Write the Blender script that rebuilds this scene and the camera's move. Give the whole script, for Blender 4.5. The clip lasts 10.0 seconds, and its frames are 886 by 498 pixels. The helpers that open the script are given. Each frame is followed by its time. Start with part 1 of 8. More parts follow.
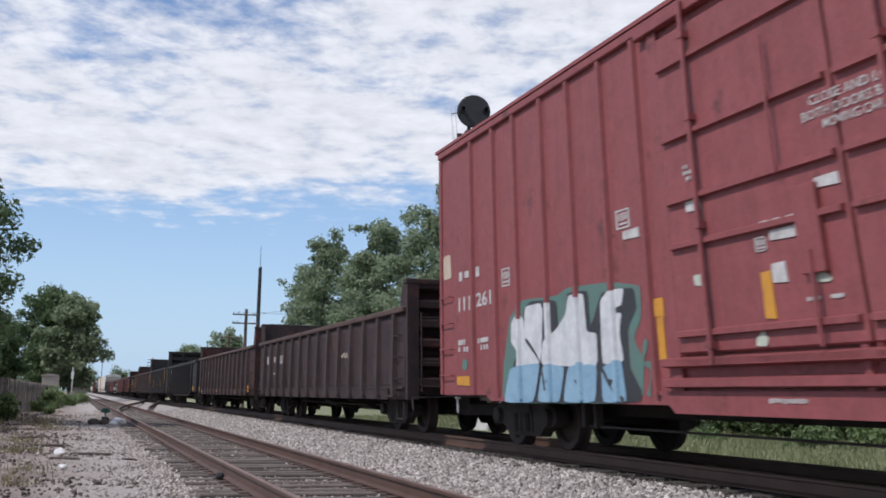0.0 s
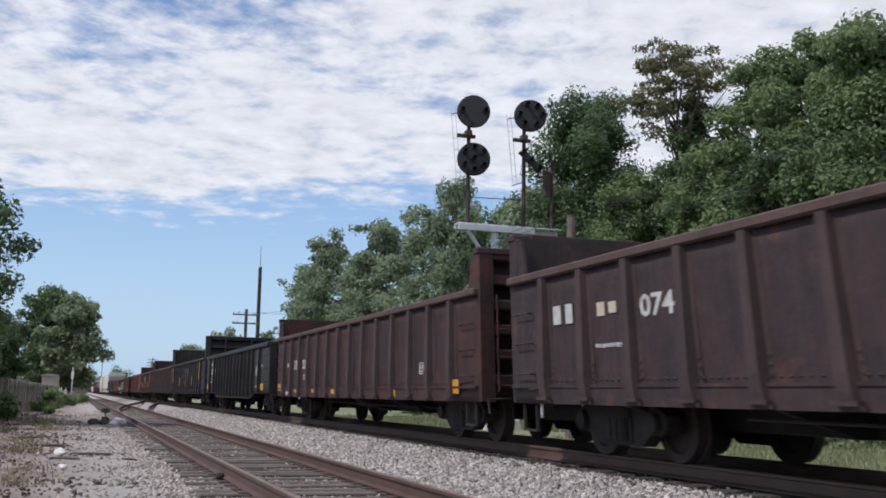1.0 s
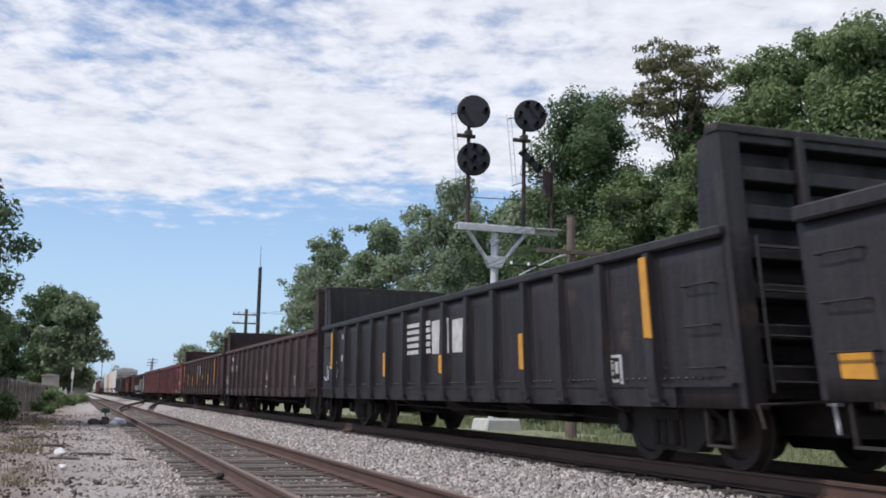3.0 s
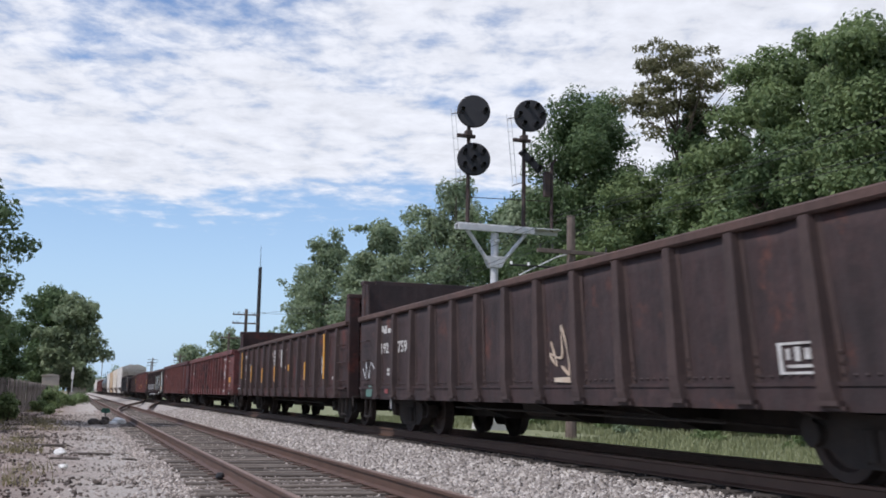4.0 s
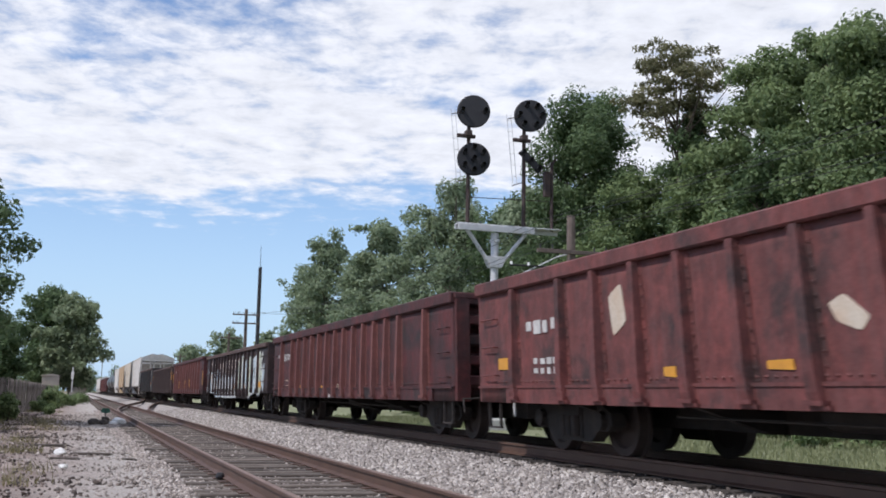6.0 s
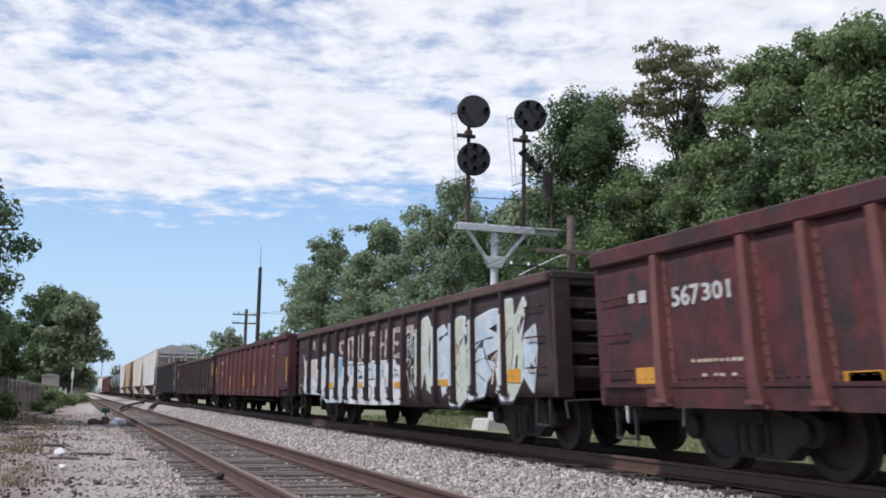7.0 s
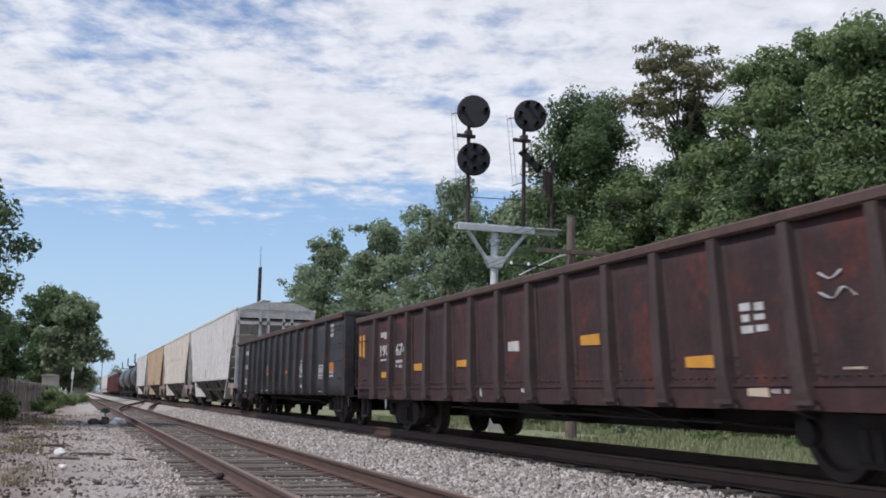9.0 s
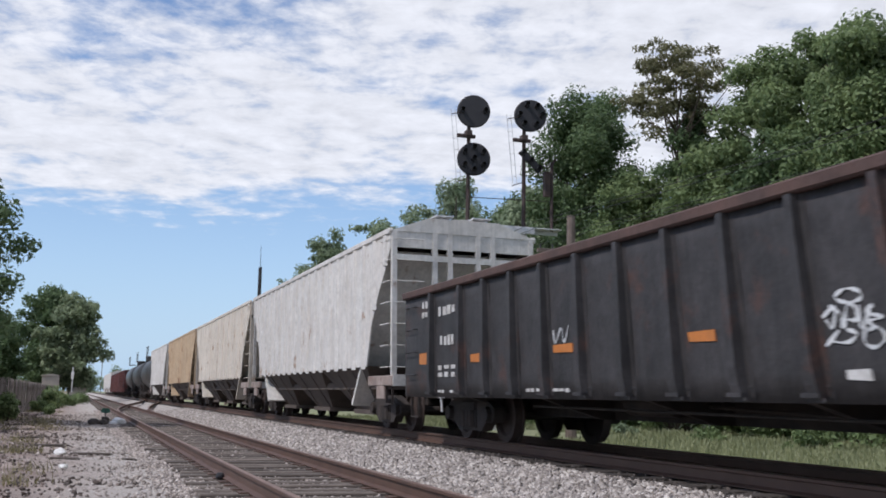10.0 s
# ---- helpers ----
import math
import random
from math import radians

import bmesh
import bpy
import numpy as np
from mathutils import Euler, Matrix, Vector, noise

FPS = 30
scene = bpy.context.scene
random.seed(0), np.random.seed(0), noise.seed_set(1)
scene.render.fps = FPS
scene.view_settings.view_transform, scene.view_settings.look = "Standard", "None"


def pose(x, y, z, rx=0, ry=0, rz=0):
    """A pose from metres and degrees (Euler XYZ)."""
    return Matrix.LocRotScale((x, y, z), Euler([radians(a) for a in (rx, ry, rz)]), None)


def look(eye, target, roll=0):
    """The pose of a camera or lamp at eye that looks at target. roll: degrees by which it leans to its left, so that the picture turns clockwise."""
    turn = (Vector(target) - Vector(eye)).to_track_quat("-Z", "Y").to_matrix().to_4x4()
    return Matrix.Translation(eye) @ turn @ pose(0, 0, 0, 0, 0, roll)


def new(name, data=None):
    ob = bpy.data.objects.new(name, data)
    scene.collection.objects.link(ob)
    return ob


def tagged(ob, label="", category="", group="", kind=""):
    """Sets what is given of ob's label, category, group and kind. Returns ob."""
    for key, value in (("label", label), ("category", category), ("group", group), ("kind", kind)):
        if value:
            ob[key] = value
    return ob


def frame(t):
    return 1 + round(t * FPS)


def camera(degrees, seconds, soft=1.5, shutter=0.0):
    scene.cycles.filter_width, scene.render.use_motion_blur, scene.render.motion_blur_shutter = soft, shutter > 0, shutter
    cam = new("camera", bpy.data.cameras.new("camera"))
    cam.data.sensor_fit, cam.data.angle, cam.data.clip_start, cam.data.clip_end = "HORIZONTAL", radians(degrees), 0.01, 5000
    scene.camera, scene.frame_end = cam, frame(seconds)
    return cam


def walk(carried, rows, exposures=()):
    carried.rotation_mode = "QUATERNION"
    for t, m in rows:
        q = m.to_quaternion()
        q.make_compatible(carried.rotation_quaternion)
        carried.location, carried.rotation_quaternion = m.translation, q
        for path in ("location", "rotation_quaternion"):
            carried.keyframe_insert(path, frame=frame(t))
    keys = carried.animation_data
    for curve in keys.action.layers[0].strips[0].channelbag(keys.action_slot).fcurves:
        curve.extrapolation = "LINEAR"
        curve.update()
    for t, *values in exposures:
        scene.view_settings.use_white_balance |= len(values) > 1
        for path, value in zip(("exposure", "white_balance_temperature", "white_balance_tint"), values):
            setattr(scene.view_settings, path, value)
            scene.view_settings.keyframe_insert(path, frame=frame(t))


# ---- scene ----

# camera: stands still beside the siding
EYE = Vector((0.0, 0.0, 0.875))
cam = camera(46.08, 10.0, soft=1.75, shutter=1.05)
# the sensor is read out row by row from the top, each row for a short while
scene.cycles.rolling_shutter_type, scene.cycles.rolling_shutter_duration = "TOP", 0.08
VIEW = look(EYE, EYE + Vector((0.32413, 0.93546, 0.14090)) * 100, 1.025)
walk(cam, [(0.0, VIEW), (10.0, VIEW)], exposures=[(t, ev, 6300, 14) for t, ev in ((0.0, 0.06), (1.5, 0.04), (2.0, 0.05), (2.5, 0.12), (4.0, 0.13), (5.5, 0.19), (7.0, 0.2), (7.5, 0.08), (8.0, 0.03), (9.0, 0.05), (10.0, 0.08))])

# light: hazy summer sun from the left of the camera, broken cloud
SUN = Vector((-0.62, -0.11, 0.77)).normalized()
sun = new("sun", bpy.data.lights.new("sun", "SUN"))
sun.data.energy, sun.data.angle, sun.data.color = 3.0, radians(1.2), (1.0, 0.96, 0.9)
sun.matrix_world = look(SUN * 50, (0, 0, 0))


def make_world():
    w = bpy.data.worlds.new("sky")
    w.use_nodes = True
    scene.world = w
    nt = w.node_tree
    nt.nodes.clear()
    N = nt.nodes.new
    L = nt.links.new
    sky = N("ShaderNodeTexSky")
    sky.sky_type, sky.sun_disc = "NISHITA", False
    sky.sun_elevation = math.asin(SUN.z)
    sky.sun_rotation = math.atan2(SUN.x, SUN.y)
    sky.dust_density, sky.ozone_density, sky.air_density = 0.6, 3.0, 1.0
    co = N("ShaderNodeTexCoord")
    sep = N("ShaderNodeSeparateXYZ")
    L(co.outputs["Generated"], sep.inputs[0])

    def math_node(op, a, b=None, c=None, clamp=False):
        n = N("ShaderNodeMath")
        n.operation, n.use_clamp = op, clamp
        for i, v in enumerate((a, b, c)):
            if v is None:
                continue
            if hasattr(v, "links"):
                L(v, n.inputs[i])
            else:
                n.inputs[i].default_value = v
        return n.outputs[0]
    # cloud layer on a plane overhead
    zz = math_node("ADD", math_node("MAXIMUM", sep.outputs[2], 0.0), 0.10)
    cx = math_node("DIVIDE", sep.outputs[0], zz)
    cy = math_node("DIVIDE", sep.outputs[1], zz)
    comb = N("ShaderNodeCombineXYZ")
    L(cx, comb.inputs[0]), L(cy, comb.inputs[1])

    def cloud_noise(scale, detail, rough, off, dist=0.0):
        m = N("ShaderNodeMapping")
        m.inputs["Location"].default_value = off
        m.inputs["Rotation"].default_value = (0, 0, radians(16))
        L(comb.outputs[0], m.inputs[0])
        t = N("ShaderNodeTexNoise")
        t.inputs["Scale"].default_value, t.inputs["Detail"].default_value = scale, detail
        t.inputs["Roughness"].default_value, t.inputs["Distortion"].default_value = rough, dist
        L(m.outputs[0], t.inputs[0])
        return t.outputs[0]
    big = cloud_noise(0.7, 4, 0.5, (3.1, 1.2, 0), 0.2)
    mid = cloud_noise(2.6, 5, 0.55, (1.7, 4.2, 0), 0.25)
    small = cloud_noise(8.5, 5, 0.6, (0.4, 2.2, 0), 0.2)
    # the bank thins out towards the horizon and is broken into small puffs high up in the north-west
    high = N("ShaderNodeMapRange")
    L(sep.outputs[2], high.inputs[0])
    high.inputs[1].default_value, high.inputs[2].default_value = 0.12, 0.215
    high.inputs[3].default_value, high.inputs[4].default_value = -0.40, 0.20
    west = N("ShaderNodeMapRange")
    L(sep.outputs[0], west.inputs[0])
    west.inputs[1].default_value, west.inputs[2].default_value = -0.05, 0.40
    west.inputs[3].default_value, west.inputs[4].default_value = -0.24, 0.06
    upper = N("ShaderNodeMapRange")
    L(sep.outputs[2], upper.inputs[0])
    upper.inputs[1].default_value, upper.inputs[2].default_value = 0.24, 0.36
    lumps = math_node("MULTIPLY_ADD", small, 0.7, math_node("MULTIPLY", mid, 0.62))
    dens = math_node("ADD", math_node("ADD", lumps, high.outputs[0]), math_node("MULTIPLY_ADD", big, 0.5, math_node("MULTIPLY", west.outputs[0], upper.outputs[0])))
    cover = N("ShaderNodeMapRange")
    cover.interpolation_type = "SMOOTHSTEP"
    L(dens, cover.inputs[0])
    cover.inputs[1].default_value, cover.inputs[2].default_value = 0.78, 1.11
    cover.inputs[4].default_value = 0.96
    shade = N("ShaderNodeMapRange")
    L(small, shade.inputs[0])
    shade.inputs[1].default_value, shade.inputs[2].default_value = 0.3, 0.7
    shade.inputs[3].default_value, shade.inputs[4].default_value = 7.1, 9.2
    cc = N("ShaderNodeMixRGB")
    cc.blend_type = "MULTIPLY"
    cc.inputs[0].default_value = 1.0
    cc.inputs[1].default_value = (0.93, 0.96, 1.0, 1)
    L(shade.outputs[0], cc.inputs[2])
    mix = N("ShaderNodeMixRGB")
    L(cover.outputs[0], mix.inputs[0])
    tint = N("ShaderNodeMixRGB")
    tint.blend_type = "MULTIPLY"
    tint.inputs[0].default_value = 1.0
    tint.inputs[2].default_value = (1.3, 1.33, 1.38, 1)
    L(sky.outputs[0], tint.inputs[1])
    haze = N("ShaderNodeMixRGB")
    low = N("ShaderNodeMapRange")
    L(sep.outputs[2], low.inputs[0])
    low.inputs[1].default_value, low.inputs[2].default_value = 0.0, 0.24
    low.inputs[3].default_value, low.inputs[4].default_value = 0.85, 0.0
    L(low.outputs[0], haze.inputs[0])
    L(tint.outputs[0], haze.inputs[1])
    haze.inputs[2].default_value = (4.3, 6.2, 8.3, 1)
    L(haze.outputs[0], mix.inputs[1]), L(cc.outputs[0], mix.inputs[2])
    bg = N("ShaderNodeBackground")
    bg.inputs[1].default_value = 0.1
    L(mix.outputs[0], bg.inputs[0])
    out = N("ShaderNodeOutputWorld")
    L(bg.outputs[0], out.inputs[0])


make_world()

# ---- materials ----


def material(name, base, second=None, amount=0.5, scale=3.0, fine=40.0, rough=0.8, metal=0.0, bump=0.25,
             streak=0.0, rust=None, rust_cover=0.0, per_piece=0.0, space="Object"):
    """Base colour broken by blotches of a second colour, fine grain, vertical streaks and rust patches."""
    m = bpy.data.materials.new(name)
    m.use_nodes = True
    nt = m.node_tree
    N, L = nt.nodes.new, nt.links.new
    bsdf = nt.nodes["Principled BSDF"]
    bsdf.inputs["Roughness"].default_value = rough
    bsdf.inputs["Metallic"].default_value = metal
    second = second or tuple(c * 0.6 for c in base)
    co = N("ShaderNodeTexCoord")
    info = N("ShaderNodeObjectInfo")
    shift = N("ShaderNodeVectorMath")
    shift.operation = "MULTIPLY_ADD"
    L(info.outputs["Random"], shift.inputs[0])
    shift.inputs[1].default_value = (37.0, 53.0, 29.0)
    L(co.outputs[space], shift.inputs[2])

    def noise_tex(sc, detail, rough_=0.6, stretch=None):
        t = N("ShaderNodeTexNoise")
        t.inputs["Scale"].default_value, t.inputs["Detail"].default_value = sc, detail
        t.inputs["Roughness"].default_value = rough_
        src = shift.outputs[0]
        if stretch:
            mp = N("ShaderNodeMapping")
            mp.inputs["Scale"].default_value = stretch
            L(src, mp.inputs[0])
            src = mp.outputs[0]
        L(src, t.inputs[0])
        return t.outputs[0]

    def ramp(v, lo, hi, to=1.0):
        r = N("ShaderNodeMapRange")
        L(v, r.inputs[0])
        r.inputs[1].default_value, r.inputs[2].default_value, r.inputs[4].default_value = lo, hi, to
        return r.outputs[0]

    def mixed(fac, a, b, blend="MIX"):
        x = N("ShaderNodeMixRGB")
        x.blend_type = blend
        for i, v in enumerate((fac, a, b)):
            if hasattr(v, "links"):
                L(v, x.inputs[i])
            else:
                x.inputs[i].default_value = (*v, 1) if isinstance(v, tuple) else v
        return x.outputs[0]
    blot = noise_tex(scale, 6)
    grain = noise_tex(fine, 4)
    col = mixed(ramp(blot, 0.4, 0.65, amount), base, second)
    col = mixed(ramp(grain, 0.3, 0.75, 0.45), col, tuple(c * 0.55 for c in base))
    if streak:
        # hand-sized smudges
        sm = N("ShaderNodeMapRange")
        L(noise_tex(4.3, 9, 0.72), sm.inputs[0])
        sm.inputs[1].default_value, sm.inputs[2].default_value = 0.35, 0.68
        sm.inputs[3].default_value, sm.inputs[4].default_value = (0.44, 1.18) if streak > 0.42 else (0.84, 1.14)
        col = mixed(1.0, col, sm.outputs[0], "MULTIPLY")
        s = noise_tex(2.2, 5, 0.65, (4.0, 4.0, 0.22))
        col = mixed(ramp(s, 0.45, 0.7, streak), col, tuple(min(1, c * 1.6 + 0.015) for c in second))
        s2 = noise_tex(5.0, 4, 0.6, (5.0, 5.0, 0.12))
        col = mixed(ramp(s2, 0.5, 0.75, streak), col, tuple(c * 0.45 for c in base))
    if rust:
        r = noise_tex(1.3, 8, 0.68)
        e = ramp(r, 0.62 - rust_cover * 0.25, 0.70 - rust_cover * 0.2)
        col = mixed(e, col, mixed(ramp(grain, 0.3, 0.7), rust, tuple(c * 0.5 for c in rust)))
    if per_piece:
        v = N("ShaderNodeMapRange")
        L(info.outputs["Random"], v.inputs[0])
        v.inputs[3].default_value, v.inputs[4].default_value = 1 - per_piece, 1 + per_piece
        col = mixed(1.0, col, v.outputs[0], "MULTIPLY")
    L(col, bsdf.inputs["Base Color"])
    if bump:
        b = N("ShaderNodeBump")
        b.inputs["Strength"].default_value, b.inputs["Distance"].default_value = bump, 0.02
        h = N("ShaderNodeMath")
        h.operation = "ADD"
        L(blot, h.inputs[0]), L(grain, h.inputs[1])
        L(h.outputs[0], b.inputs["Height"])
        L(b.outputs[0], bsdf.inputs["Normal"])
    return m


def foliage(name, dark, light, glow=0.42):
    """Leaves: colour by leaf, light passing through."""
    m = bpy.data.materials.new(name)
    m.use_nodes = True
    nt = m.node_tree
    nt.nodes.clear()
    N, L = nt.nodes.new, nt.links.new
    geo = N("ShaderNodeNewGeometry")
    tex = N("ShaderNodeTexCoord")
    no = N("ShaderNodeTexNoise")
    no.inputs["Scale"].default_value, no.inputs["Detail"].default_value = 0.55, 3
    L(tex.outputs["Object"], no.inputs[0])
    add = N("ShaderNodeMath")
    add.operation = "MULTIPLY_ADD"
    L(geo.outputs["Random Per Island"], add.inputs[0])
    add.inputs[1].default_value = 0.5
    half = N("ShaderNodeMapRange")
    L(no.outputs[0], half.inputs[0])
    half.inputs[1].default_value, half.inputs[2].default_value, half.inputs[4].default_value = 0.3, 0.7, 0.5
    L(half.outputs[0], add.inputs[2])
    mix = N("ShaderNodeMixRGB")
    L(add.outputs[0], mix.inputs[0])
    mix.inputs[1].default_value, mix.inputs[2].default_value = (*dark, 1), (*light, 1)
    d = N("ShaderNodeBsdfPrincipled")
    d.inputs["Roughness"].default_value = 0.55
    d.inputs["Specular IOR Level"].default_value = 0.3
    t = N("ShaderNodeBsdfTranslucent")
    L(mix.outputs[0], d.inputs["Base Color"]), L(mix.outputs[0], t.inputs[0])
    ms = N("ShaderNodeMixShader")
    ms.inputs[0].default_value = glow
    L(d.outputs[0], ms.inputs[1]), L(t.outputs[0], ms.inputs[2])
    out = N("ShaderNodeOutputMaterial")
    L(ms.outputs[0], out.inputs[0])
    return m


RUST = (0.095, 0.034, 0.024)
M_RAIL = material("rusty_rail", (0.13, 0.075, 0.055), (0.07, 0.04, 0.03), 0.6, 2.0, 60, 0.6, 0.35, 0.1)
M_RAILTOP = material("worn_rail_head", (0.30, 0.27, 0.25), (0.16, 0.13, 0.11), 0.6, 1.0, 50, 0.35, 0.7, 0.05)
M_RAILRUST = material("rusted_rail_head", (0.21, 0.135, 0.105), (0.13, 0.08, 0.06), 0.7, 1.5, 50, 0.6, 0.15, 0.1)
M_TIE = material("weathered_tie", (0.1394, 0.1148, 0.0984), (0.0574, 0.0451, 0.0369), 0.8, 2.5, 30, 0.95, 0, 0.6, per_piece=0.35)
M_TIEDARK = material("dark_tie", (0.06, 0.05, 0.045), (0.03, 0.025, 0.022), 0.8, 2.5, 30, 0.9, 0, 0.5, per_piece=0.3)
M_BROWN = material("brown_gondola_paint", (0.050, 0.0245, 0.0235), (0.019, 0.0105, 0.011), 0.9, 1.1, 11, 0.72, 0, 0.45, 0.5, RUST, 0.14)
M_BROWN2 = material("rusty_gondola_paint", (0.058, 0.0175, 0.0150), (0.018, 0.0095, 0.0095), 0.9, 0.8, 11, 0.74, 0, 0.45, 0.5, (0.098, 0.022, 0.014), 0.3)
M_BLACK = material("black_gondola_paint", (0.0120, 0.0085, 0.0092), (0.0248, 0.0179, 0.0179), 0.8, 1.1, 14, 0.55, 0, 0.4, 0.45, (0.06, 0.04, 0.03), 0.08)
M_GREY = material("charcoal_gondola_paint", (0.047, 0.042, 0.043), (0.021, 0.019, 0.019), 0.9, 1.0, 14, 0.6, 0, 0.4, 0.45, (0.075, 0.04, 0.032), 0.2)
M_DUSTY = material("dusty_brown_paint", (0.058, 0.0345, 0.031), (0.031, 0.0185, 0.0175), 0.8, 1.6, 14, 0.8, 0, 0.3, 0.4)
M_DUSTYRED = material("dusty_red_paint", (0.1615, 0.0527, 0.0442), (0.0935, 0.0340, 0.0306), 0.8, 1.6, 14, 0.75, 0, 0.3, 0.4)
M_RIM = material("rusty_rim", (0.095, 0.052, 0.042), (0.048, 0.028, 0.024), 0.8, 1.8, 14, 0.8, 0, 0.4, 0.3)
M_RED = material("oxide_red_paint", (0.185, 0.048, 0.042), (0.075, 0.03, 0.028), 0.8, 1.3, 12, 0.7, 0, 0.45, 0.45, (0.06, 0.028, 0.026), 0.3)
M_RED2 = material("patchy_red_paint", (0.1115, 0.0197, 0.0197), (0.0246, 0.0115, 0.0123), 1.0, 1.2, 12, 0.7, 0, 0.45, 0.45, (0.032, 0.018, 0.018), 0.36)
M_BOX = material("boxcar_red_paint", (0.256, 0.065, 0.066), (0.209, 0.056, 0.056), 0.6, 0.7, 20, 0.6, 0, 0.12, 0.18, (0.14, 0.045, 0.04), 0.06)
M_WHITE = material("hopper_white_paint", (0.62, 0.60, 0.57), (0.5, 0.46, 0.42), 0.7, 0.8, 12, 0.6, 0, 0.15, 0.3, (0.35, 0.22, 0.14), 0.05)
M_CREAM = material("hopper_cream_paint", (0.60, 0.555, 0.485), (0.50, 0.42, 0.34), 0.7, 0.8, 12, 0.65, 0, 0.15, 0.4, (0.35, 0.2, 0.1), 0.12)
M_TAN = material("hopper_tan_paint", (0.47, 0.36, 0.24), (0.40, 0.26, 0.15), 0.7, 0.8, 12, 0.65, 0, 0.15, 0.4, (0.25, 0.12, 0.06), 0.2)
# grime, with the shade of down-facing sheets darkened into the same brown
M_HOPBOTTOM = material("grimy_shaded_hopper_bottom", (0.10, 0.075, 0.062), (0.05, 0.038, 0.032), 0.8, 1.2, 14, 0.85, 0, 0.2, 0.4)
M_HOPGRIME = material("grimy_pale_sill", (0.33, 0.27, 0.24), (0.17, 0.12, 0.10), 0.8, 1.6, 14, 0.8, 0, 0.2, 0.4, (0.2, 0.11, 0.08), 0.25)
M_UNDER = material("truck_iron", (0.026, 0.021, 0.019), (0.06, 0.043, 0.036), 0.7, 3, 30, 0.85, 0, 0.4)
M_WHEEL = material("wheel_steel", (0.06, 0.04, 0.034), (0.032, 0.024, 0.021), 0.7, 3, 30, 0.75, 0.1, 0.2)
M_TANK = material("tank_black_paint", (0.03, 0.03, 0.033), (0.06, 0.055, 0.05), 0.6, 1.2, 18, 0.4, 0, 0.1, 0.3)
M_YELLOW = material("yellow_reflector", (0.62, 0.29, 0.03), (0.45, 0.2, 0.03), 0.7, 6, 40, 0.5, 0, 0.05)
M_ORANGE = material("orange_reflector", (0.5, 0.17, 0.035), (0.36, 0.13, 0.03), 0.7, 6, 40, 0.5, 0, 0.05)
M_LETTER = material("white_lettering", (0.55, 0.54, 0.52), (0.3, 0.27, 0.25), 0.7, 7, 40, 0.7, 0, 0.05)
M_SPRAY = material("white_spray", (0.62, 0.63, 0.63), (0.42, 0.44, 0.46), 0.7, 4, 12, 0.7, 0, 0.05)
M_SPRAYBLUE = material("blue_spray", (0.20, 0.34, 0.46), (0.28, 0.44, 0.54), 0.8, 2.5, 30, 0.7, 0, 0.05)
M_SPRAYPALE = material("pale_blue_spray", (0.50, 0.56, 0.60), (0.34, 0.43, 0.50), 0.8, 4, 12, 0.7, 0, 0.05)
M_SPRAYBLACK = material("black_spray", (0.03, 0.032, 0.035), (0.05, 0.05, 0.055), 0.6, 4, 30, 0.7, 0, 0.05)
M_SPRAYTEAL = material("teal_spray", (0.09, 0.19, 0.16), (0.13, 0.16, 0.14), 0.8, 4, 30, 0.7, 0, 0.05)
M_SPRAYTAN = material("tan_spray", (0.5, 0.38, 0.28), (0.55, 0.5, 0.42), 0.8, 3, 30, 0.7, 0, 0.05)
M_SPRAYGREEN = material("green_spray", (0.50, 0.53, 0.43), (0.36, 0.40, 0.36), 0.8, 4, 12, 0.7, 0, 0.05)
M_SPRAYGREY = material("grey_spray", (0.20, 0.21, 0.21), (0.32, 0.33, 0.33), 0.8, 4, 12, 0.7, 0, 0.05)
M_WORN = material("worn_pale_paint", (0.55, 0.46, 0.42), (0.07, 0.045, 0.042), 1.0, 9.0, 30, 0.75, 0, 0.1)
M_SILVER = material("galvanised_steel", (0.66, 0.66, 0.68), (0.48, 0.48, 0.50), 0.6, 3, 30, 0.5, 0.1, 0.1)
M_SIGNAL = material("signal_black", (0.016, 0.015, 0.018), (0.03, 0.027, 0.03), 0.5, 3, 30, 0.6, 0, 0.1)
M_SIGRUST = material("signal_mast_rust", (0.07, 0.045, 0.04), (0.03, 0.025, 0.025), 0.7, 3, 30, 0.8, 0, 0.2)
M_CONCRETE = material("pale_concrete", (0.55, 0.54, 0.51), (0.4, 0.39, 0.36), 0.6, 3, 30, 0.9, 0, 0.3)
M_POLE = material("weathered_pole", (0.17, 0.13, 0.11), (0.09, 0.07, 0.06), 0.8, 3, 30, 0.9, 0, 0.4, 0.4)
M_FENCE = material("grey_fence_board", (0.19, 0.165, 0.15), (0.10, 0.085, 0.075), 0.8, 3, 30, 0.95, 0, 0.4, 0.4, per_piece=0.25)
M_BARK = material("bark", (0.11, 0.085, 0.065), (0.05, 0.04, 0.03), 0.8, 4, 25, 0.95, 0, 0.8)
M_LEAF = foliage("leaf_green", (0.0782, 0.1270, 0.0534), (0.2530, 0.3220, 0.1426))
M_LEAFDEEP = foliage("leaf_deep_green", (0.0504, 0.0882, 0.0420), (0.1596, 0.2268, 0.1008))
# grey-green paled by distance haze put into the colour; low weeds share it
M_LEAFHAZE = foliage("leaf_hazed_green", (0.125, 0.18, 0.11), (0.32, 0.38, 0.235))
M_LEAFBROWN = foliage("leaf_brown_green", (0.096, 0.102, 0.054), (0.228, 0.216, 0.114))
M_LEAFOLIVE = foliage("leaf_olive", (0.1232, 0.1668, 0.0943), (0.3190, 0.3770, 0.2248))
M_GRASS = foliage("grass_blade", (0.15, 0.17, 0.085), (0.30, 0.32, 0.18), 0.3)
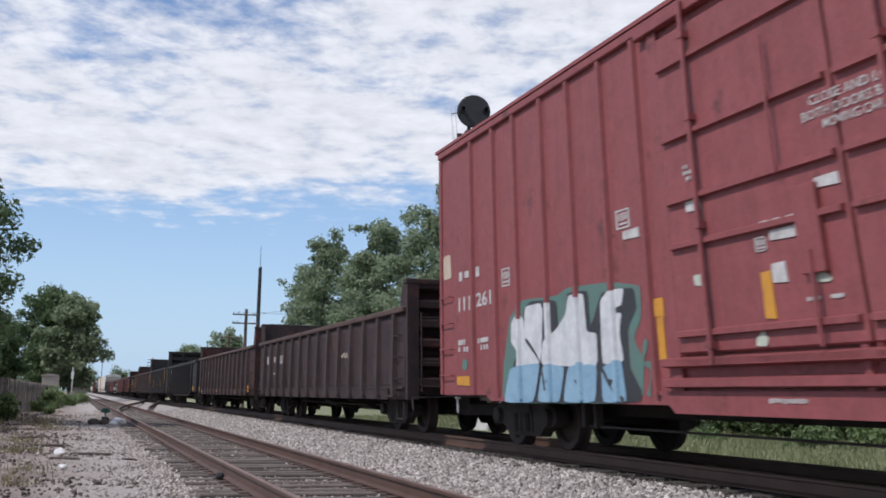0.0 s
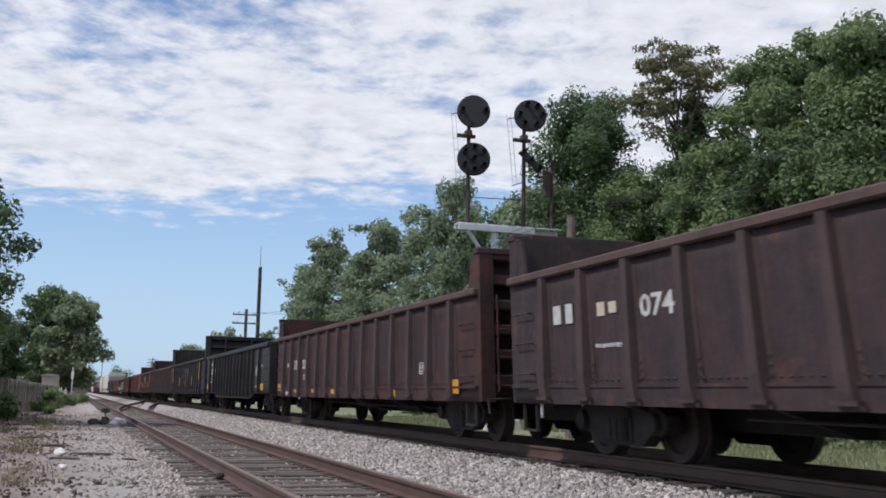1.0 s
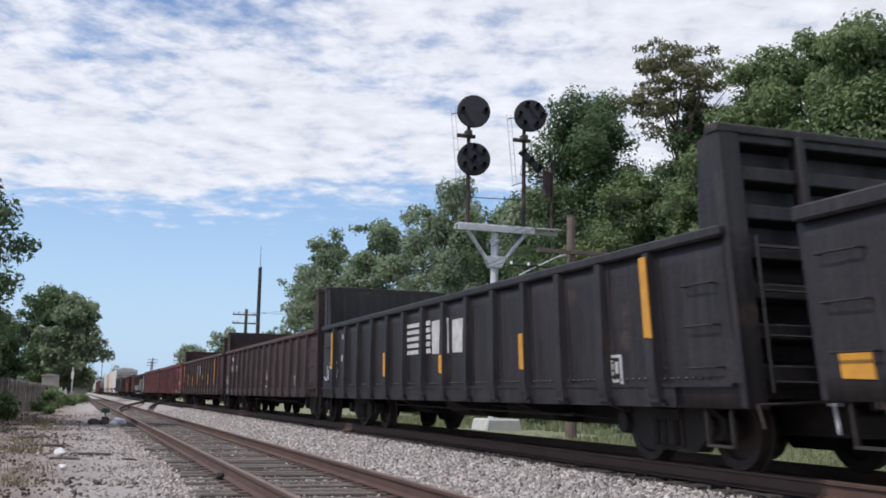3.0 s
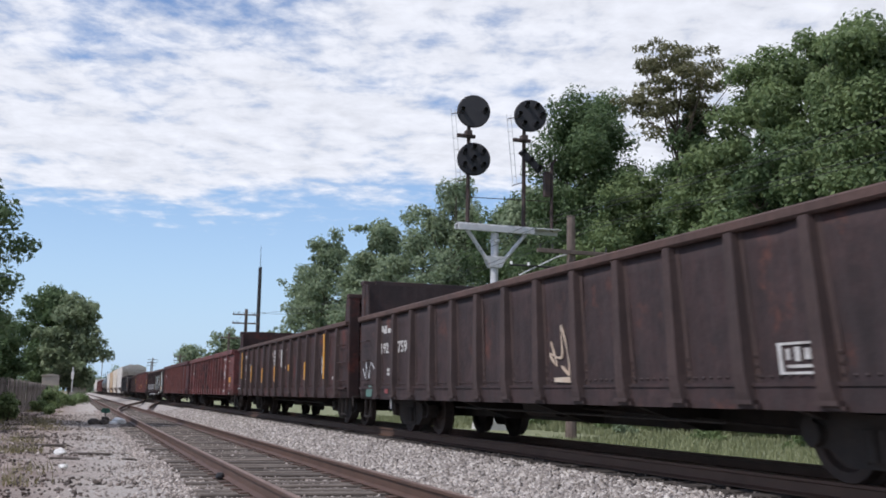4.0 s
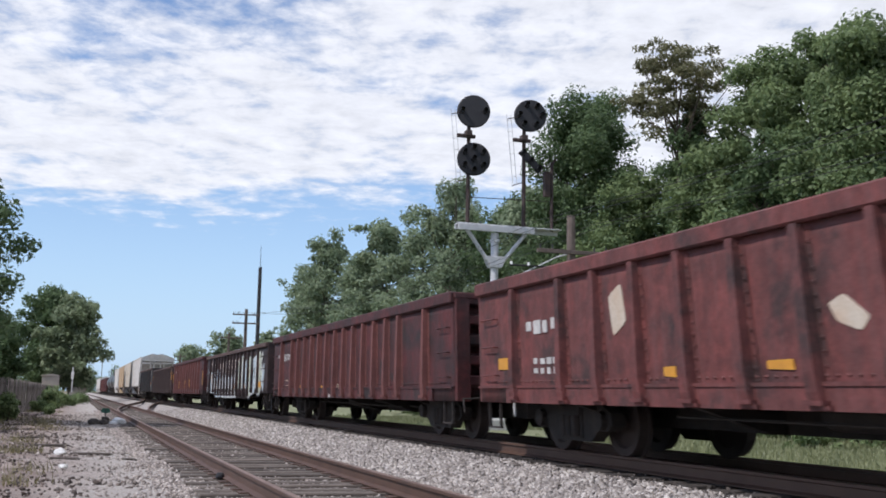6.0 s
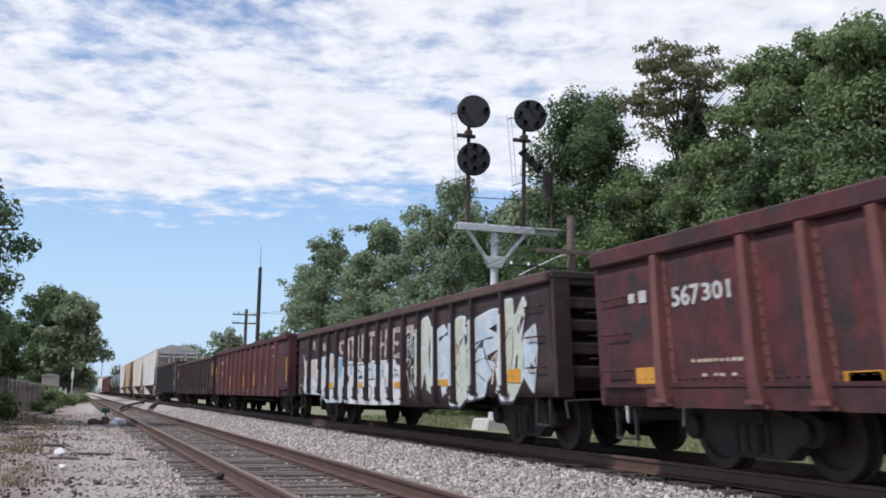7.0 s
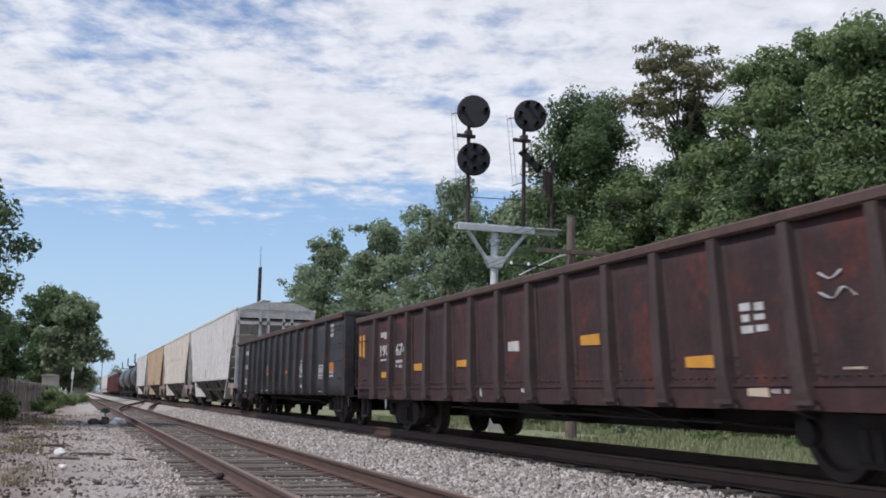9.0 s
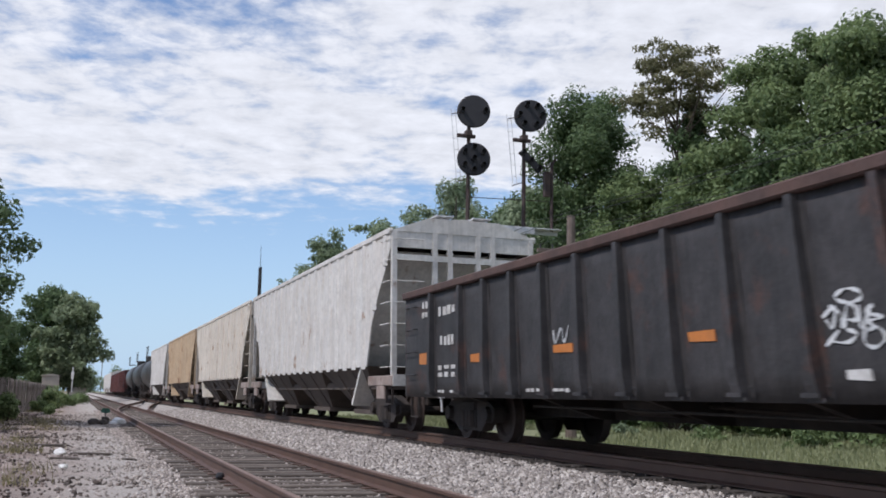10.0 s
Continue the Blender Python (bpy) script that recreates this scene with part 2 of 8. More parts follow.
M_DRY = foliage("dry_weed", (0.12, 0.11, 0.05), (0.25, 0.22, 0.11), 0.3)
M_DEBRIS = material("rotten_wood", (0.08, 0.065, 0.055), (0.04, 0.032, 0.028), 0.8, 4, 30, 0.95, 0, 0.6)
M_LITTER = material("white_litter", (0.78, 0.77, 0.75), (0.6, 0.59, 0.57), 0.5, 6, 30, 0.7, 0, 0.1)


def stone_material(name, lo, hi):
    m = bpy.data.materials.new(name)
    m.use_nodes = True
    nt = m.node_tree
    N, L = nt.nodes.new, nt.links.new
    bsdf = nt.nodes["Principled BSDF"]
    bsdf.inputs["Roughness"].default_value = 0.9
    geo = N("ShaderNodeNewGeometry")
    ramp = N("ShaderNodeValToRGB")
    ramp.color_ramp.elements[0].color = (*lo, 1)
    ramp.color_ramp.elements[1].color = (*hi, 1)
    mid = ramp.color_ramp.elements.new(0.7)
    mid.color = (*[a * 0.45 + b * 0.55 for a, b in zip(lo, hi)], 1)
    L(geo.outputs["Random Per Island"], ramp.inputs[0])
    no = N("ShaderNodeTexNoise")
    no.inputs["Scale"].default_value = 35
    co = N("ShaderNodeTexCoord")
    L(co.outputs["Object"], no.inputs[0])
    mx = N("ShaderNodeMixRGB")
    mx.blend_type = "MULTIPLY"
    mx.inputs[0].default_value = 0.5
    L(ramp.outputs[0], mx.inputs[1]), L(no.outputs[0], mx.inputs[2])
    L(mx.outputs[0], bsdf.inputs["Base Color"])
    return m


M_BALLAST = stone_material("ballast_stone", (0.2240, 0.1926, 0.1736), (0.6944, 0.6328, 0.5824))
M_GRAVEL = stone_material("dirty_gravel", (0.2016, 0.1658, 0.1456), (0.6496, 0.5768, 0.5264))
M_DARKSTONE = stone_material("dark_stone", (0.035, 0.03, 0.028), (0.12, 0.10, 0.09))


def ground_material():
    """Dirt, ballast and grass by where they lie across the tracks."""
    m = bpy.data.materials.new("ground_cover")
    m.use_nodes = True
    nt = m.node_tree
    N, L = nt.nodes.new, nt.links.new
    bsdf = nt.nodes["Principled BSDF"]
    bsdf.inputs["Roughness"].default_value = 0.95
    co = N("ShaderNodeTexCoord")
    sep = N("ShaderNodeSeparateXYZ")
    L(co.outputs["Object"], sep.inputs[0])

    def noise_tex(sc, det, rough=0.6):
        t = N("ShaderNodeTexNoise")
        t.inputs["Scale"].default_value, t.inputs["Detail"].default_value, t.inputs["Roughness"].default_value = sc, det, rough
        L(co.outputs["Object"], t.inputs[0])
        return t.outputs[0]

    def rng(v, a, b, to0=0.0, to1=1.0):
        r = N("ShaderNodeMapRange")
        L(v, r.inputs[0])
        for i, x in enumerate((a, b, to0, to1)):
            r.inputs[i + 1].default_value = x
        return r.outputs[0]

    def mixed(f, a, b):
        x = N("ShaderNodeMixRGB")
        for i, v in enumerate((f, a, b)):
            if hasattr(v, "links"):
                L(v, x.inputs[i])
            else:
                x.inputs[i].default_value = (*v, 1) if isinstance(v, tuple) else v
        return x.outputs[0]
    wob = N("ShaderNodeMath")
    wob.operation = "MULTIPLY_ADD"
    n1 = noise_tex(0.8, 5)
    L(n1, wob.inputs[0])
    wob.inputs[1].default_value = 2.4
    L(sep.outputs[0], wob.inputs[2])
    x = wob.outputs[0]
    fine = noise_tex(28, 5, 0.75)
    stone = mixed(rng(fine, 0.3, 0.72), (0.20, 0.172, 0.155), (0.55, 0.51, 0.47))
    patch = noise_tex(1.7, 6)
    dirt = mixed(rng(patch, 0.4, 0.65), (0.185, 0.135, 0.115), (0.31, 0.25, 0.22))
    dirt = mixed(rng(fine, 0.5, 0.78, 0, 0.55), dirt, (0.47, 0.43, 0.40))
    grass = mixed(rng(patch, 0.35, 0.65), (0.17, 0.185, 0.10), (0.25, 0.26, 0.15))
    col = mixed(rng(x, 0.4, 1.9), dirt, stone)
    # ground turns darker towards the middle of the main line
    off_main = N("ShaderNodeMath")
    off_main.operation = "SUBTRACT"
    L(sep.outputs[0], off_main.inputs[0])
    off_main.inputs[1].default_value = 7.15
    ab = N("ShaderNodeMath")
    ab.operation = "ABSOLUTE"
    L(off_main.outputs[0], ab.inputs[0])
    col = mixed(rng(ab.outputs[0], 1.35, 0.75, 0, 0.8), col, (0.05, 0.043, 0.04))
    col = mixed(rng(x, 10.6, 11.6), col, grass)
    col = mixed(rng(x, -2.0, -3.4), col, mixed(rng(patch, 0.4, 0.6), (0.13, 0.13, 0.06), (0.2, 0.17, 0.12)))
    L(col, bsdf.inputs["Base Color"])
    b = N("ShaderNodeBump")
    b.inputs["Strength"].default_value, b.inputs["Distance"].default_value = 0.7, 0.04
    L(fine, b.inputs["Height"])
    L(b.outputs[0], bsdf.inputs["Normal"])
    return m


M_GROUND = ground_material()

# ---- building helpers ----
MESHES = {}


def box(bm, x0, x1, y0, y1, z0, z1):
    v = [bm.verts.new((x, y, z)) for z in (z0, z1) for x, y in ((x0, y0), (x1, y0), (x1, y1), (x0, y1))]
    for f in ((3, 2, 1, 0), (4, 5, 6, 7), (0, 1, 5, 4), (1, 2, 6, 5), (2, 3, 7, 6), (3, 0, 4, 7)):
        bm.faces.new([v[i] for i in f])


def tube(bm, a, b, r0, r1=None, n=8, cap=True):
    """A round bar from a to b."""
    a, b = Vector(a), Vector(b)
    r1 = r0 if r1 is None else r1
    q = (b - a).to_track_quat("Z", "Y")
    rings = []
    for c, r in ((a, r0), (b, r1)):
        rings.append([bm.verts.new(c + q @ Vector((r * math.cos(6.28319 * i / n), r * math.sin(6.28319 * i / n), 0))) for i in range(n)])
    for i in range(n):
        bm.faces.new((rings[0][i], rings[0][(i + 1) % n], rings[1][(i + 1) % n], rings[1][i]))
    if cap:
        bm.faces.new(rings[0][::-1]), bm.faces.new(rings[1])


def prism(bm, pts, axis, lo, hi):
    """A flat outline pushed along an axis; pts in the two other axes, in x, y, z order."""
    def place(p, w):
        q = list(p)
        q.insert(axis, w)
        return q
    a = [bm.verts.new(place(p, lo)) for p in pts]
    b = [bm.verts.new(place(p, hi)) for p in pts]
    n = len(pts)
    for i in range(n):
        bm.faces.new((a[i], a[(i + 1) % n], b[(i + 1) % n], b[i]))
    bm.faces.new(a[::-1]), bm.faces.new(b)
    bmesh.ops.recalc_face_normals(bm, faces=bm.faces[:])


def soften(bm, width=0.01):
    bmesh.ops.bevel(bm, geom=bm.edges[:], offset=width, segments=1, affect="EDGES", profile=0.5, clamp_overlap=True)


def mesh_of(key, mat, build, bevel=0.0):
    """One mesh for a key, shared by alike parts."""
    k = (key, mat.name)
    if k not in MESHES:
        bm = bmesh.new()
        build(bm)
        if bevel:
            soften(bm, bevel)
        me = bpy.data.meshes.new(str(key if isinstance(key, str) else key[0]))
        bm.to_mesh(me)
        bm.free()
        me.materials.append(mat)
        MESHES[k] = me
    return MESHES[k]


def piece(name, me, parent, m=None, label=""):
    ob = new(name, me)
    ob.parent = parent
    if m is not None:
        ob.matrix_basis = m
    if label:
        ob["label"] = label
    return ob


def part(name, build, mat, parent, label="", bevel=0.0, m=None):
    bm = bmesh.new()
    build(bm)
    if bevel:
        soften(bm, bevel)
    me = bpy.data.meshes.new(name)
    bm.to_mesh(me)
    bm.free()
    me.materials.append(mat)
    return piece(name, me, parent, m, label)


def soup(name, verts, faces, mat, parent=None, smooth=False):
    me = bpy.data.meshes.new(name)
    nv, nf, k = len(verts), len(faces), faces.shape[1]
    me.vertices.add(nv)
    me.vertices.foreach_set("co", np.asarray(verts, np.float32).ravel())
    me.loops.add(nf * k)
    me.loops.foreach_set("vertex_index", np.asarray(faces, np.int32).ravel())
    me.polygons.add(nf)
    me.polygons.foreach_set("loop_start", np.arange(0, nf * k, k, dtype=np.int32))
    me.update(calc_edges=True)
    me.validate()
    me.materials.append(mat)
    ob = new(name, me)
    ob.parent = parent
    return ob


def lettering(parent, text, y0, y1, z0, z1, x, mat, name="lettering"):
    """Flat letters on a side that faces the siding, filling y0 to y1 along the car and z0 to z1."""
    cu = bpy.data.curves.new(name, "FONT")
    cu.body, cu.extrude, cu.resolution_u, cu.offset = text, 0.002, 2, 0.022 if z1 - z0 > 0.15 else 0.004
    tmp = new("text_source", cu)
    me = bpy.data.meshes.new_from_object(tmp.evaluated_get(bpy.context.evaluated_depsgraph_get()))
    bpy.data.objects.remove(tmp)
    me.materials.clear()
    me.materials.append(mat)
    xs, ys = [v.co.x for v in me.vertices], [v.co.y for v in me.vertices]
    sx, sy = (y0 - y1) / (max(xs) - min(xs)), (z1 - z0) / (max(ys) - min(ys))
    me.transform(Matrix(((0, 0, -1, x), (-sx, 0, 0, y0 + sx * min(xs)), (0, sy, 0, z0 - sy * min(ys)), (0, 0, 0, 1))))
    return piece(name, me, parent)


def patch(parent, y0, y1, z0, z1, x, mat, name="reflector"):
    """A thin plate on the car's side, its corners a little uneven."""
    e = 0.012

    def build(bm):
        prism(bm, [(y0, z0), (y1, z0 - e), (y1 + e, z1), (y0, z1 - e * 0.5)], 0, x - 0.004, x + 0.01)
    return part(name, build, mat, parent)


def shape(parent, pts, x, mat, name="graffiti"):
    """A painted outline on a car's side: pts are (y, z), rounded at the corners."""
    soft = []
    n = len(pts)
    for i in range(n):
        a, b, c = (Vector(pts[(i + k) % n]) for k in (-1, 0, 1))
        soft += [b.lerp(a, 0.22), b.lerp(a, 0.07).lerp(b.lerp(c, 0.07), 0.5), b.lerp(c, 0.22)]

    def build(bm):
        prism(bm, [tuple(p) for p in soft], 0, x - 0.003, x + 0.002)
        bmesh.ops.triangulate(bm, faces=[f for f in bm.faces if len(f.verts) > 4])
    return part(name, build, mat, parent)


def scrawl(parent, pts, x, mat, width):
    """A sprayed line through the points (y, z)."""
    fine = []
    for i in range(len(pts) - 1):
        a, b, c, d = (Vector(pts[max(0, min(len(pts) - 1, i + k))]) for k in (-1, 0, 1, 2))
        for s in range(5):
            u = s / 5
            fine.append(0.5 * ((2 * b) + (c - a) * u + (2 * a - 5 * b + 4 * c - d) * u * u + (3 * b - a - 3 * c + d) * u ** 3))
    fine.append(Vector(pts[-1]))

    def build(bm):
        left, right = [], []
        for i, p in enumerate(fine):
            t = fine[min(i + 1, len(fine) - 1)] - fine[max(i - 1, 0)]
            t = t.normalized() if t.length > 1e-6 else Vector((1, 0))
            o = Vector((-t.y, t.x)) * width * (0.35 + 0.2 * math.sin(i * 0.9))
            left.append(bm.verts.new((x - 0.002, p.x + o.x, p.y + o.y)))
            right.append(bm.verts.new((x - 0.002, p.x - o.x, p.y - o.y)))
        for i in range(len(fine) - 1):
            bm.faces.new((left[i], left[i + 1], right[i + 1], right[i]))
        r = bmesh.ops.extrude_face_region(bm, geom=bm.faces[:])
        for v in r["geom"]:
            if isinstance(v, bmesh.types.BMVert):
                v.co.x += 0.004
        bmesh.ops.recalc_face_normals(bm, faces=bm.faces[:])
    return part("graffiti", build, mat, parent)


def bars(parent, y0, y1, z0, z1, x, rows, cells, mat):
    """Writing too small or worn to read: rows of uneven bars."""
    rng = random.Random(int(abs(y0) * 100) + cells)
    w, h = (y0 - y1) / cells, (z1 - z0) / rows

    def build(bm):
        for r in range(rows):
            for i in range(cells):
                if cells > 3 and rng.random() < 0.14:
                    continue
                a = y0 - i * w
                b = z1 - r * h
                box(bm, x - 0.004, x + 0.006, a - w * rng.uniform(0.55, 0.88), a - w * rng.uniform(0, 0.12), b - h * rng.uniform(0.55, 0.78), b - h * rng.uniform(0, 0.1))
    return part("lettering", build, mat, parent)


def stencil(parent, y0, y1, z0, z1, x):
    """A white-edged notice panel with dark fields."""
    w, h = y0 - y1, z1 - z0

    def build(bm):
        for a, b, c, d in ((0, 1, 0, 0.08), (0, 1, 0.92, 1), (0, 0.1, 0, 1), (0.9, 1, 0, 1), (0.2, 0.8, 0.2, 0.3), (0.2, 0.3, 0.45, 0.8), (0.42, 0.55, 0.4, 0.85), (0.66, 0.8, 0.45, 0.8)):
            box(bm, x - 0.004, x + 0.006, y0 - b * w, y0 - a * w, z0 + c * h, z0 + d * h)
    return part("notice_panel", build, M_LETTER, parent)

# ---- ground ----
MAIN_X, MAIN_Z = 7.206, 0.196          # main line centre and rail top
SIDE_X = 2.613                          # siding centre, rail top at 0


def spot(x, y):
    """A place beside the line, from the first rough survey to the true one."""
    return 1.008 * x + 0.0058 * y, 1.0675 * y + 0.043 * x


def ground_z(x, y):
    """Height of the ground: dirt strip, siding bed, main line bank, ditch and grass."""
    xs = (-400, -6, -3, -0.5, 1.0, 4.0, 5.0, 5.75, 8.6, 10.0, 12.0, 40, 400)
    zs = (-0.2, -0.15, -0.10, -0.15, -0.22, -0.23, -0.14, -0.015, -0.015, -0.25, -0.33, -0.2, 0.5)
    return float(np.interp(x, xs, zs))


def make_ground():
    xs = sorted(set([-1500, -400, -120, -40, -20, -10] + list(np.arange(-7, 13.01, 0.25)) + [14, 16, 20, 25, 30, 40, 70, 150, 400, 1500]))
    ys = sorted(set([-200, -60, -20, -8, 0, 3] + list(np.arange(5, 45, 0.5)) + list(np.arange(45, 120, 2.5)) + [130, 150, 180, 220, 300, 500, 900, 2000, 3500]))
    verts = []
    for y in ys:
        for x in xs:
            z = ground_z(x, y)
            if -8 < x < 14 and 0 < y < 120:
                z += 0.02 * noise.noise((x * 1.1, y * 1.1, 0)) + 0.012 * noise.noise((x * 3.7, y * 3.7, 5))
                if x < 0.8:
                    z += 0.05 * noise.noise((x * 0.7, y * 0.5, 9))
            verts.append((x, y, z))
    w = len(xs)
    faces = [(j * w + i, j * w + i + 1, (j + 1) * w + i + 1, (j + 1) * w + i) for j in range(len(ys) - 1) for i in range(w - 1)]
    ob = soup("ground", np.array(verts), np.array(faces), M_GROUND)
    for p in ob.data.polygons:
        p.use_smooth = True
    tagged(ob, "gravel and dirt trackside ground with grass beyond the tracks", "ground", kind="structure")


make_ground()

# ---- tracks ----
RAIL = ((-0.07, -0.17), (0.07, -0.17), (0.07, -0.158), (0.012, -0.135), (0.01, -0.045), (0.036, -0.035), (0.036, -0.006),
        (0.028, 0.0), (-0.028, 0.0), (-0.036, -0.006), (-0.036, -0.035), (-0.01, -0.045), (-0.012, -0.135), (-0.07, -0.158))


def rail_along(path, z, parent, name="rail", label="", rise=0.0):
    """A rail of the usual section swept along a list of (x, y); its running head is a strip of brighter steel."""
    def build(bm):
        rings = []
        for i, (x, y) in enumerate(path):
            a, b = path[max(0, i - 1)], path[min(len(path) - 1, i + 1)]
            d = Vector((b[0] - a[0], b[1] - a[1])).normalized()
            h = z + rise * i / (len(path) - 1)
            rings.append([bm.verts.new((x + px * d.y, y - px * d.x, h + pz)) for px, pz in RAIL])
        n = len(RAIL)
        for p, q in zip(rings, rings[1:]):
            for i in range(n):
                f = bm.faces.new((p[i], p[(i + 1) % n], q[(i + 1) % n], q[i]))
                f.material_index = 1 if i == 7 else 0
        bm.faces.new(rings[0][::-1]), bm.faces.new(rings[-1])
        bmesh.ops.recalc_face_normals(bm, faces=bm.faces[:])
    ob = part(name, build, M_RAIL, parent, label)
    ob.data.materials.append(M_RAILTOP if parent.name == "main_track" else M_RAILRUST)
    return ob


def tie_mesh(mat):
    return mesh_of("tie", mat, lambda bm: box(bm, -1.28, 1.28, -0.115, 0.115, -0.17, 0.0), 0.012)


def track(name, cx, z, y0, y1, tie_mat, label, rng):
    t = tagged(new(name), label, "railway track", kind="structure")
    for off in (-0.7525, 0.7525):
        rail_along([(cx + off, y) for y in (y0 - 60, 20, 60, 120, 300, 900)], z, t)
    y = y0
    me = tie_mesh(tie_mat)
    plate = mesh_of("tie_plate", M_RAIL, lambda bm: box(bm, -0.17, 0.17, -0.09, 0.09, -0.004, 0.014))
    while y < y1:
        m = pose(cx + rng.uniform(-0.07, 0.07), y + rng.uniform(-0.03, 0.03), z - 0.172 - rng.uniform(0, 0.015), rng.uniform(-0.6, 0.6), rng.uniform(-0.4, 0.4), rng.uniform(-1.6, 1.6))
        tie = piece("tie", me, t, m)
        if 4 < y < 26 and z < 0.1:
            for off in (-0.7525, 0.7525):
                piece("tie_plate", plate, tie, pose(cx + off - m.translation.x, 0, 0))
        y += 0.53 + rng.uniform(-0.03, 0.03)
    return t


RNG = random.Random(4)
siding = track("siding_track", SIDE_X, 0.0, -14.0, 150, M_TIE, "rusty siding rails on weathered wooden ties", RNG)
main = track("main_track", MAIN_X, MAIN_Z, -14.0, 150, M_TIEDARK, "main line rails on dark ties", RNG)


def crossover():
    """Turnout that leads from the siding to the main line farther off."""
    t = tagged(new("turnout_track"), "rusty turnout rails linking siding and main line", "railway track", kind="structure")
    for off in (-0.7525, 0.7525):
        path = []
        for i in range(25):
            u = i / 24
            s = u * u * (3 - 2 * u)
            path.append((SIDE_X + off + (MAIN_X - SIDE_X) * s, 47 + 66 * u))
        rail_along(path, 0.004, t, rise=MAIN_Z)


crossover()

# ---- freight cars ----
SPEED = 21.1
TRAIN = []                               # (car, far end at the start)
SIDE = -1.55                             # outer face of a car's side, from its centre
BODY = 16.5


def wheel_builder(bm):
    prof = ((0.0, 0.10), (0.10, 0.10), (0.11, 0.04), (0.30, 0.02), (0.33, 0.07), (0.42, 0.075), (0.425, -0.045), (0.455, -0.055), (0.455, -0.085), (0.33, -0.085), (0.30, -0.02), (0.0, -0.02))
    n = 24
    rings = [[bm.verts.new((-w, r * math.cos(6.28319 * i / n), r * math.sin(6.28319 * i / n))) for i in range(n)] for r, w in prof[1:-1]]
    for a, b in zip(rings, rings[1:]):
        for i in range(n):
            bm.faces.new((a[i], a[(i + 1) % n], b[(i + 1) % n], b[i]))
    bm.faces.new(rings[0]), bm.faces.new(rings[-1])
    bmesh.ops.recalc_face_normals(bm, faces=bm.faces[:])


def sideframe_builder(bm):
    out = [(-1.08, 0.38), (-0.98, 0.30), (-0.72, 0.30), (-0.52, 0.16), (0.52, 0.16), (0.72, 0.30), (0.98, 0.30), (1.08, 0.38), (1.08, 0.52), (0.9, 0.60), (0.55, 0.70), (-0.55, 0.70), (-0.9, 0.60), (-1.08, 0.52)]
    prism(bm, out, 0, -0.09, 0.09)
    # spring nest between the windows
    for y in (-0.16, 0.0, 0.16):
        tube(bm, (-0.11, y, 0.22), (-0.11, y, 0.48), 0.07, n=8)
    box(bm, -0.13, 0.13, -0.3, 0.3, 0.48, 0.60)
    for y in (-0.86, 0.86):
        tube(bm, (-0.17, y, 0.43), (0.0, y, 0.43), 0.12, n=10)
    for s in (-1, 1):
        box(bm, -0.11, -0.085, s * 0.30 - 0.03, s * 0.30 + 0.03, 0.2, 0.62)


def truck(car, y):
    t = piece("truck", mesh_of("bolster", M_UNDER, lambda bm: (box(bm, -1.1, 1.1, -0.2, 0.2, 0.38, 0.62), box(bm, -0.3, 0.3, -0.35, 0.35, 0.5, 0.66)), 0.02), car, pose(0, y, 0))
    for s in (-1, 1):
        piece("side_frame", mesh_of("side_frame", M_UNDER, sideframe_builder), t, pose(s * 1.0, 0, 0, 0, 0, 0 if s < 0 else 180))
    for dy in (-0.8635, 0.8635):
        piece("axle", mesh_of("axle", M_UNDER, lambda bm: tube(bm, (-1.05, 0, 0.42), (1.05, 0, 0.42), 0.075)), t, pose(0, dy, 0))
        for s in (-1, 1):
            piece("wheel", mesh_of("wheel", M_WHEEL, wheel_builder), t, pose(s * 0.7525, dy, 0.42, 0, 0, 0 if s < 0 else 180))


def coupler_builder(bm):
    box(bm, -0.1, 0.1, -0.52, 0.3, 0.62, 0.82)
    prism(bm, [(-0.17, -0.74), (0.10, -0.76), (0.18, -0.64), (0.12, -0.51), (-0.14, -0.51), (-0.2, -0.63)], 2, 0.58, 0.88)
    box(bm, -0.3, 0.3, 0.0, 0.12, 0.55, 0.92)


def hose_builder(bm):
    pts = [(0.32, -0.1, 0.62), (0.33, -0.28, 0.52), (0.25, -0.36, 0.36), (0.12, -0.48, 0.28), (0.0, -0.56, 0.30)]
    for a, b in zip(pts, pts[1:]):
        tube(bm, a, b, 0.028, n=6)


def running_gear(car, length=BODY, inset=2.0):
    for y in (-inset, -length + inset):
        truck(car, y)
    for y, r in ((-length, 0), (0, 180)):
        piece("coupler", mesh_of("coupler", M_UNDER, coupler_builder, 0.02), car, pose(0, y, 0, 0, 0, r))
        piece("air_hose", mesh_of("air_hose", M_SIGNAL, hose_builder), car, pose(0, y, 0, 0, 0, r))
        piece("angle_cock", mesh_of("angle_cock", M_SILVER, lambda bm: (tube(bm, (0, -0.03, 0.4), (0, 0.0, 0.7), 0.022, n=6), box(bm, -0.04, 0.04, -0.08, 0.04, 0.66, 0.72))), car, pose(-0.55, y - 0.05, 0, 0, 0, r))


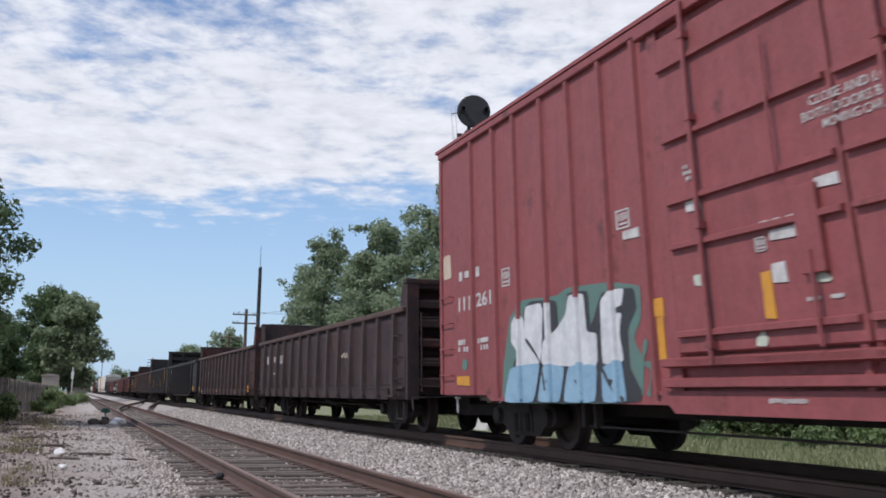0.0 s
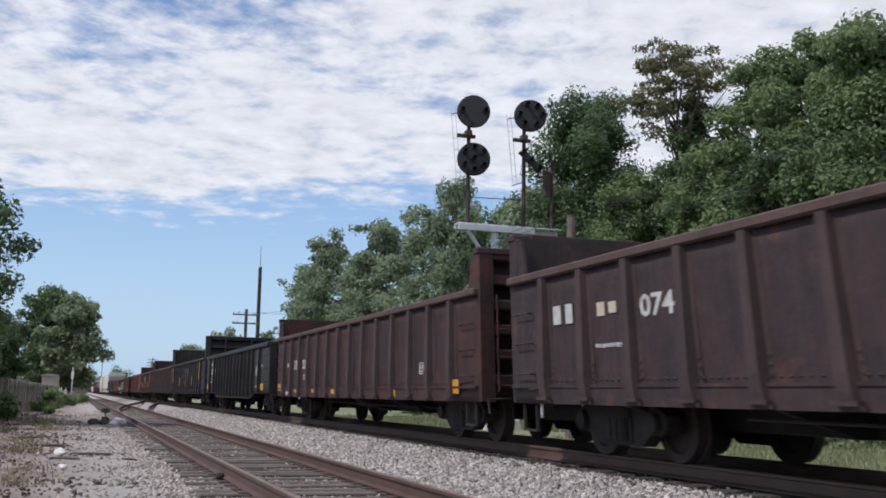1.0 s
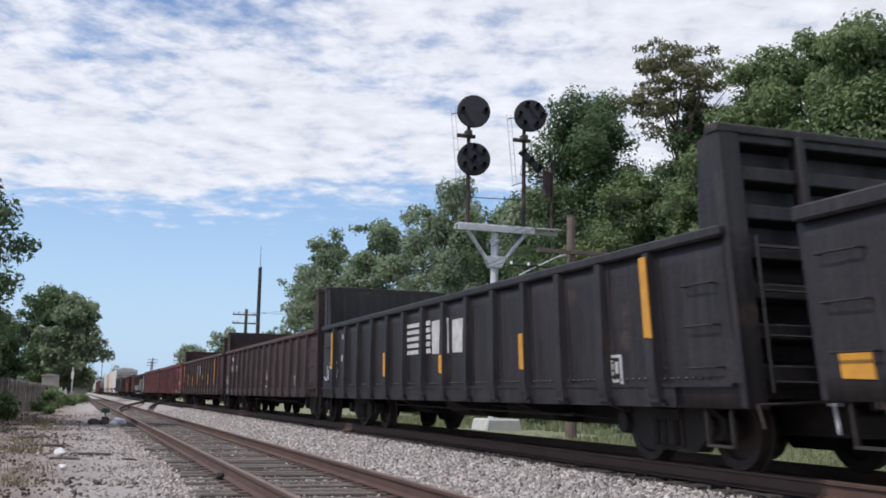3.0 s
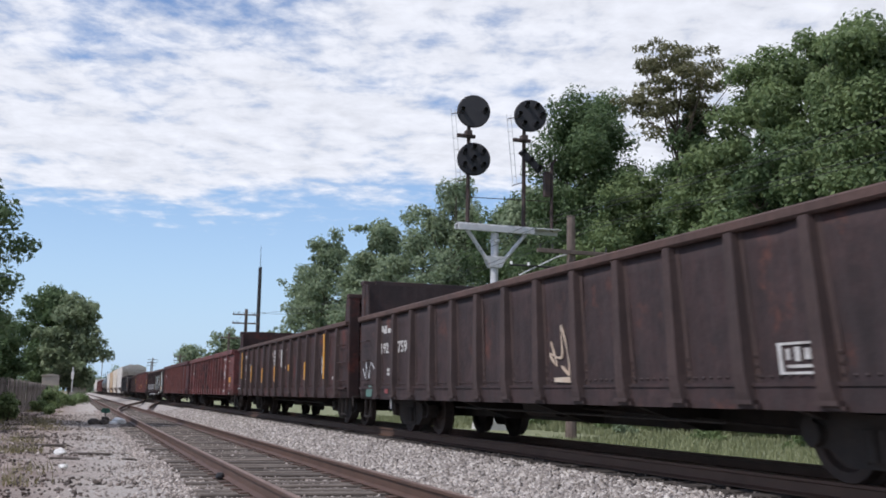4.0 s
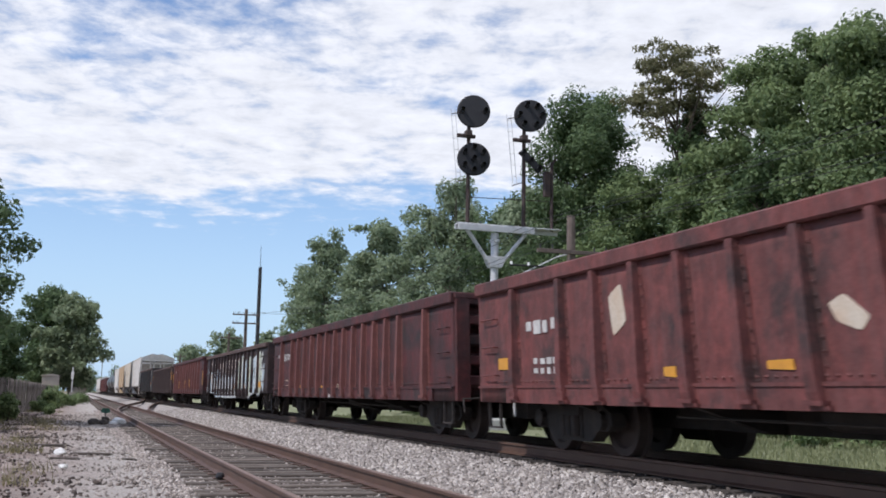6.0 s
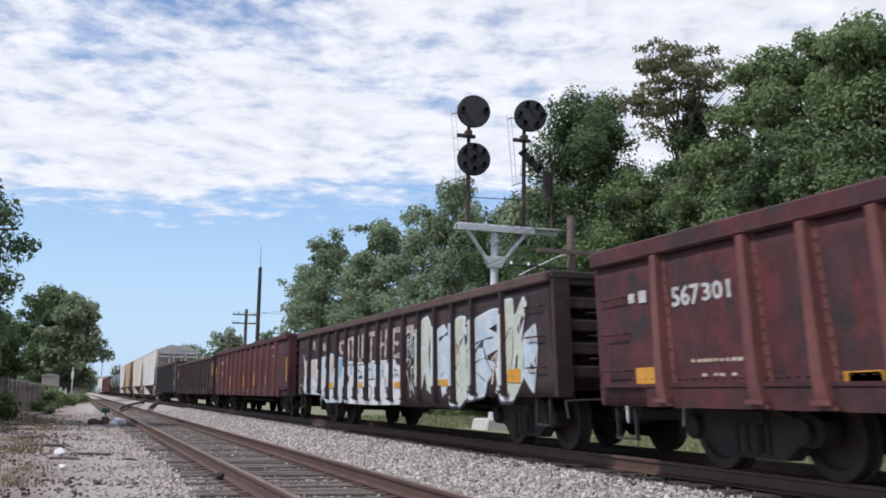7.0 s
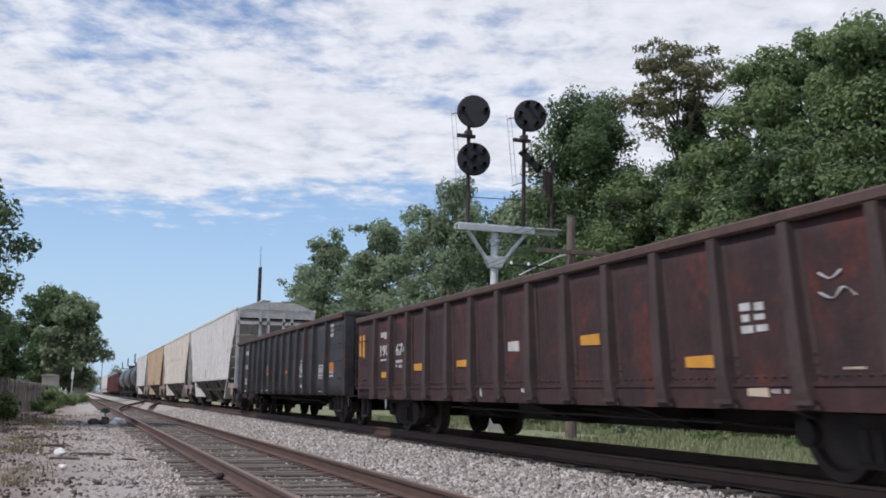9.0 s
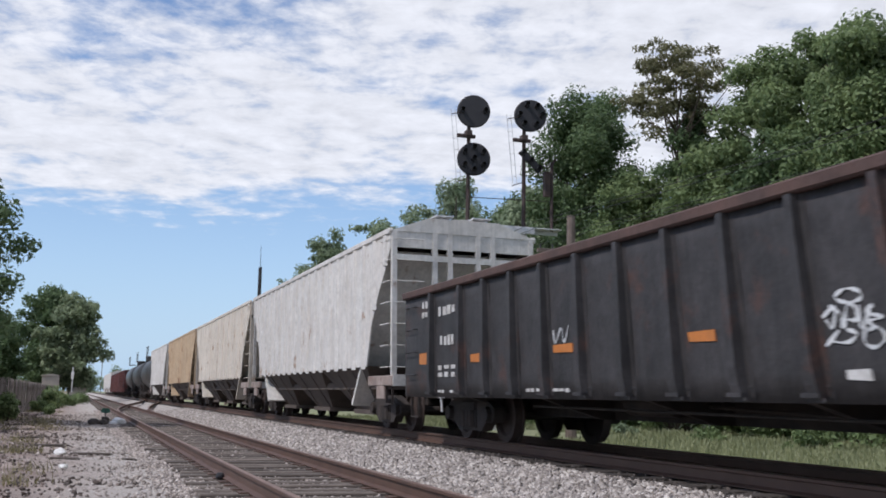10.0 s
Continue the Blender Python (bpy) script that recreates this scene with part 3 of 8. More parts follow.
def post_builder(zb, zt, wide, bolted=0.34):
    """Side post: hat section on flat flanges that taper upwards, a foot plate, and bolts up to a share of its height."""
    def build(bm):
        rings = []
        for z, w, d in ((zb, wide * 1.15, 0.075), (zb + 0.14, wide * 1.1, 0.10), (zb + 0.3, wide, 0.11), (zt, wide * 0.76, 0.075)):
            h, f = w / 2, 0.055
            rings.append([bm.verts.new(c) for c in ((0.01, -h - f, z), (-0.0025, -h - f, z), (-0.0025, -h * 0.86, z), (-d, -h * 0.7, z), (-d, h * 0.7, z), (-0.0025, h * 0.86, z), (-0.0025, h + f, z), (0.01, h + f, z))])
        for a, b in zip(rings, rings[1:]):
            for i in range(8):
                bm.faces.new((a[i], a[(i + 1) % 8], b[(i + 1) % 8], b[i]))
        bm.faces.new(rings[0]), bm.faces.new(rings[-1])
        # foot plate with its toe
        box(bm, -0.115, -0.02, -wide * 0.62, wide * 0.62, zb + 0.035, zb + 0.075)
        box(bm, -0.085, -0.0025, -wide * 0.55 - 0.05, -wide * 0.3, zb + 0.0, zb + 0.035)
        z = zb + 0.12
        while z < zb + (zt - zb) * bolted:
            u = (z - zb) / (zt - zb)
            for side in (-1, 1):
                y = side * (wide * (0.55 - 0.14 * u) + 0.022)
                base = [bm.verts.new((-0.0025, y + dy, z + dz)) for dy, dz in ((-0.017, -0.017), (0.017, -0.017), (0.017, 0.017), (-0.017, 0.017))]
                tip = bm.verts.new((-0.036, y, z))
                for q in range(4):
                    bm.faces.new((base[q], base[(q + 1) % 4], tip))
            z += 0.085 if bolted < 0.5 else 0.115
        bmesh.ops.recalc_face_normals(bm, faces=bm.faces[:])
    return build


def grab_builder(width):
    def build(bm):
        tube(bm, (0, -width / 2, 0), (-0.07, -width / 2, 0), 0.011, n=6)
        tube(bm, (-0.07, -width / 2, 0), (-0.07, width / 2, 0), 0.011, n=6)
        tube(bm, (-0.07, width / 2, 0), (0, width / 2, 0), 0.011, n=6)
    return build


def step_builder(bm):
    for y in (-0.2, 0.2):
        box(bm, -0.02, 0.02, y - 0.012, y + 0.012, -0.34, 0.02)
    box(bm, -0.03, 0.03, -0.212, 0.212, -0.36, -0.335)


def end_wall(car, mat, zb, zt, up, m, ladders=True):
    """End wall over the coupler, with stiffeners, corner posts and, where it has one, a raised bulkhead."""
    top = zt + up
    wall = piece("end_wall", mesh_of(("end_wall", zb, top), mat, lambda bm: box(bm, -1.48, 1.48, 0.14, 0.18, zb + 0.1, top)), car, m)
    post = mesh_of(("corner_post", zb, top), mat, lambda bm: prism(bm, [(-0.12, -0.1), (0.12, -0.1), (0.12, 0.16), (0.06, 0.16), (0.04, 0.06), (-0.12, 0.06)], 2, zb, top), 0.012)
    piece("corner_post", post, wall, pose(1.42, 0, 0))
    post = mesh_of(("corner_post_far", zb, top), mat, lambda bm: prism(bm, [(-0.12, -0.1), (0.12, -0.1), (0.12, 0.06), (-0.04, 0.06), (-0.06, 0.16), (-0.12, 0.16)], 2, zb, top), 0.012)
    piece("corner_post", post, wall, pose(-1.42, 0, 0))
    n = 4 + round(up / 0.4)
    rib = mesh_of("end_rib", mat, lambda bm: prism(bm, [(-0.08, 0.0), (-0.08, 0.14), (0.15, 0.19), (0.15, -0.05)], 0, -1.3, 1.3), 0.01)
    for i in range(n + 1):
        piece("end_rib", rib, wall, pose(0, 0, zb + 0.26 + (top - zb - 0.36) * i / n))
    piece("top_beam", mesh_of("end_beam", mat, lambda bm: box(bm, -1.56, 1.56, -0.11, 0.1, -0.02, 0.08), 0.015), wall, pose(0, 0, top))
    if up:
        for s in (-0.62, 0.62):
            piece("end_stake", mesh_of(("end_stake", zb, top), mat, lambda bm: box(bm, -0.045, 0.045, -0.14, 0.03, zb + 0.3, top), 0.01), wall, pose(s, 0, 0))
        # side wings of the bulkhead, sloping down to the rim
        for s in (-1, 1):
            piece("wing", mesh_of(("wing", up, zt), mat, lambda bm: prism(bm, [(0.06, zt), (0.42, zt), (0.3, zt + up - 0.04), (0.06, zt + up)], 0, -0.02, 0.02)), wall, pose(s * 1.5, 0, 0))
    if not ladders:
        for k in range(n):
            piece("grab_iron", mesh_of("grab_iron", mat, grab_builder(0.5)), wall, pose(-0.8, 0.0, zb + 0.5 + (top - zb - 0.36) * k / n, 0, 0, 90))
        return wall
    # ladder on the end
    lad = mesh_of(("end_ladder", zb, zt), mat, lambda bm: [tube(bm, (x, -0.17, zb + 0.15), (x, -0.17, zt - 0.05), 0.016, n=6) for x in (-1.28, -0.72)])
    ladder = piece("ladder", lad, wall)
    for k in range(4):
        piece("rung", mesh_of("rung", mat, lambda bm: tube(bm, (-1.28, -0.17, 0), (-0.72, -0.17, 0), 0.014, n=6)), ladder, pose(0, 0, zb + 0.25 + k * 0.42))
    return wall


def gondola(label, mat, far_end, zt=2.28, zb=0.62, posts=14, near_up=0.0, far_up=0.0, belly=False, ladders=True, wide=0.24, length=BODY, rim=0.11, first=1.3, second=None, step=1.08, bolted=0.34, sill=True):
    car = tagged(new("gondola_car"), label, "freight car", "freight train")
    TRAIN.append((car, far_end))
    L = length
    # sides: sheet with sill
    for s in (-1, 1):
        def sheet(bm):
            # dented plate: thick skin whose outer face bulges a little between the posts
            nx, nz = 66, 7
            rows = []
            for i in range(nx + 1):
                y = -L * i / nx
                low = zb
                if belly:
                    d = min(-y, L + y)
                    low = zb - 0.19 * min(1.0, max(0.0, (d - 2.9) / 0.7))
                col = []
                for k in range(nz + 1):
                    z = low + (zt - low) * k / nz
                    w = 0.022 * noise.noise((y * 1.1 + far_end, z * 1.4, 3.0)) + 0.012 * noise.noise((y * 3.1, z * 2.7, far_end))
                    w = min(w, 0.003)
                    col.append(bm.verts.new((s * (0.012 + w * (0 if k in (0, nz) else 1)), y, z)))
                rows.append(col)
            back = [[bm.verts.new((-s * 0.03, v.co.y, v.co.z)) for v in (c[0], c[-1])] for c in rows]
            for a, b, p, q in zip(rows, rows[1:], back, back[1:]):
                for k in range(nz):
                    f = bm.faces.new((a[k], a[k + 1], b[k + 1], b[k]))
                    f.smooth = True
                bm.faces.new((p[0], q[0], q[1], p[1]))
                bm.faces.new((a[0], b[0], q[0], p[0])), bm.faces.new((p[1], q[1], b[-1], a[-1]))
            bmesh.ops.recalc_face_normals(bm, faces=bm.faces[:])
        piece("side", mesh_of(("side", L, zt, zb, belly, s, far_end), mat, sheet), car, pose(s * 1.535, 0, 0))
        piece("top_rim", mesh_of(("top_rim", L, zt, rim), M_RIM if mat in (M_BROWN, M_GREY, M_BROWN2) else mat, lambda bm: box(bm, -0.07, 0.05, -L - 0.05, 0.05, zt - rim / 2, zt + rim / 2), 0.02), car, pose(s * 1.555, 0, 0, 0, 0, 0) if s < 0 else pose(1.545, 0, 0))
    if not belly and sill:
        piece("sill", mesh_of(("sill", L, zb), mat, lambda bm: (box(bm, -0.035, 0.0, -L + 1.0, -1.0, zb, zb + 0.20), box(bm, -0.05, 0.0, -L, 0, zb + 0.20, zb + 0.235))), car, pose(SIDE, 0, 0))
    if not belly and sill:
        def rivets(bm):
            k = int((L - 0.6) / 0.13)
            for i in range(k):
                y = -0.3 - i * 0.13
                a = [bm.verts.new((0.0, y + dy, zb + 0.285 + dz)) for dy, dz in ((-0.02, 0), (0, -0.02), (0.02, 0), (0, 0.02))]
                b = bm.verts.new((-0.018, y, zb + 0.285))
                for q in range(4):
                    bm.faces.new((a[q], b, a[(q + 1) % 4]))
            bmesh.ops.recalc_face_normals(bm, faces=bm.faces[:])
        tagged(piece("rivet_row", mesh_of(("rivet_row", L, zb), mat, rivets), car, pose(SIDE - 0.004, 0, 0)), kind="stuff")
    n = posts
    pmat = {M_BROWN: M_DUSTY, M_BROWN2: M_DUSTY, M_RED2: M_DUSTYRED}.get(mat, mat) if not belly else mat
    pm = mesh_of(("post", zt, zb, wide, belly, bolted), pmat, post_builder((zb - 0.12 if belly else zb + 0.01), zt - rim / 2, wide, bolted))
    pe = mesh_of(("end_post", zt, zb, wide, bolted), pmat, post_builder(zb + 0.01, zt - rim / 2, wide, bolted))
    for i in range(n):
        # even spacing, or wider panels at both ends
        if second is None:
            y = -first - step * i
        else:
            y = -first if i == 0 else -L + first if i == n - 1 else -second - (L - 2 * second) * (i - 1) / (n - 3)
        piece("post", pe if belly and (y > -3.3 or y < -L + 3.3) else pm, car, pose(SIDE, y, 0))
        piece("post", pe, car, pose(-SIDE, y, 0, 0, 0, 180))
    piece("floor", mesh_of(("floor", L, zb), M_UNDER, lambda bm: (box(bm, -1.5, 1.5, -L + 0.1, -0.1, zb + 0.22, zb + 0.3), box(bm, -0.3, 0.3, -L, 0, zb - 0.26, zb + 0.25))), car)
    for y in [-L * k / 6 for k in range(1, 6)]:
        piece("crossbearer", mesh_of(("crossbearer", zb), M_UNDER, lambda bm: prism(bm, [(-1.5, zb + 0.22), (1.5, zb + 0.22), (1.5, zb + 0.05), (0.5, zb - 0.26), (-0.5, zb - 0.26), (-1.5, zb + 0.05)], 1, -0.06, 0.06)), car, pose(0, y, 0))
    # brake gear under the floor
    piece("brake_cylinder", mesh_of("brake_cylinder", M_UNDER, lambda bm: (tube(bm, (0, -0.5, 0), (0, 0.5, 0), 0.17, n=12), tube(bm, (0.5, -0.9, 0.05), (0.5, 0.3, 0.05), 0.2, n=12))), car, pose(-0.75, -L * 0.45, zb - 0.02))
    piece("brake_rod", mesh_of(("brake_rod", L), M_UNDER, lambda bm: (tube(bm, (-1.1, -L + 4.2, zb - 0.14), (-1.1, -4.6, zb - 0.1), 0.018, n=6), tube(bm, (-0.6, -L + 3.2, zb - 0.2), (-0.6, -L * 0.5, zb - 0.05), 0.025, n=6))), car)
    end_wall(car, mat, zb, zt, near_up, pose(0, -L, 0), ladders)
    end_wall(car, mat, zb, zt, far_up, pose(0, 0, 0, 0, 0, 180), ladders)
    # grab irons on the side and on the end, steps
    for k in range(4):
        z = zb + 0.38 + k * 0.4
        if z > zt - 0.1:
            break
        piece("grab_iron", mesh_of("grab_iron", mat, grab_builder(0.5)), car, pose(SIDE, -L + 0.42, z))
        piece("grab_iron", mesh_of("grab_iron", mat, grab_builder(0.5)), car, pose(SIDE, -0.42, z))
    for y in (-L + 0.4, -0.4):
        for s in (-1, 1):
            piece("stirrup_step", mesh_of("stirrup_step", M_UNDER, step_builder), car, pose(s * 1.5, y, zb))
    piece("uncoupling_lever", mesh_of("uncoupling_lever", M_UNDER, lambda bm: (tube(bm, (-1.45, -0.14, 0.66), (0.1, -0.14, 0.74), 0.016, n=6), tube(bm, (-1.45, -0.14, 0.66), (-1.45, -0.2, 0.45), 0.016, n=6))), car, pose(0, -L, 0))
    running_gear(car, L)
    return car


FAR = [16.4, 34.5, 52.4, 70.4, 88.45, 106.0, 123.65, 141.25, 158.55, 175.85, 193.7, 211.72, 229.4]


def boxcar(label, mat, far_end, zt=4.80, zb=0.72):
    car = tagged(new("boxcar"), label, "freight car", "freight train")
    TRAIN.append((car, far_end))
    L = 16.6
    for s in (-1, 1):
        piece("side", mesh_of(("box_side", s), mat, lambda bm: prism(bm, [(0, zb), (-1.9, zb), (-2.1, zb - 0.08), (-L, zb - 0.08), (-L, zt), (0, zt)], 0, -0.02, 0.02)), car, pose(s * 1.53, 0, 0))
    piece("end", mesh_of("box_end", mat, lambda bm: (box(bm, -1.51, 1.51, -0.04, 0.0, zb, zt), [box(bm, -1.4, 1.4, 0.0, 0.06, zb + 0.3 + i * 0.42, zb + 0.5 + i * 0.42) for i in range(9)])), car)
    piece("end", mesh_of("box_end", mat, None), car, pose(0, -L, 0, 0, 0, 180))
    piece("roof", mesh_of("box_roof", mat, lambda bm: prism(bm, [(-1.62, zt), (1.62, zt), (1.62, zt + 0.05), (0, zt + 0.32), (-1.62, zt + 0.05)], 1, -L - 0.1, 0.1)), car)
    piece("eave_rail", mesh_of("eave_rail", mat, lambda bm: box(bm, -0.06, 0.02, -L, 0, zt - 0.12, zt - 0.005), 0.015), car, pose(SIDE, 0, 0))
    for y in (-1.50, -2.43, -3.23, -4.17, -5.01, -5.90, -6.74):
        piece("post", mesh_of("box_post", mat, lambda bm: prism(bm, [(0.02, -0.06), (-0.05, -0.035), (-0.05, 0.035), (0.02, 0.06)], 2, zb + 0.02, zt - 0.12)), car, pose(SIDE, y, 0))
        piece("post", mesh_of("box_post", mat, None), car, pose(SIDE, -L - y, 0))
    # paint carried over the posts
    for y in (-3.23, -4.17, -5.01, -5.90):
        for z0, z1, mt in ((1.12, 1.9 if y < -3.5 else 1.75, M_SPRAY), (zb - 0.05, 1.12, M_SPRAYBLUE)):
            part("graffiti", lambda bm: prism(bm, [(SIDE, y - 0.066), (SIDE - 0.054, y - 0.038), (SIDE - 0.054, y + 0.038), (SIDE, y + 0.066)], 2, z0, z1), mt, car)
    for y in (-0.02, -L + 0.02):
        piece("corner_post", mesh_of("box_corner", mat, lambda bm: box(bm, -0.03, 0.02, -0.05, 0.05, zb, zt - 0.12), 0.01), car, pose(SIDE, y, 0))
    # plug doors
    for k, y0 in enumerate((-7.3, -10.0)):
        door = piece("plug_door", mesh_of("plug_door", mat, lambda bm: box(bm, -0.07, 0.0, -2.66, 0, zb + 0.42, zt - 0.32), 0.015), car, pose(SIDE, y0, 0))
        for z in (1.06, 1.33, 2.21, 2.67, 3.33, 4.12):
            piece("door_rib", mesh_of("door_rib", mat, lambda bm: prism(bm, [(-0.03, -0.03), (0.03, -0.04), (0.03, 0.04), (-0.03, 0.02)], 1, -2.62, -0.05)), door, pose(-0.09, 0, z))
        for y in (-0.64,):
            piece("lock_bar", mesh_of("lock_bar", mat, lambda bm: (tube(bm, (-0.13, 0, zb + 0.3), (-0.13, 0, zt - 0.1), 0.028, n=8), [box(bm, -0.16, -0.06, -0.05, 0.05, z, z + 0.07) for z in (zb + 0.45, zb + 1.6, zb + 2.7, zt - 0.5)])), door, pose(0, y, 0))
        piece("door_gear", mesh_of("door_gear", mat, lambda bm: (box(bm, -0.13, -0.06, -2.35, -2.05, zb + 1.0, zb + 1.75), tube(bm, (-0.14, -1.9, zb + 1.9), (-0.14, -1.9, zb + 3.2), 0.018), tube(bm, (-0.14, -2.2, zb + 0.4), (-0.14, -2.2, zb + 1.2), 0.022)), 0.01), door)
    for k, z in enumerate((zb + 0.15, zb + 0.35)):
        piece("door_rail", mesh_of("door_rail", mat, lambda bm: prism(bm, [(-0.12, -0.05), (0.02, -0.07), (0.02, 0.05), (-0.12, 0.02)], 1, -L + 3.0, -7.0)), car, pose(SIDE, 0, z))
    piece("side_sill", mesh_of("box_sill", mat, lambda bm: prism(bm, [(-6.8, zb + 0.06), (-7.1, zb - 0.16), (-12.0, zb - 0.16), (-12.5, zb + 0.06)], 0, -0.05, 0.02)), car, pose(SIDE, 0, 0))
    piece("door_guide", mesh_of("door_guide", mat, lambda bm: box(bm, -0.1, 0.0, -L + 1.5, -6.9, zt - 0.2, zt - 0.1), 0.01), car, pose(SIDE, 0, 0))
    piece("door_frame", mesh_of("door_frame", mat, lambda bm: box(bm, -0.05, 0.02, -7.28, -7.1, zb, zt - 0.2), 0.01), car, pose(SIDE, 0, 0))
    for k in range(8):
        piece("grab_iron", mesh_of("grab_iron", mat, grab_builder(0.5)), car, pose(SIDE, -0.32, zb + 0.3 + k * 0.42 if k < 4 else zb + 0.3 + (k - 4) * 0.42, 0, 0, 0) if k < 4 else pose(-1.2, 0.06, zb + 0.3 + (k - 4) * 0.42, 0, 0, -90))
    piece("floor", mesh_of("box_floor", M_UNDER, lambda bm: (box(bm, -1.5, 1.5, -L + 0.1, -0.1, zb - 0.03, zb + 0.1), box(bm, -0.3, 0.3, -L, 0, zb - 0.25, zb))), car)
    piece("brake_rod", mesh_of("box_rod", M_UNDER, lambda bm: (tube(bm, (-1.2, -4.4, 0.36), (-1.2, -L + 4, 0.36), 0.015, n=6), box(bm, -1.25, -1.15, -4.45, -4.35, 0.34, zb), box(bm, -1.25, -1.15, -4.75, -4.68, 0.34, zb))), car)
    running_gear(car, L, 2.2)
    return car


def hopper(label, mat, far_end, length=15.4):
    """Covered hopper: ribbed sides, sloping end sheets, open ends with ladders and a roof walkway."""
    car = tagged(new("covered_hopper"), label, "freight car", "freight train")
    TRAIN.append((car, far_end))
    L, zt, zb = length, 3.92, 1.28
    edge = ((0.12, zt), (0.16, 3.55), (0.55, 3.1), (0.95, 2.75), (1.5, 2.1), (1.85, zb))
    for s in (-1, 1):
        piece("side", mesh_of(("hop_side", L), mat, lambda bm: prism(bm, [(-y, z) for y, z in edge] + [(-L + y, z) for y, z in reversed(edge)], 0, -0.02, 0.02)), car, pose(s * 1.52, 0, 0))
        piece("roof_rail", mesh_of(("hop_rail", L), mat, lambda bm: box(bm, -0.05, 0.05, -L + 0.1, -0.1, zt - 0.06, zt + 0.06), 0.02), car, pose(s * 1.53, 0, 0))
        for y in (-0.9, -L + 0.9):
            piece("side_sill", mesh_of("hop_sill", M_HOPGRIME, lambda bm: (box(bm, -0.05, 0.05, -0.85, 0.85, 0.88, 1.08), box(bm, -0.04, 0.04, -0.3, 0.25, 0.62, 0.9)), 0.015), car, pose(s * 1.48, y, 0))
    n = 21
    for i in range(n):
        y = -0.45 - (L - 0.9) * i / (n - 1)
        d = min(-y, L + y)
        lo = max(zb - 0.05, float(np.interp(d, [e[0] for e in edge], [e[1] for e in edge])) + 0.03)
        lo = zb - 0.05 if d > 1.9 else lo
        piece("rib", mesh_of(("hop_rib", round(lo, 2)), mat, lambda bm: prism(bm, [(0.01, -0.11), (-0.045, -0.05), (-0.045, 0.05), (0.01, 0.11)], 2, lo, zt - 0.06)), car, pose(-1.54, y, 0))
    piece("roof", mesh_of(("hop_roof", L), mat, lambda bm: prism(bm, [(-1.56, zt), (1.56, zt), (0.75, zt + 0.27), (0, zt + 0.33), (-0.75, zt + 0.27)], 1, -L + 0.12, -0.12)), car)
    walk_way = piece("roof_walkway", mesh_of(("hop_walk", L), M_SILVER, lambda bm: [box(bm, x - 0.09, x + 0.09, -L + 0.1, -0.1, zt + 0.36, zt + 0.385) for x in (-0.5, -0.3, 0.3, 0.5)]), car)
    for y in [-L * (k + 0.5) / 7 for k in range(7)]:
        piece("walkway_bracket", mesh_of("hop_bracket", M_SILVER, lambda bm: box(bm, -0.66, 0.66, -0.03, 0.03, zt + 0.2, zt + 0.36)), walk_way, pose(0, y, 0))
    for y, r in ((-L, 0), (0, 180)):
        end = piece("end_frame", mesh_of("hop_end", mat, lambda bm: (
            prism(bm, [(-1.55, zt), (1.55, zt), (0.75, zt + 0.3), (-0.75, zt + 0.3)], 1, 0.08, 0.14),
            box(bm, -1.52, 1.52, 0.1, 0.16, zt - 0.32, zt), box(bm, -1.5, 1.5, 0.02, 0.12, 0.88, 1.1),
            [box(bm, x - 0.05, x + 0.05, 0.08, 0.18, 0.9, zt) for x in (-1.46, 1.46)],
            [box(bm, x - 0.05, x + 0.05, 0.08, 0.18, zt - 1.6, zt) for x in (-0.62, -0.3, 0.3, 0.62)],
            box(bm, -1.5, 1.5, 0.08, 0.2, zt - 0.58, zt - 0.46))), car, pose(0, y, 0, 0, 0, r))
        piece("slope_sheet", mesh_of("hop_slope", mat, lambda bm: prism(bm, [(0.42, 3.55), (0.47, 3.57), (3.3, 0.5), (3.2, 0.46)], 0, -1.48, 1.48)), car, pose(0, y, 0, 0, 0, r))
        for k in range(7):
            piece("ladder_rung", mesh_of("hop_rung", mat, grab_builder(0.55)), car, pose(-1.5 if r == 0 else 1.5, y + (0.42 if r == 0 else -0.42), 1.24 + k * 0.42, 0, 0, 0 if r == 0 else 180))
            piece("ladder_rung", mesh_of("hop_rung", mat, grab_builder(0.55)), car, pose(-1.15 if r == 0 else 1.15, y + (0.08 if r == 0 else -0.08), 1.24 + k * 0.42, 0, 0, 90 if r == 0 else -90))
        for s in (-1, 1):
            piece("stirrup_step", mesh_of("stirrup_step", M_UNDER, step_builder), car, pose(s * 1.46, y + (0.4 if r == 0 else -0.4), 0.88))
    bay = (L - 3.9) / 3

    def bay_builder(bm):
        # funnel: wide under the side sheets, narrow at the gate
        hi = [bm.verts.new((x, y, zb + 0.02)) for x, y in ((-1.5, -bay / 2), (1.5, -bay / 2), (1.5, bay / 2), (-1.5, bay / 2))]
        lo = [bm.verts.new((x, y, 0.36)) for x, y in ((-0.85, -bay * 0.2), (0.85, -bay * 0.2), (0.85, bay * 0.2), (-0.85, bay * 0.2))]
        for i in range(4):
            bm.faces.new((hi[i], hi[(i + 1) % 4], lo[(i + 1) % 4], lo[i]))
        bm.faces.new(hi), bm.faces.new(lo)
        for y in (-bay * 0.16, bay * 0.16):
            prism(bm, [(-1.46, zb), (-1.5, zb), (-0.9, 0.36), (-0.84, 0.36)], 1, y - 0.03, y + 0.03)
        box(bm, -0.95, 0.95, -bay * 0.2 - 0.06, bay * 0.2 + 0.06, 0.27, 0.37)
        # skirt between the funnels
        box(bm, -1.2, 1.2, -bay / 2, bay / 2, 0.82, 0.98)
        bmesh.ops.recalc_face_normals(bm, faces=bm.faces[:])
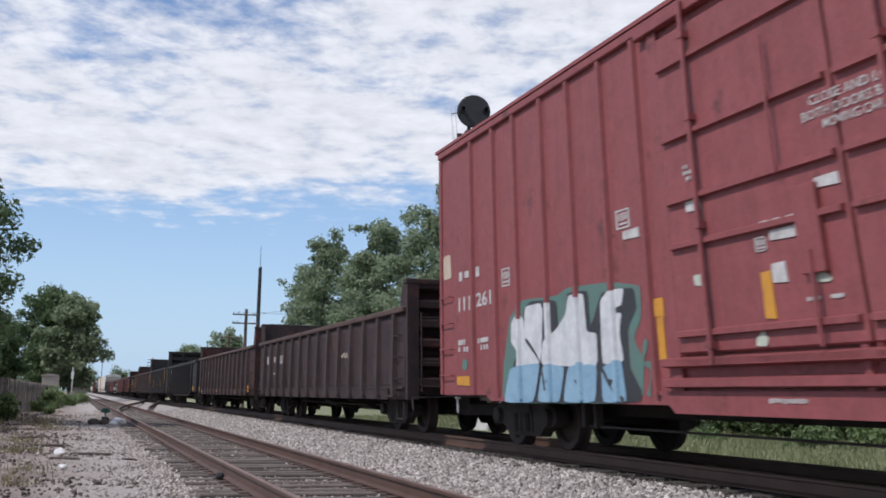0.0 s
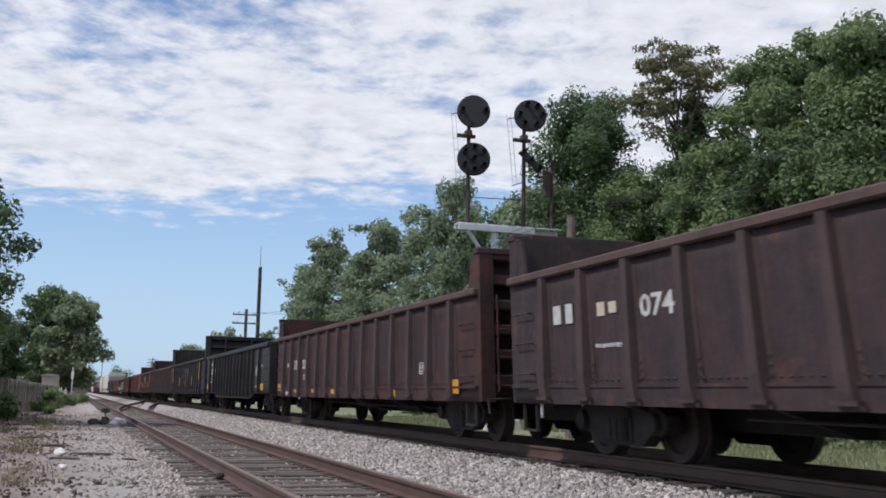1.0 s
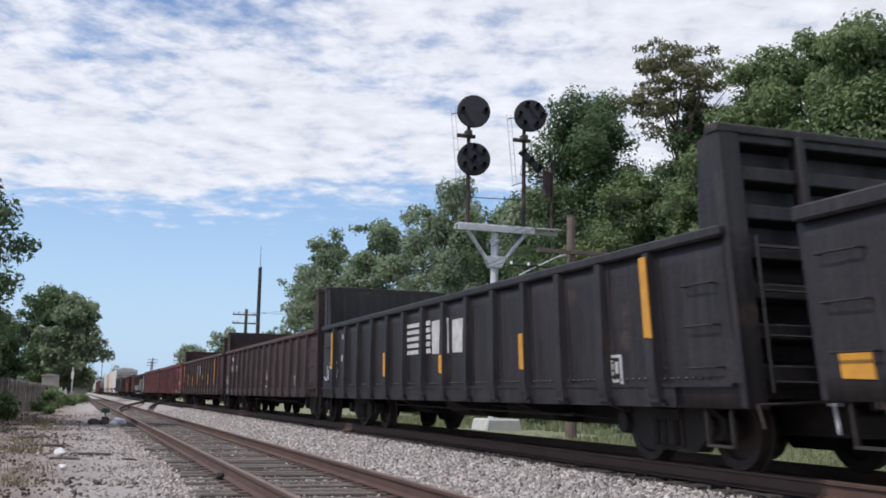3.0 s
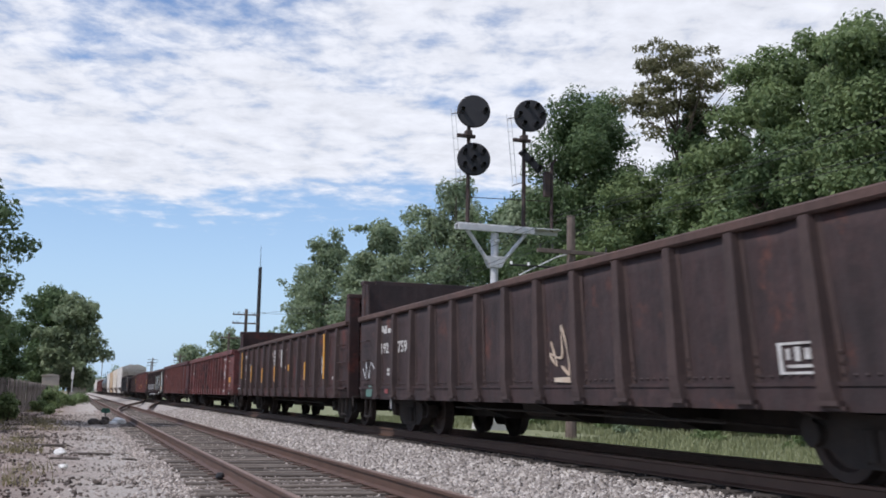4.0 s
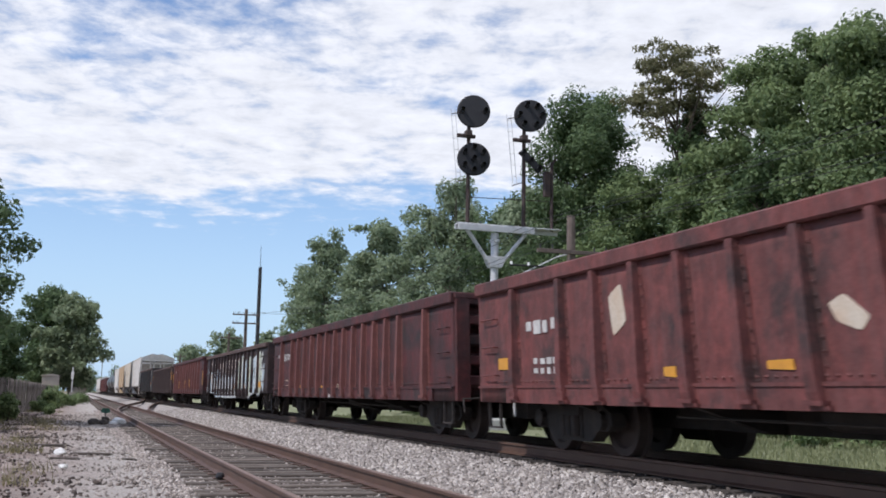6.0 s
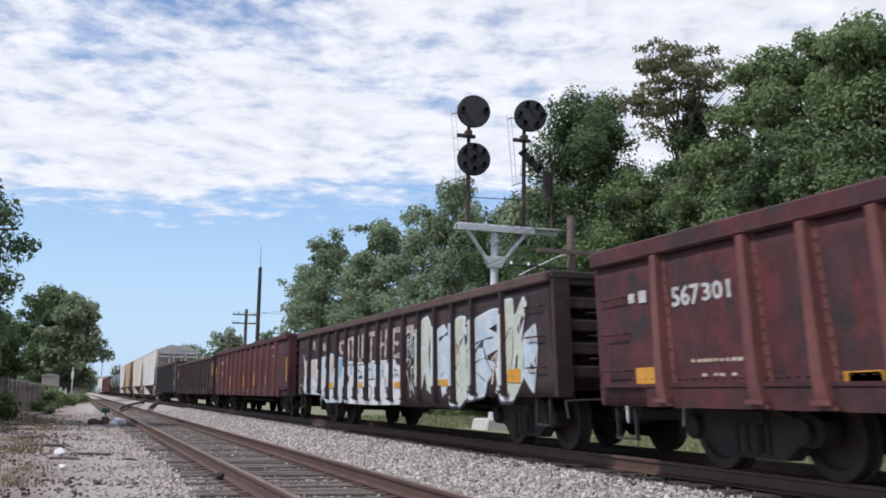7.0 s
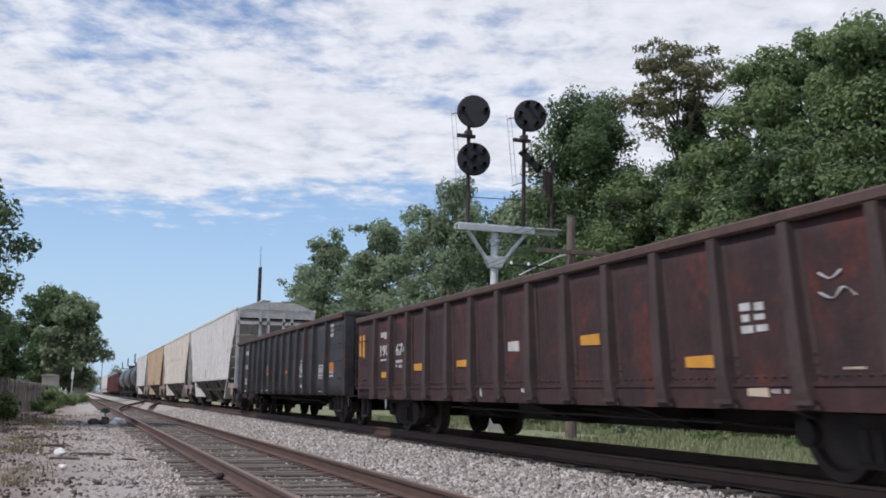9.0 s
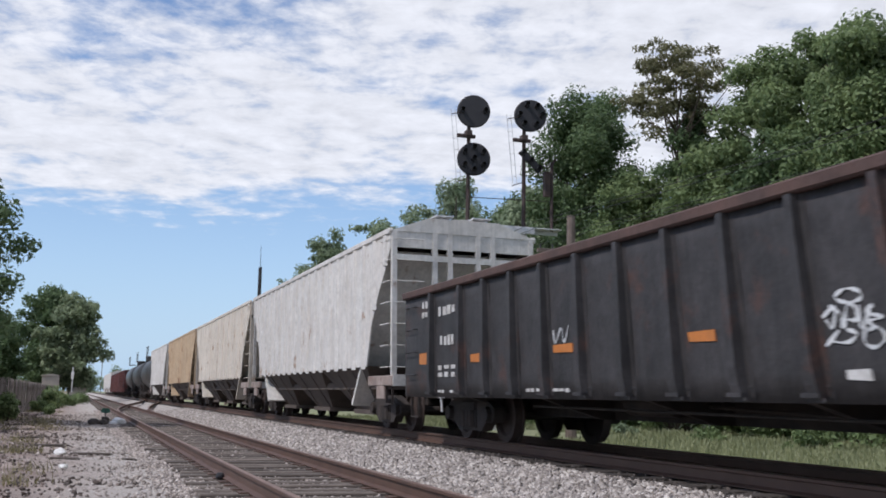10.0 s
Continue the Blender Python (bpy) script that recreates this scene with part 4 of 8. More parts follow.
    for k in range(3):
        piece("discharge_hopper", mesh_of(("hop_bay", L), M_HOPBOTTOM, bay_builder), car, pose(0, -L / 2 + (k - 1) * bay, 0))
    piece("floor", mesh_of(("hop_floor", L), M_UNDER, lambda bm: box(bm, -0.3, 0.3, -L, 0, 0.66, 1.0)), car)
    running_gear(car, L, 1.9)
    return car


def tank_car(label, mat, far_end):
    car = tagged(new("tank_car"), label, "freight car", "freight train")
    TRAIN.append((car, far_end))
    L, r, zc = 15.0, 1.45, 2.35

    def shell(bm):
        n, rings = 28, []
        for y, k in ((-0.6, 0.02), (-0.65, 0.55), (-0.8, 0.85), (-1.1, 1.0), (-L + 1.1, 1.0), (-L + 0.8, 0.85), (-L + 0.65, 0.55), (-L + 0.6, 0.02)):
            rings.append([bm.verts.new((r * k * math.cos(6.28319 * i / n), y, zc + r * k * math.sin(6.28319 * i / n))) for i in range(n)])
        for a, b in zip(rings, rings[1:]):
            for i in range(n):
                bm.faces.new((a[i], a[(i + 1) % n], b[(i + 1) % n], b[i]))
        bmesh.ops.recalc_face_normals(bm, faces=bm.faces[:])
        for f in bm.faces:
            f.smooth = True
    piece("tank", mesh_of("tank_shell", mat, shell), car)
    piece("dome", mesh_of("tank_dome", mat, lambda bm: tube(bm, (0, -L / 2, zc + r - 0.1), (0, -L / 2, zc + r + 0.45), 0.5, n=16)), car)
    piece("platform", mesh_of("tank_platform", M_UNDER, lambda bm: [box(bm, s * 1.0 - 0.4, s * 1.0 + 0.4, -L / 2 - 1.2, -L / 2 + 1.2, zc + r - 0.02, zc + r + 0.03) for s in (-1, 1)]), car)
    for y in (-L / 2 - 1.2, -L / 2, -L / 2 + 1.2):
        piece("railing_post", mesh_of("tank_post", M_UNDER, lambda bm: (tube(bm, (-1.35, 0, zc + r), (-1.35, 0, zc + r + 0.9), 0.02), tube(bm, (-1.35, -0.6, zc + r + 0.9), (-1.35, 0.6, zc + r + 0.9), 0.02))), car, pose(0, y, 0))
    piece("frame", mesh_of("tank_frame", M_UNDER, lambda bm: (box(bm, -1.4, 1.4, -1.0, 0, 0.75, 0.98), box(bm, -1.4, 1.4, -L, -L + 1.0, 0.75, 0.98), box(bm, -0.3, 0.3, -L, 0, 0.7, 0.98))), car)
    for y in (-1.9, -L + 1.9):
        piece("saddle", mesh_of("tank_saddle", M_UNDER, lambda bm: box(bm, -1.2, 1.2, -0.3, 0.3, 0.7, 1.5)), car, pose(0, y, 0))
    running_gear(car, L, 1.9)
    return car


box_front = boxcar("faded red steel boxcar with plug doors and painted graffiti", M_BOX, FAR[0])
g1 = gondola("dark brown gondola with raised ends and worn white numbers", M_BROWN, FAR[1], near_up=0.5, far_up=0.6, posts=14, first=1.08, step=1.105, length=16.0)
g2 = gondola("dark brown rusty gondola with raised ends and yellow reflectors", M_BROWN2, FAR[2], near_up=0.6, far_up=0.55, posts=14, first=1.17, step=1.095, length=16.5)
g3 = gondola("black gondola with bellied sides and yellow reflectors", M_BLACK, FAR[3], ladders=False, zt=2.25, zb=0.70, belly=True, posts=15, wide=0.12, rim=0.14, first=1.54, second=2.92, length=16.3, bolted=0.0)
g4 = gondola("black gondola with tall ribbed ends and striped mark", M_BLACK, FAR[4], near_up=1.0, far_up=0.95, posts=14, first=1.23, step=1.1, length=16.85)
g5 = gondola("dark brown gondola with tall ends and scrawled white tags", M_BROWN, FAR[5], near_up=1.0, far_up=0.75, posts=14, first=1.45, step=1.095, length=16.6)
g6 = gondola("rusty brown gondola with yellow stripes on its posts", M_BROWN2, FAR[6], near_up=0.58, far_up=0.6, posts=14, first=1.29, step=1.1, length=16.4)
g7 = gondola("oxide red gondola with peeling white mark", M_RED, FAR[7], ladders=False, posts=14, wide=0.2, rim=0.19, zt=2.27, first=1.33, second=2.82, length=15.9, bolted=0.95)
g8 = gondola("patchy red gondola with worn paint", M_RED2, FAR[8], ladders=False, posts=15, wide=0.2, rim=0.19, zt=2.28, first=1.38, second=2.93, length=16.1, bolted=0.95)
g9 = gondola("brown gondola covered in white and blue graffiti", M_BROWN, FAR[9], ladders=False, zt=2.24, zb=0.70, belly=True, posts=15, wide=0.12, rim=0.14, first=1.5, second=2.7, length=15.95, bolted=0.0)
# paint carried over the posts of the painted gondola
for i in range(15):
    y = -1.5 if i == 0 else -15.95 + 1.5 if i == 14 else -2.7 - (15.95 - 5.4) * (i - 1) / 12
    hi, mt = ((1.3, M_SPRAY) if i < 9 else (1.85, (M_SPRAYPALE, M_SPRAYGREEN, M_SPRAY)[i % 3]))
    if i in (0, 9):
        continue
    part("graffiti", lambda bm: prism(bm, [(SIDE - 0.113, 0.86), (SIDE - 0.096, 0.86), (SIDE - 0.09, hi), (SIDE - 0.103, hi)], 1, y - 0.046, y + 0.046), mt, g9)
g10 = gondola("dull red gondola with yellow post stripes", M_RED2, FAR[10], ladders=False, posts=12, zt=2.33, rim=0.15, first=1.70, second=2.95, length=16.12)
g11 = gondola("rusty brown gondola with orange reflectors", M_BROWN2, FAR[11], posts=14, zt=2.26, first=1.45, step=1.089, length=16.75)
g12 = gondola("charcoal grey gondola with white tags", M_GREY, FAR[12], zt=2.50, zb=0.68, posts=13, wide=0.18, rim=0.13, first=1.53, second=2.96, length=16.25, bolted=0.08, sill=False)
hopper("dirty white covered hopper with ribbed sides", M_WHITE, 247.5, 17.1)
hopper("cream covered hopper with rust streaks", M_CREAM, 265.6, 17.5)
hopper("tan covered hopper stained with rust", M_TAN, 283.0, 16.8)
hopper("dirty white covered hopper with ribbed sides", M_WHITE, 300.0, 15.6)
X = 300.0
for k in range(3):
    X += 16.2
    tank_car("black tank car with top platform", M_TANK, X)
for mt, lb in ((M_RED, "oxide red gondola far back in the train"), (M_RED2, "patchy red gondola far back in the train"), (M_RED, "oxide red gondola far back in the train")):
    X += 17.8
    gondola(lb, mt, X, zt=3.3, posts=14)
for k in range(3):
    X += 17.0
    hopper("dirty white covered hopper with ribbed sides", M_WHITE, X)

# ---- marks, numbers and graffiti on the cars ----
# boxcar marks
bars(box_front, -0.84, -1.85, 2.44, 2.66, SIDE - 0.004, 1, 4, M_LETTER)
lettering(box_front, "111", -0.82, -1.33, 2.02, 2.24, SIDE - 0.004, M_LETTER)
lettering(box_front, "261", -1.60, -2.21, 2.04, 2.26, SIDE - 0.004, M_LETTER)
stencil(box_front, -2.64, -2.93, 2.25, 2.51, SIDE - 0.004)
bars(box_front, -0.78, -1.25, 1.35, 1.58, SIDE - 0.004, 2, 4, M_LETTER)
bars(box_front, -1.63, -2.07, 1.36, 1.57, SIDE - 0.004, 2, 4, M_LETTER)
patch(box_front, -0.71, -1.27, 0.87, 1.01, SIDE - 0.006, M_YELLOW, "sticker")
stencil(box_front, -6.09, -6.40, 2.58, 2.80, SIDE - 0.004)
patch(box_front, -6.23, -6.60, 2.45, 2.55, SIDE - 0.006, M_LETTER, "sticker")
patch(box_front, -6.75, -6.98, 1.55, 1.74, SIDE - 0.006, M_YELLOW, "sticker")
patch(box_front, -6.82, -6.96, 1.09, 1.54, SIDE - 0.006, M_YELLOW, "sticker")
patch(box_front, -7.67, -7.94, 2.53, 2.65, SIDE - 0.078, M_LETTER, "sticker")
bars(box_front, -7.67, -7.87, 2.82, 3.01, SIDE - 0.078, 3, 4, M_LETTER)
shape(box_front, [(-7.69, 1.89), (-7.81, 1.89), (-7.90, 1.83), (-7.86, 1.77), (-7.70, 1.79)], SIDE - 0.078, M_SPRAYGREEN, "graffiti")
shape(box_front, [(-8.58, 1.23), (-8.69, 1.30), (-8.75, 1.22), (-8.71, 1.16), (-8.57, 1.17)], SIDE - 0.078, M_SPRAYGREEN, "graffiti")
shape(box_front, [(-9.49, 1.74), (-9.57, 1.74), (-9.66, 1.66), (-9.63, 1.64), (-9.47, 1.65)], SIDE - 0.078, M_SPRAYGREEN, "graffiti")
patch(box_front, -8.75, -8.90, 1.40, 1.81, SIDE - 0.078, M_YELLOW, "sticker")
patch(box_front, -8.91, -9.11, 1.70, 1.87, SIDE - 0.078, M_LETTER, "sticker")
stencil(box_front, -8.72, -8.87, 1.99, 2.12, SIDE - 0.078)
bars(box_front, -8.82, -9.48, 2.18, 2.26, SIDE - 0.078, 1, 16, M_LETTER)
lettering(box_front, "CLOSE AND LOCK", -9.68, -10.82, 3.115, 3.20, SIDE - 0.078, M_LETTER)
lettering(box_front, "BOTH DOORS BEFORE", -9.57, -10.92, 2.995, 3.08, SIDE - 0.078, M_LETTER)
lettering(box_front, "MOVING CAR", -9.82, -10.53, 2.89, 2.97, SIDE - 0.078, M_LETTER)
patch(box_front, -9.61, -9.91, 2.42, 2.51, SIDE - 0.078, M_LETTER, "sticker")
bars(box_front, -8.62, -9.13, 0.66, 0.72, SIDE - 0.055, 1, 12, M_LETTER)
bars(box_front, -9.32, -9.84, 1.49, 1.54, SIDE - 0.078, 1, 9, M_LETTER)
patch(box_front, -8.94, -9.33, 2.07, 2.16, SIDE - 0.078, M_LETTER, "sticker")
shape(box_front, [(-2.53, 0.61), (-2.64, 1.19), (-2.90, 1.81), (-3.35, 2.01), (-4.43, 1.97), (-4.76, 2.05), (-5.86, 2.01), (-6.53, 1.91), (-6.51, 1.57), (-6.31, 1.34), (-6.50, 1.09), (-6.41, 0.65)], SIDE - 0.003, M_SPRAYTEAL, "graffiti")
shape(box_front, [(-3.41, 1.89), (-3.64, 1.97), (-4.43, 1.92), (-4.46, 1.49), (-4.75, 1.76), (-4.73, 1.98), (-5.30, 1.97), (-5.32, 1.51), (-5.65, 1.92), (-6.39, 1.90), (-6.43, 1.67), (-6.20, 1.46), (-6.19, 1.03), (-6.40, 0.79), (-6.38, 0.66), (-2.85, 0.62), (-2.99, 1.18), (-3.31, 1.40)], SIDE - 0.007, M_SPRAYBLACK, "graffiti")
shape(box_front, [(-2.95, 1.71), (-3.14, 1.84), (-3.37, 1.76), (-3.38, 1.47), (-3.14, 1.30), (-2.93, 1.45)], SIDE - 0.011, M_SPRAY, "graffiti")
shape(box_front, [(-3.45, 1.91), (-3.94, 1.92), (-4.02, 1.81), (-3.89, 1.12), (-3.03, 1.10), (-3.34, 1.44)], SIDE - 0.011, M_SPRAY, "graffiti")
shape(box_front, [(-3.97, 1.42), (-4.40, 1.55), (-4.69, 1.72), (-4.78, 1.95), (-5.19, 1.94), (-5.22, 1.47), (-5.47, 1.45), (-5.46, 1.05), (-3.89, 1.11)], SIDE - 0.011, M_SPRAY, "graffiti")
shape(box_front, [(-5.60, 1.81), (-5.80, 1.92), (-6.18, 1.91), (-6.10, 1.72), (-5.84, 1.70), (-5.85, 1.65), (-6.09, 1.64), (-6.01, 1.41), (-6.08, 1.10), (-5.57, 1.07)], SIDE - 0.011, M_SPRAY, "graffiti")
shape(box_front, [(-2.62, 0.62), (-2.87, 1.09), (-3.40, 1.13), (-3.88, 1.14), (-3.64, 0.63)], SIDE - 0.015, M_SPRAYBLUE, "graffiti")
shape(box_front, [(-3.74, 0.64), (-3.97, 1.13), (-4.60, 1.08), (-4.41, 0.64)], SIDE - 0.015, M_SPRAYBLUE, "graffiti")
shape(box_front, [(-4.51, 0.64), (-4.69, 1.09), (-5.45, 1.09), (-5.36, 0.65)], SIDE - 0.015, M_SPRAYBLUE, "graffiti")
shape(box_front, [(-5.53, 0.65), (-5.55, 1.05), (-6.02, 1.14), (-6.09, 0.66)], SIDE - 0.015, M_SPRAYBLUE, "graffiti")
scrawl(box_front, [(-3.44, 1.47), (-3.86, 1.16), (-3.99, 0.79)], SIDE - 0.019, M_SPRAYBLACK, 0.050)
scrawl(box_front, [(-5.56, 1.05), (-5.78, 0.79), (-6.03, 0.68)], SIDE - 0.019, M_SPRAYBLACK, 0.050)
shape(box_front, [(-3.10, 0.93), (-3.31, 0.94), (-3.21, 0.84)], SIDE - 0.019, M_SPRAYBLACK, "graffiti")
shape(box_front, [(-4.01, 0.92), (-4.20, 0.93), (-4.11, 0.84)], SIDE - 0.019, M_SPRAYBLACK, "graffiti")
shape(box_front, [(-4.85, 0.91), (-5.01, 0.92), (-4.93, 0.83)], SIDE - 0.019, M_SPRAYBLACK, "graffiti")
shape(box_front, [(-5.67, 0.91), (-5.82, 0.91), (-5.74, 0.83)], SIDE - 0.019, M_SPRAYBLACK, "graffiti")
shape(box_front, [(-0.12, 2.99), (-0.45, 3.00), (-0.50, 2.60), (-0.13, 2.59)], SIDE - 0.005, M_SPRAYTAN, "graffiti")
shape(box_front, [(-0.99, 1.28), (-1.21, 1.23), (-1.13, 1.09), (-0.93, 1.13)], SIDE - 0.005, M_SPRAYTEAL, "graffiti")
scrawl(box_front, [(-6.58, 1.32), (-6.48, 1.09), (-6.64, 1.02), (-6.54, 0.73)], SIDE - 0.006, M_SPRAYTEAL, 0.080)
# first gondola
bars(g1, -1.30, -1.97, 1.52, 1.87, SIDE - 0.004, 1, 2, M_LETTER)
bars(g1, -2.49, -3.05, 1.56, 1.81, SIDE - 0.004, 1, 2, M_SPRAYTAN)
lettering(g1, "074", -3.49, -4.18, 1.56, 1.81, SIDE - 0.004, M_LETTER)
bars(g1, -2.42, -3.09, 1.25, 1.32, SIDE - 0.004, 1, 8, M_LETTER)
bars(g1, -0.37, -0.96, 0.78, 0.84, SIDE - 0.004, 1, 6, M_LETTER)
scrawl(g1, [(-11.18, 1.59), (-11.26, 1.53), (-11.39, 1.62), (-11.49, 1.52), (-11.61, 1.62), (-11.69, 1.52), (-11.78, 1.63), (-11.88, 1.45)], SIDE - 0.006, M_SPRAYTAN, 0.050)
# second gondola
bars(g2, -1.48, -1.90, 1.37, 1.55, SIDE - 0.004, 1, 2, M_SPRAYTAN)
lettering(g2, "189", -2.49, -3.13, 1.35, 1.61, SIDE - 0.004, M_LETTER)
lettering(g2, "233", -3.57, -4.18, 1.36, 1.60, SIDE - 0.004, M_LETTER)
bars(g2, -3.70, -4.20, 1.05, 1.21, SIDE - 0.004, 2, 5, M_SPRAYTAN)
patch(g2, -0.29, -0.87, 0.79, 0.99, SIDE - 0.040, M_YELLOW, "reflector")
patch(g2, -2.75, -3.26, 0.74, 0.85, SIDE - 0.040, M_YELLOW, "reflector")
patch(g2, -4.93, -5.40, 0.75, 0.85, SIDE - 0.040, M_YELLOW, "reflector")
patch(g2, -7.09, -7.54, 0.72, 0.82, SIDE - 0.040, M_YELLOW, "reflector")
patch(g2, -1.52, -1.88, 0.67, 0.76, SIDE - 0.040, M_LETTER, "sticker")
patch(g2, -15.18, -15.76, 0.75, 0.96, SIDE - 0.040, M_YELLOW, "reflector")
patch(g2, -11.87, -12.32, 0.67, 0.80, SIDE - 0.040, M_YELLOW, "reflector")
stencil(g2, -13.68, -14.06, 1.07, 1.27, SIDE - 0.006)
bars(g2, -13.97, -14.24, 0.77, 0.83, SIDE - 0.004, 1, 1, M_SPRAYTAN)
# black gondola
bars(g3, -1.61, -2.03, 1.79, 2.00, SIDE - 0.004, 1, 2, M_LETTER)
lettering(g3, "1875", -1.67, -2.56, 1.47, 1.72, SIDE - 0.004, M_LETTER)
lettering(g3, "09", -2.88, -3.36, 1.48, 1.70, SIDE - 0.004, M_LETTER)
bars(g3, -1.55, -1.90, 1.09, 1.34, SIDE - 0.004, 2, 4, M_LETTER)
bars(g3, -2.94, -3.34, 1.09, 1.31, SIDE - 0.004, 2, 5, M_LETTER)
patch(g3, -0.21, -0.58, 0.88, 1.09, SIDE - 0.006, M_YELLOW, "reflector")
patch(g3, -3.84, -4.32, 0.91, 1.02, SIDE - 0.006, M_YELLOW, "reflector")
patch(g3, -6.40, -6.86, 0.93, 1.02, SIDE - 0.006, M_YELLOW, "reflector")
patch(g3, -14.90, -15.40, 0.81, 1.02, SIDE - 0.006, M_YELLOW, "reflector")
patch(g3, -11.88, -12.30, 0.88, 0.99, SIDE - 0.006, M_YELLOW, "reflector")
patch(g3, -9.25, -9.63, 0.84, 0.97, SIDE - 0.006, M_YELLOW, "reflector")
stencil(g3, -13.89, -14.44, 1.28, 1.58, SIDE - 0.004)
bars(g3, -14.97, -15.20, 1.53, 1.62, SIDE - 0.004, 1, 3, M_LETTER)
bars(g3, -13.84, -14.15, 0.87, 0.95, SIDE - 0.004, 1, 2, M_LETTER)
# gondola with striped mark
patch(g4, -6.70, -8.14, 1.91, 1.98, SIDE - 0.004, M_LETTER, "stripe")
patch(g4, -6.71, -8.14, 1.79, 1.86, SIDE - 0.004, M_LETTER, "stripe")
patch(g4, -6.70, -8.14, 1.67, 1.74, SIDE - 0.004, M_LETTER, "stripe")
patch(g4, -6.70, -8.13, 1.55, 1.62, SIDE - 0.004, M_LETTER, "stripe")
patch(g4, -6.71, -8.14, 1.43, 1.50, SIDE - 0.004, M_LETTER, "stripe")
patch(g4, -8.24, -9.08, 1.40, 1.96, SIDE - 0.004, M_LETTER, "emblem")
patch(g4, -9.26, -10.08, 1.39, 1.92, SIDE - 0.004, M_LETTER, "emblem")
patch(g4, -15.46, -15.61, 1.33, 2.18, SIDE - 0.106, M_YELLOW, "reflector")
patch(g4, -5.56, -5.71, 1.06, 1.51, SIDE - 0.106, M_YELLOW, "reflector")
patch(g4, -8.86, -9.01, 1.07, 1.36, SIDE - 0.106, M_YELLOW, "reflector")
patch(g4, -12.16, -12.30, 1.07, 1.54, SIDE - 0.106, M_YELLOW, "reflector")
stencil(g4, -14.31, -14.76, 0.80, 1.18, SIDE - 0.004)
patch(g4, -1.16, -1.30, 1.29, 2.12, SIDE - 0.106, M_YELLOW, "reflector")
scrawl(g4, [(-0.06, 1.12), (-0.34, 1.04), (-0.37, 1.41), (-0.47, 1.01), (-0.58, 1.47)], SIDE - 0.006, M_SPRAY, 0.035)
scrawl(g4, [(-0.61, 1.37), (-0.77, 1.30), (-0.85, 1.50), (-0.91, 1.66), (-0.99, 1.46)], SIDE - 0.006, M_SPRAY, 0.035)
scrawl(g4, [(-0.78, 1.17), (-1.08, 1.00), (-1.06, 1.29), (-1.33, 1.42), (-1.17, 1.47), (-1.15, 1.20), (-1.36, 1.10), (-1.42, 1.27)], SIDE - 0.006, M_SPRAY, 0.035)
bars(g4, -1.82, -1.99, 1.85, 2.05, SIDE - 0.004, 1, 1, M_LETTER)
bars(g4, -1.78, -1.90, 1.40, 1.59, SIDE - 0.004, 1, 1, M_LETTER)
bars(g4, -0.70, -1.08, 0.78, 0.84, SIDE - 0.004, 1, 6, M_LETTER)
bars(g4, -0.87, -1.11, 1.90, 1.97, SIDE - 0.004, 1, 3, M_LETTER)
# gondola with tall ends
bars(g5, -1.58, -1.97, 1.85, 2.06, SIDE - 0.004, 1, 2, M_LETTER)
lettering(g5, "192", -1.53, -2.05, 1.50, 1.71, SIDE - 0.004, M_LETTER)
lettering(g5, "759", -2.66, -3.25, 1.49, 1.71, SIDE - 0.004, M_LETTER)
bars(g5, -1.94, -2.19, 1.04, 1.22, SIDE - 0.004, 2, 2, M_LETTER)
scrawl(g5, [(-0.16, 1.24), (-0.39, 1.04), (-0.40, 1.36), (-0.64, 1.04), (-0.75, 1.35), (-1.10, 1.18)], SIDE - 0.006, M_SPRAY, 0.030)
shape(g5, [(-0.54, 0.79), (-0.81, 0.90), (-1.04, 0.85), (-0.95, 0.66), (-0.54, 0.67)], SIDE - 0.040, M_SPRAYTEAL, "graffiti")
patch(g5, -1.90, -2.13, 0.74, 0.83, SIDE - 0.040, M_BOX, "sticker")
patch(g5, -3.43, -3.62, 0.78, 0.87, SIDE - 0.040, M_LETTER, "sticker")
scrawl(g5, [(-9.41, 1.40), (-9.57, 1.09), (-9.37, 1.25), (-9.71, 1.20), (-9.71, 1.59), (-9.85, 1.32), (-9.90, 0.99), (-9.69, 1.08), (-10.02, 0.96), (-10.02, 1.19)], SIDE - 0.006, M_SPRAYTAN, 0.045)
patch(g5, -9.55, -10.08, 0.89, 0.95, SIDE - 0.040, M_SPRAYTAN, "sticker")
stencil(g5, -13.95, -14.48, 0.92, 1.19, SIDE - 0.004)
bars(g5, -13.89, -14.17, 0.78, 0.84, SIDE - 0.004, 1, 2, M_LETTER)
bars(g5, -1.69, -2.26, 1.87, 1.98, SIDE - 0.004, 1, 2, M_LETTER)
# gondola with yellow post stripes
patch(g6, -1.22, -1.36, 1.22, 2.14, SIDE - 0.106, M_YELLOW, "reflector")
patch(g6, -3.42, -3.57, 1.08, 1.62, SIDE - 0.106, M_YELLOW, "reflector")
patch(g6, -5.62, -5.77, 1.04, 1.49, SIDE - 0.106, M_YELLOW, "reflector")
patch(g6, -7.82, -7.97, 1.06, 1.50, SIDE - 0.106, M_YELLOW, "reflector")
patch(g6, -10.02, -10.16, 1.34, 1.51, SIDE - 0.106, M_YELLOW, "reflector")
patch(g6, -7.82, -7.97, 1.85, 1.98, SIDE - 0.106, M_LETTER, "stripe")
patch(g6, -7.82, -7.97, 1.75, 1.81, SIDE - 0.106, M_LETTER, "stripe")
patch(g6, -7.82, -7.97, 1.64, 1.71, SIDE - 0.106, M_LETTER, "stripe")
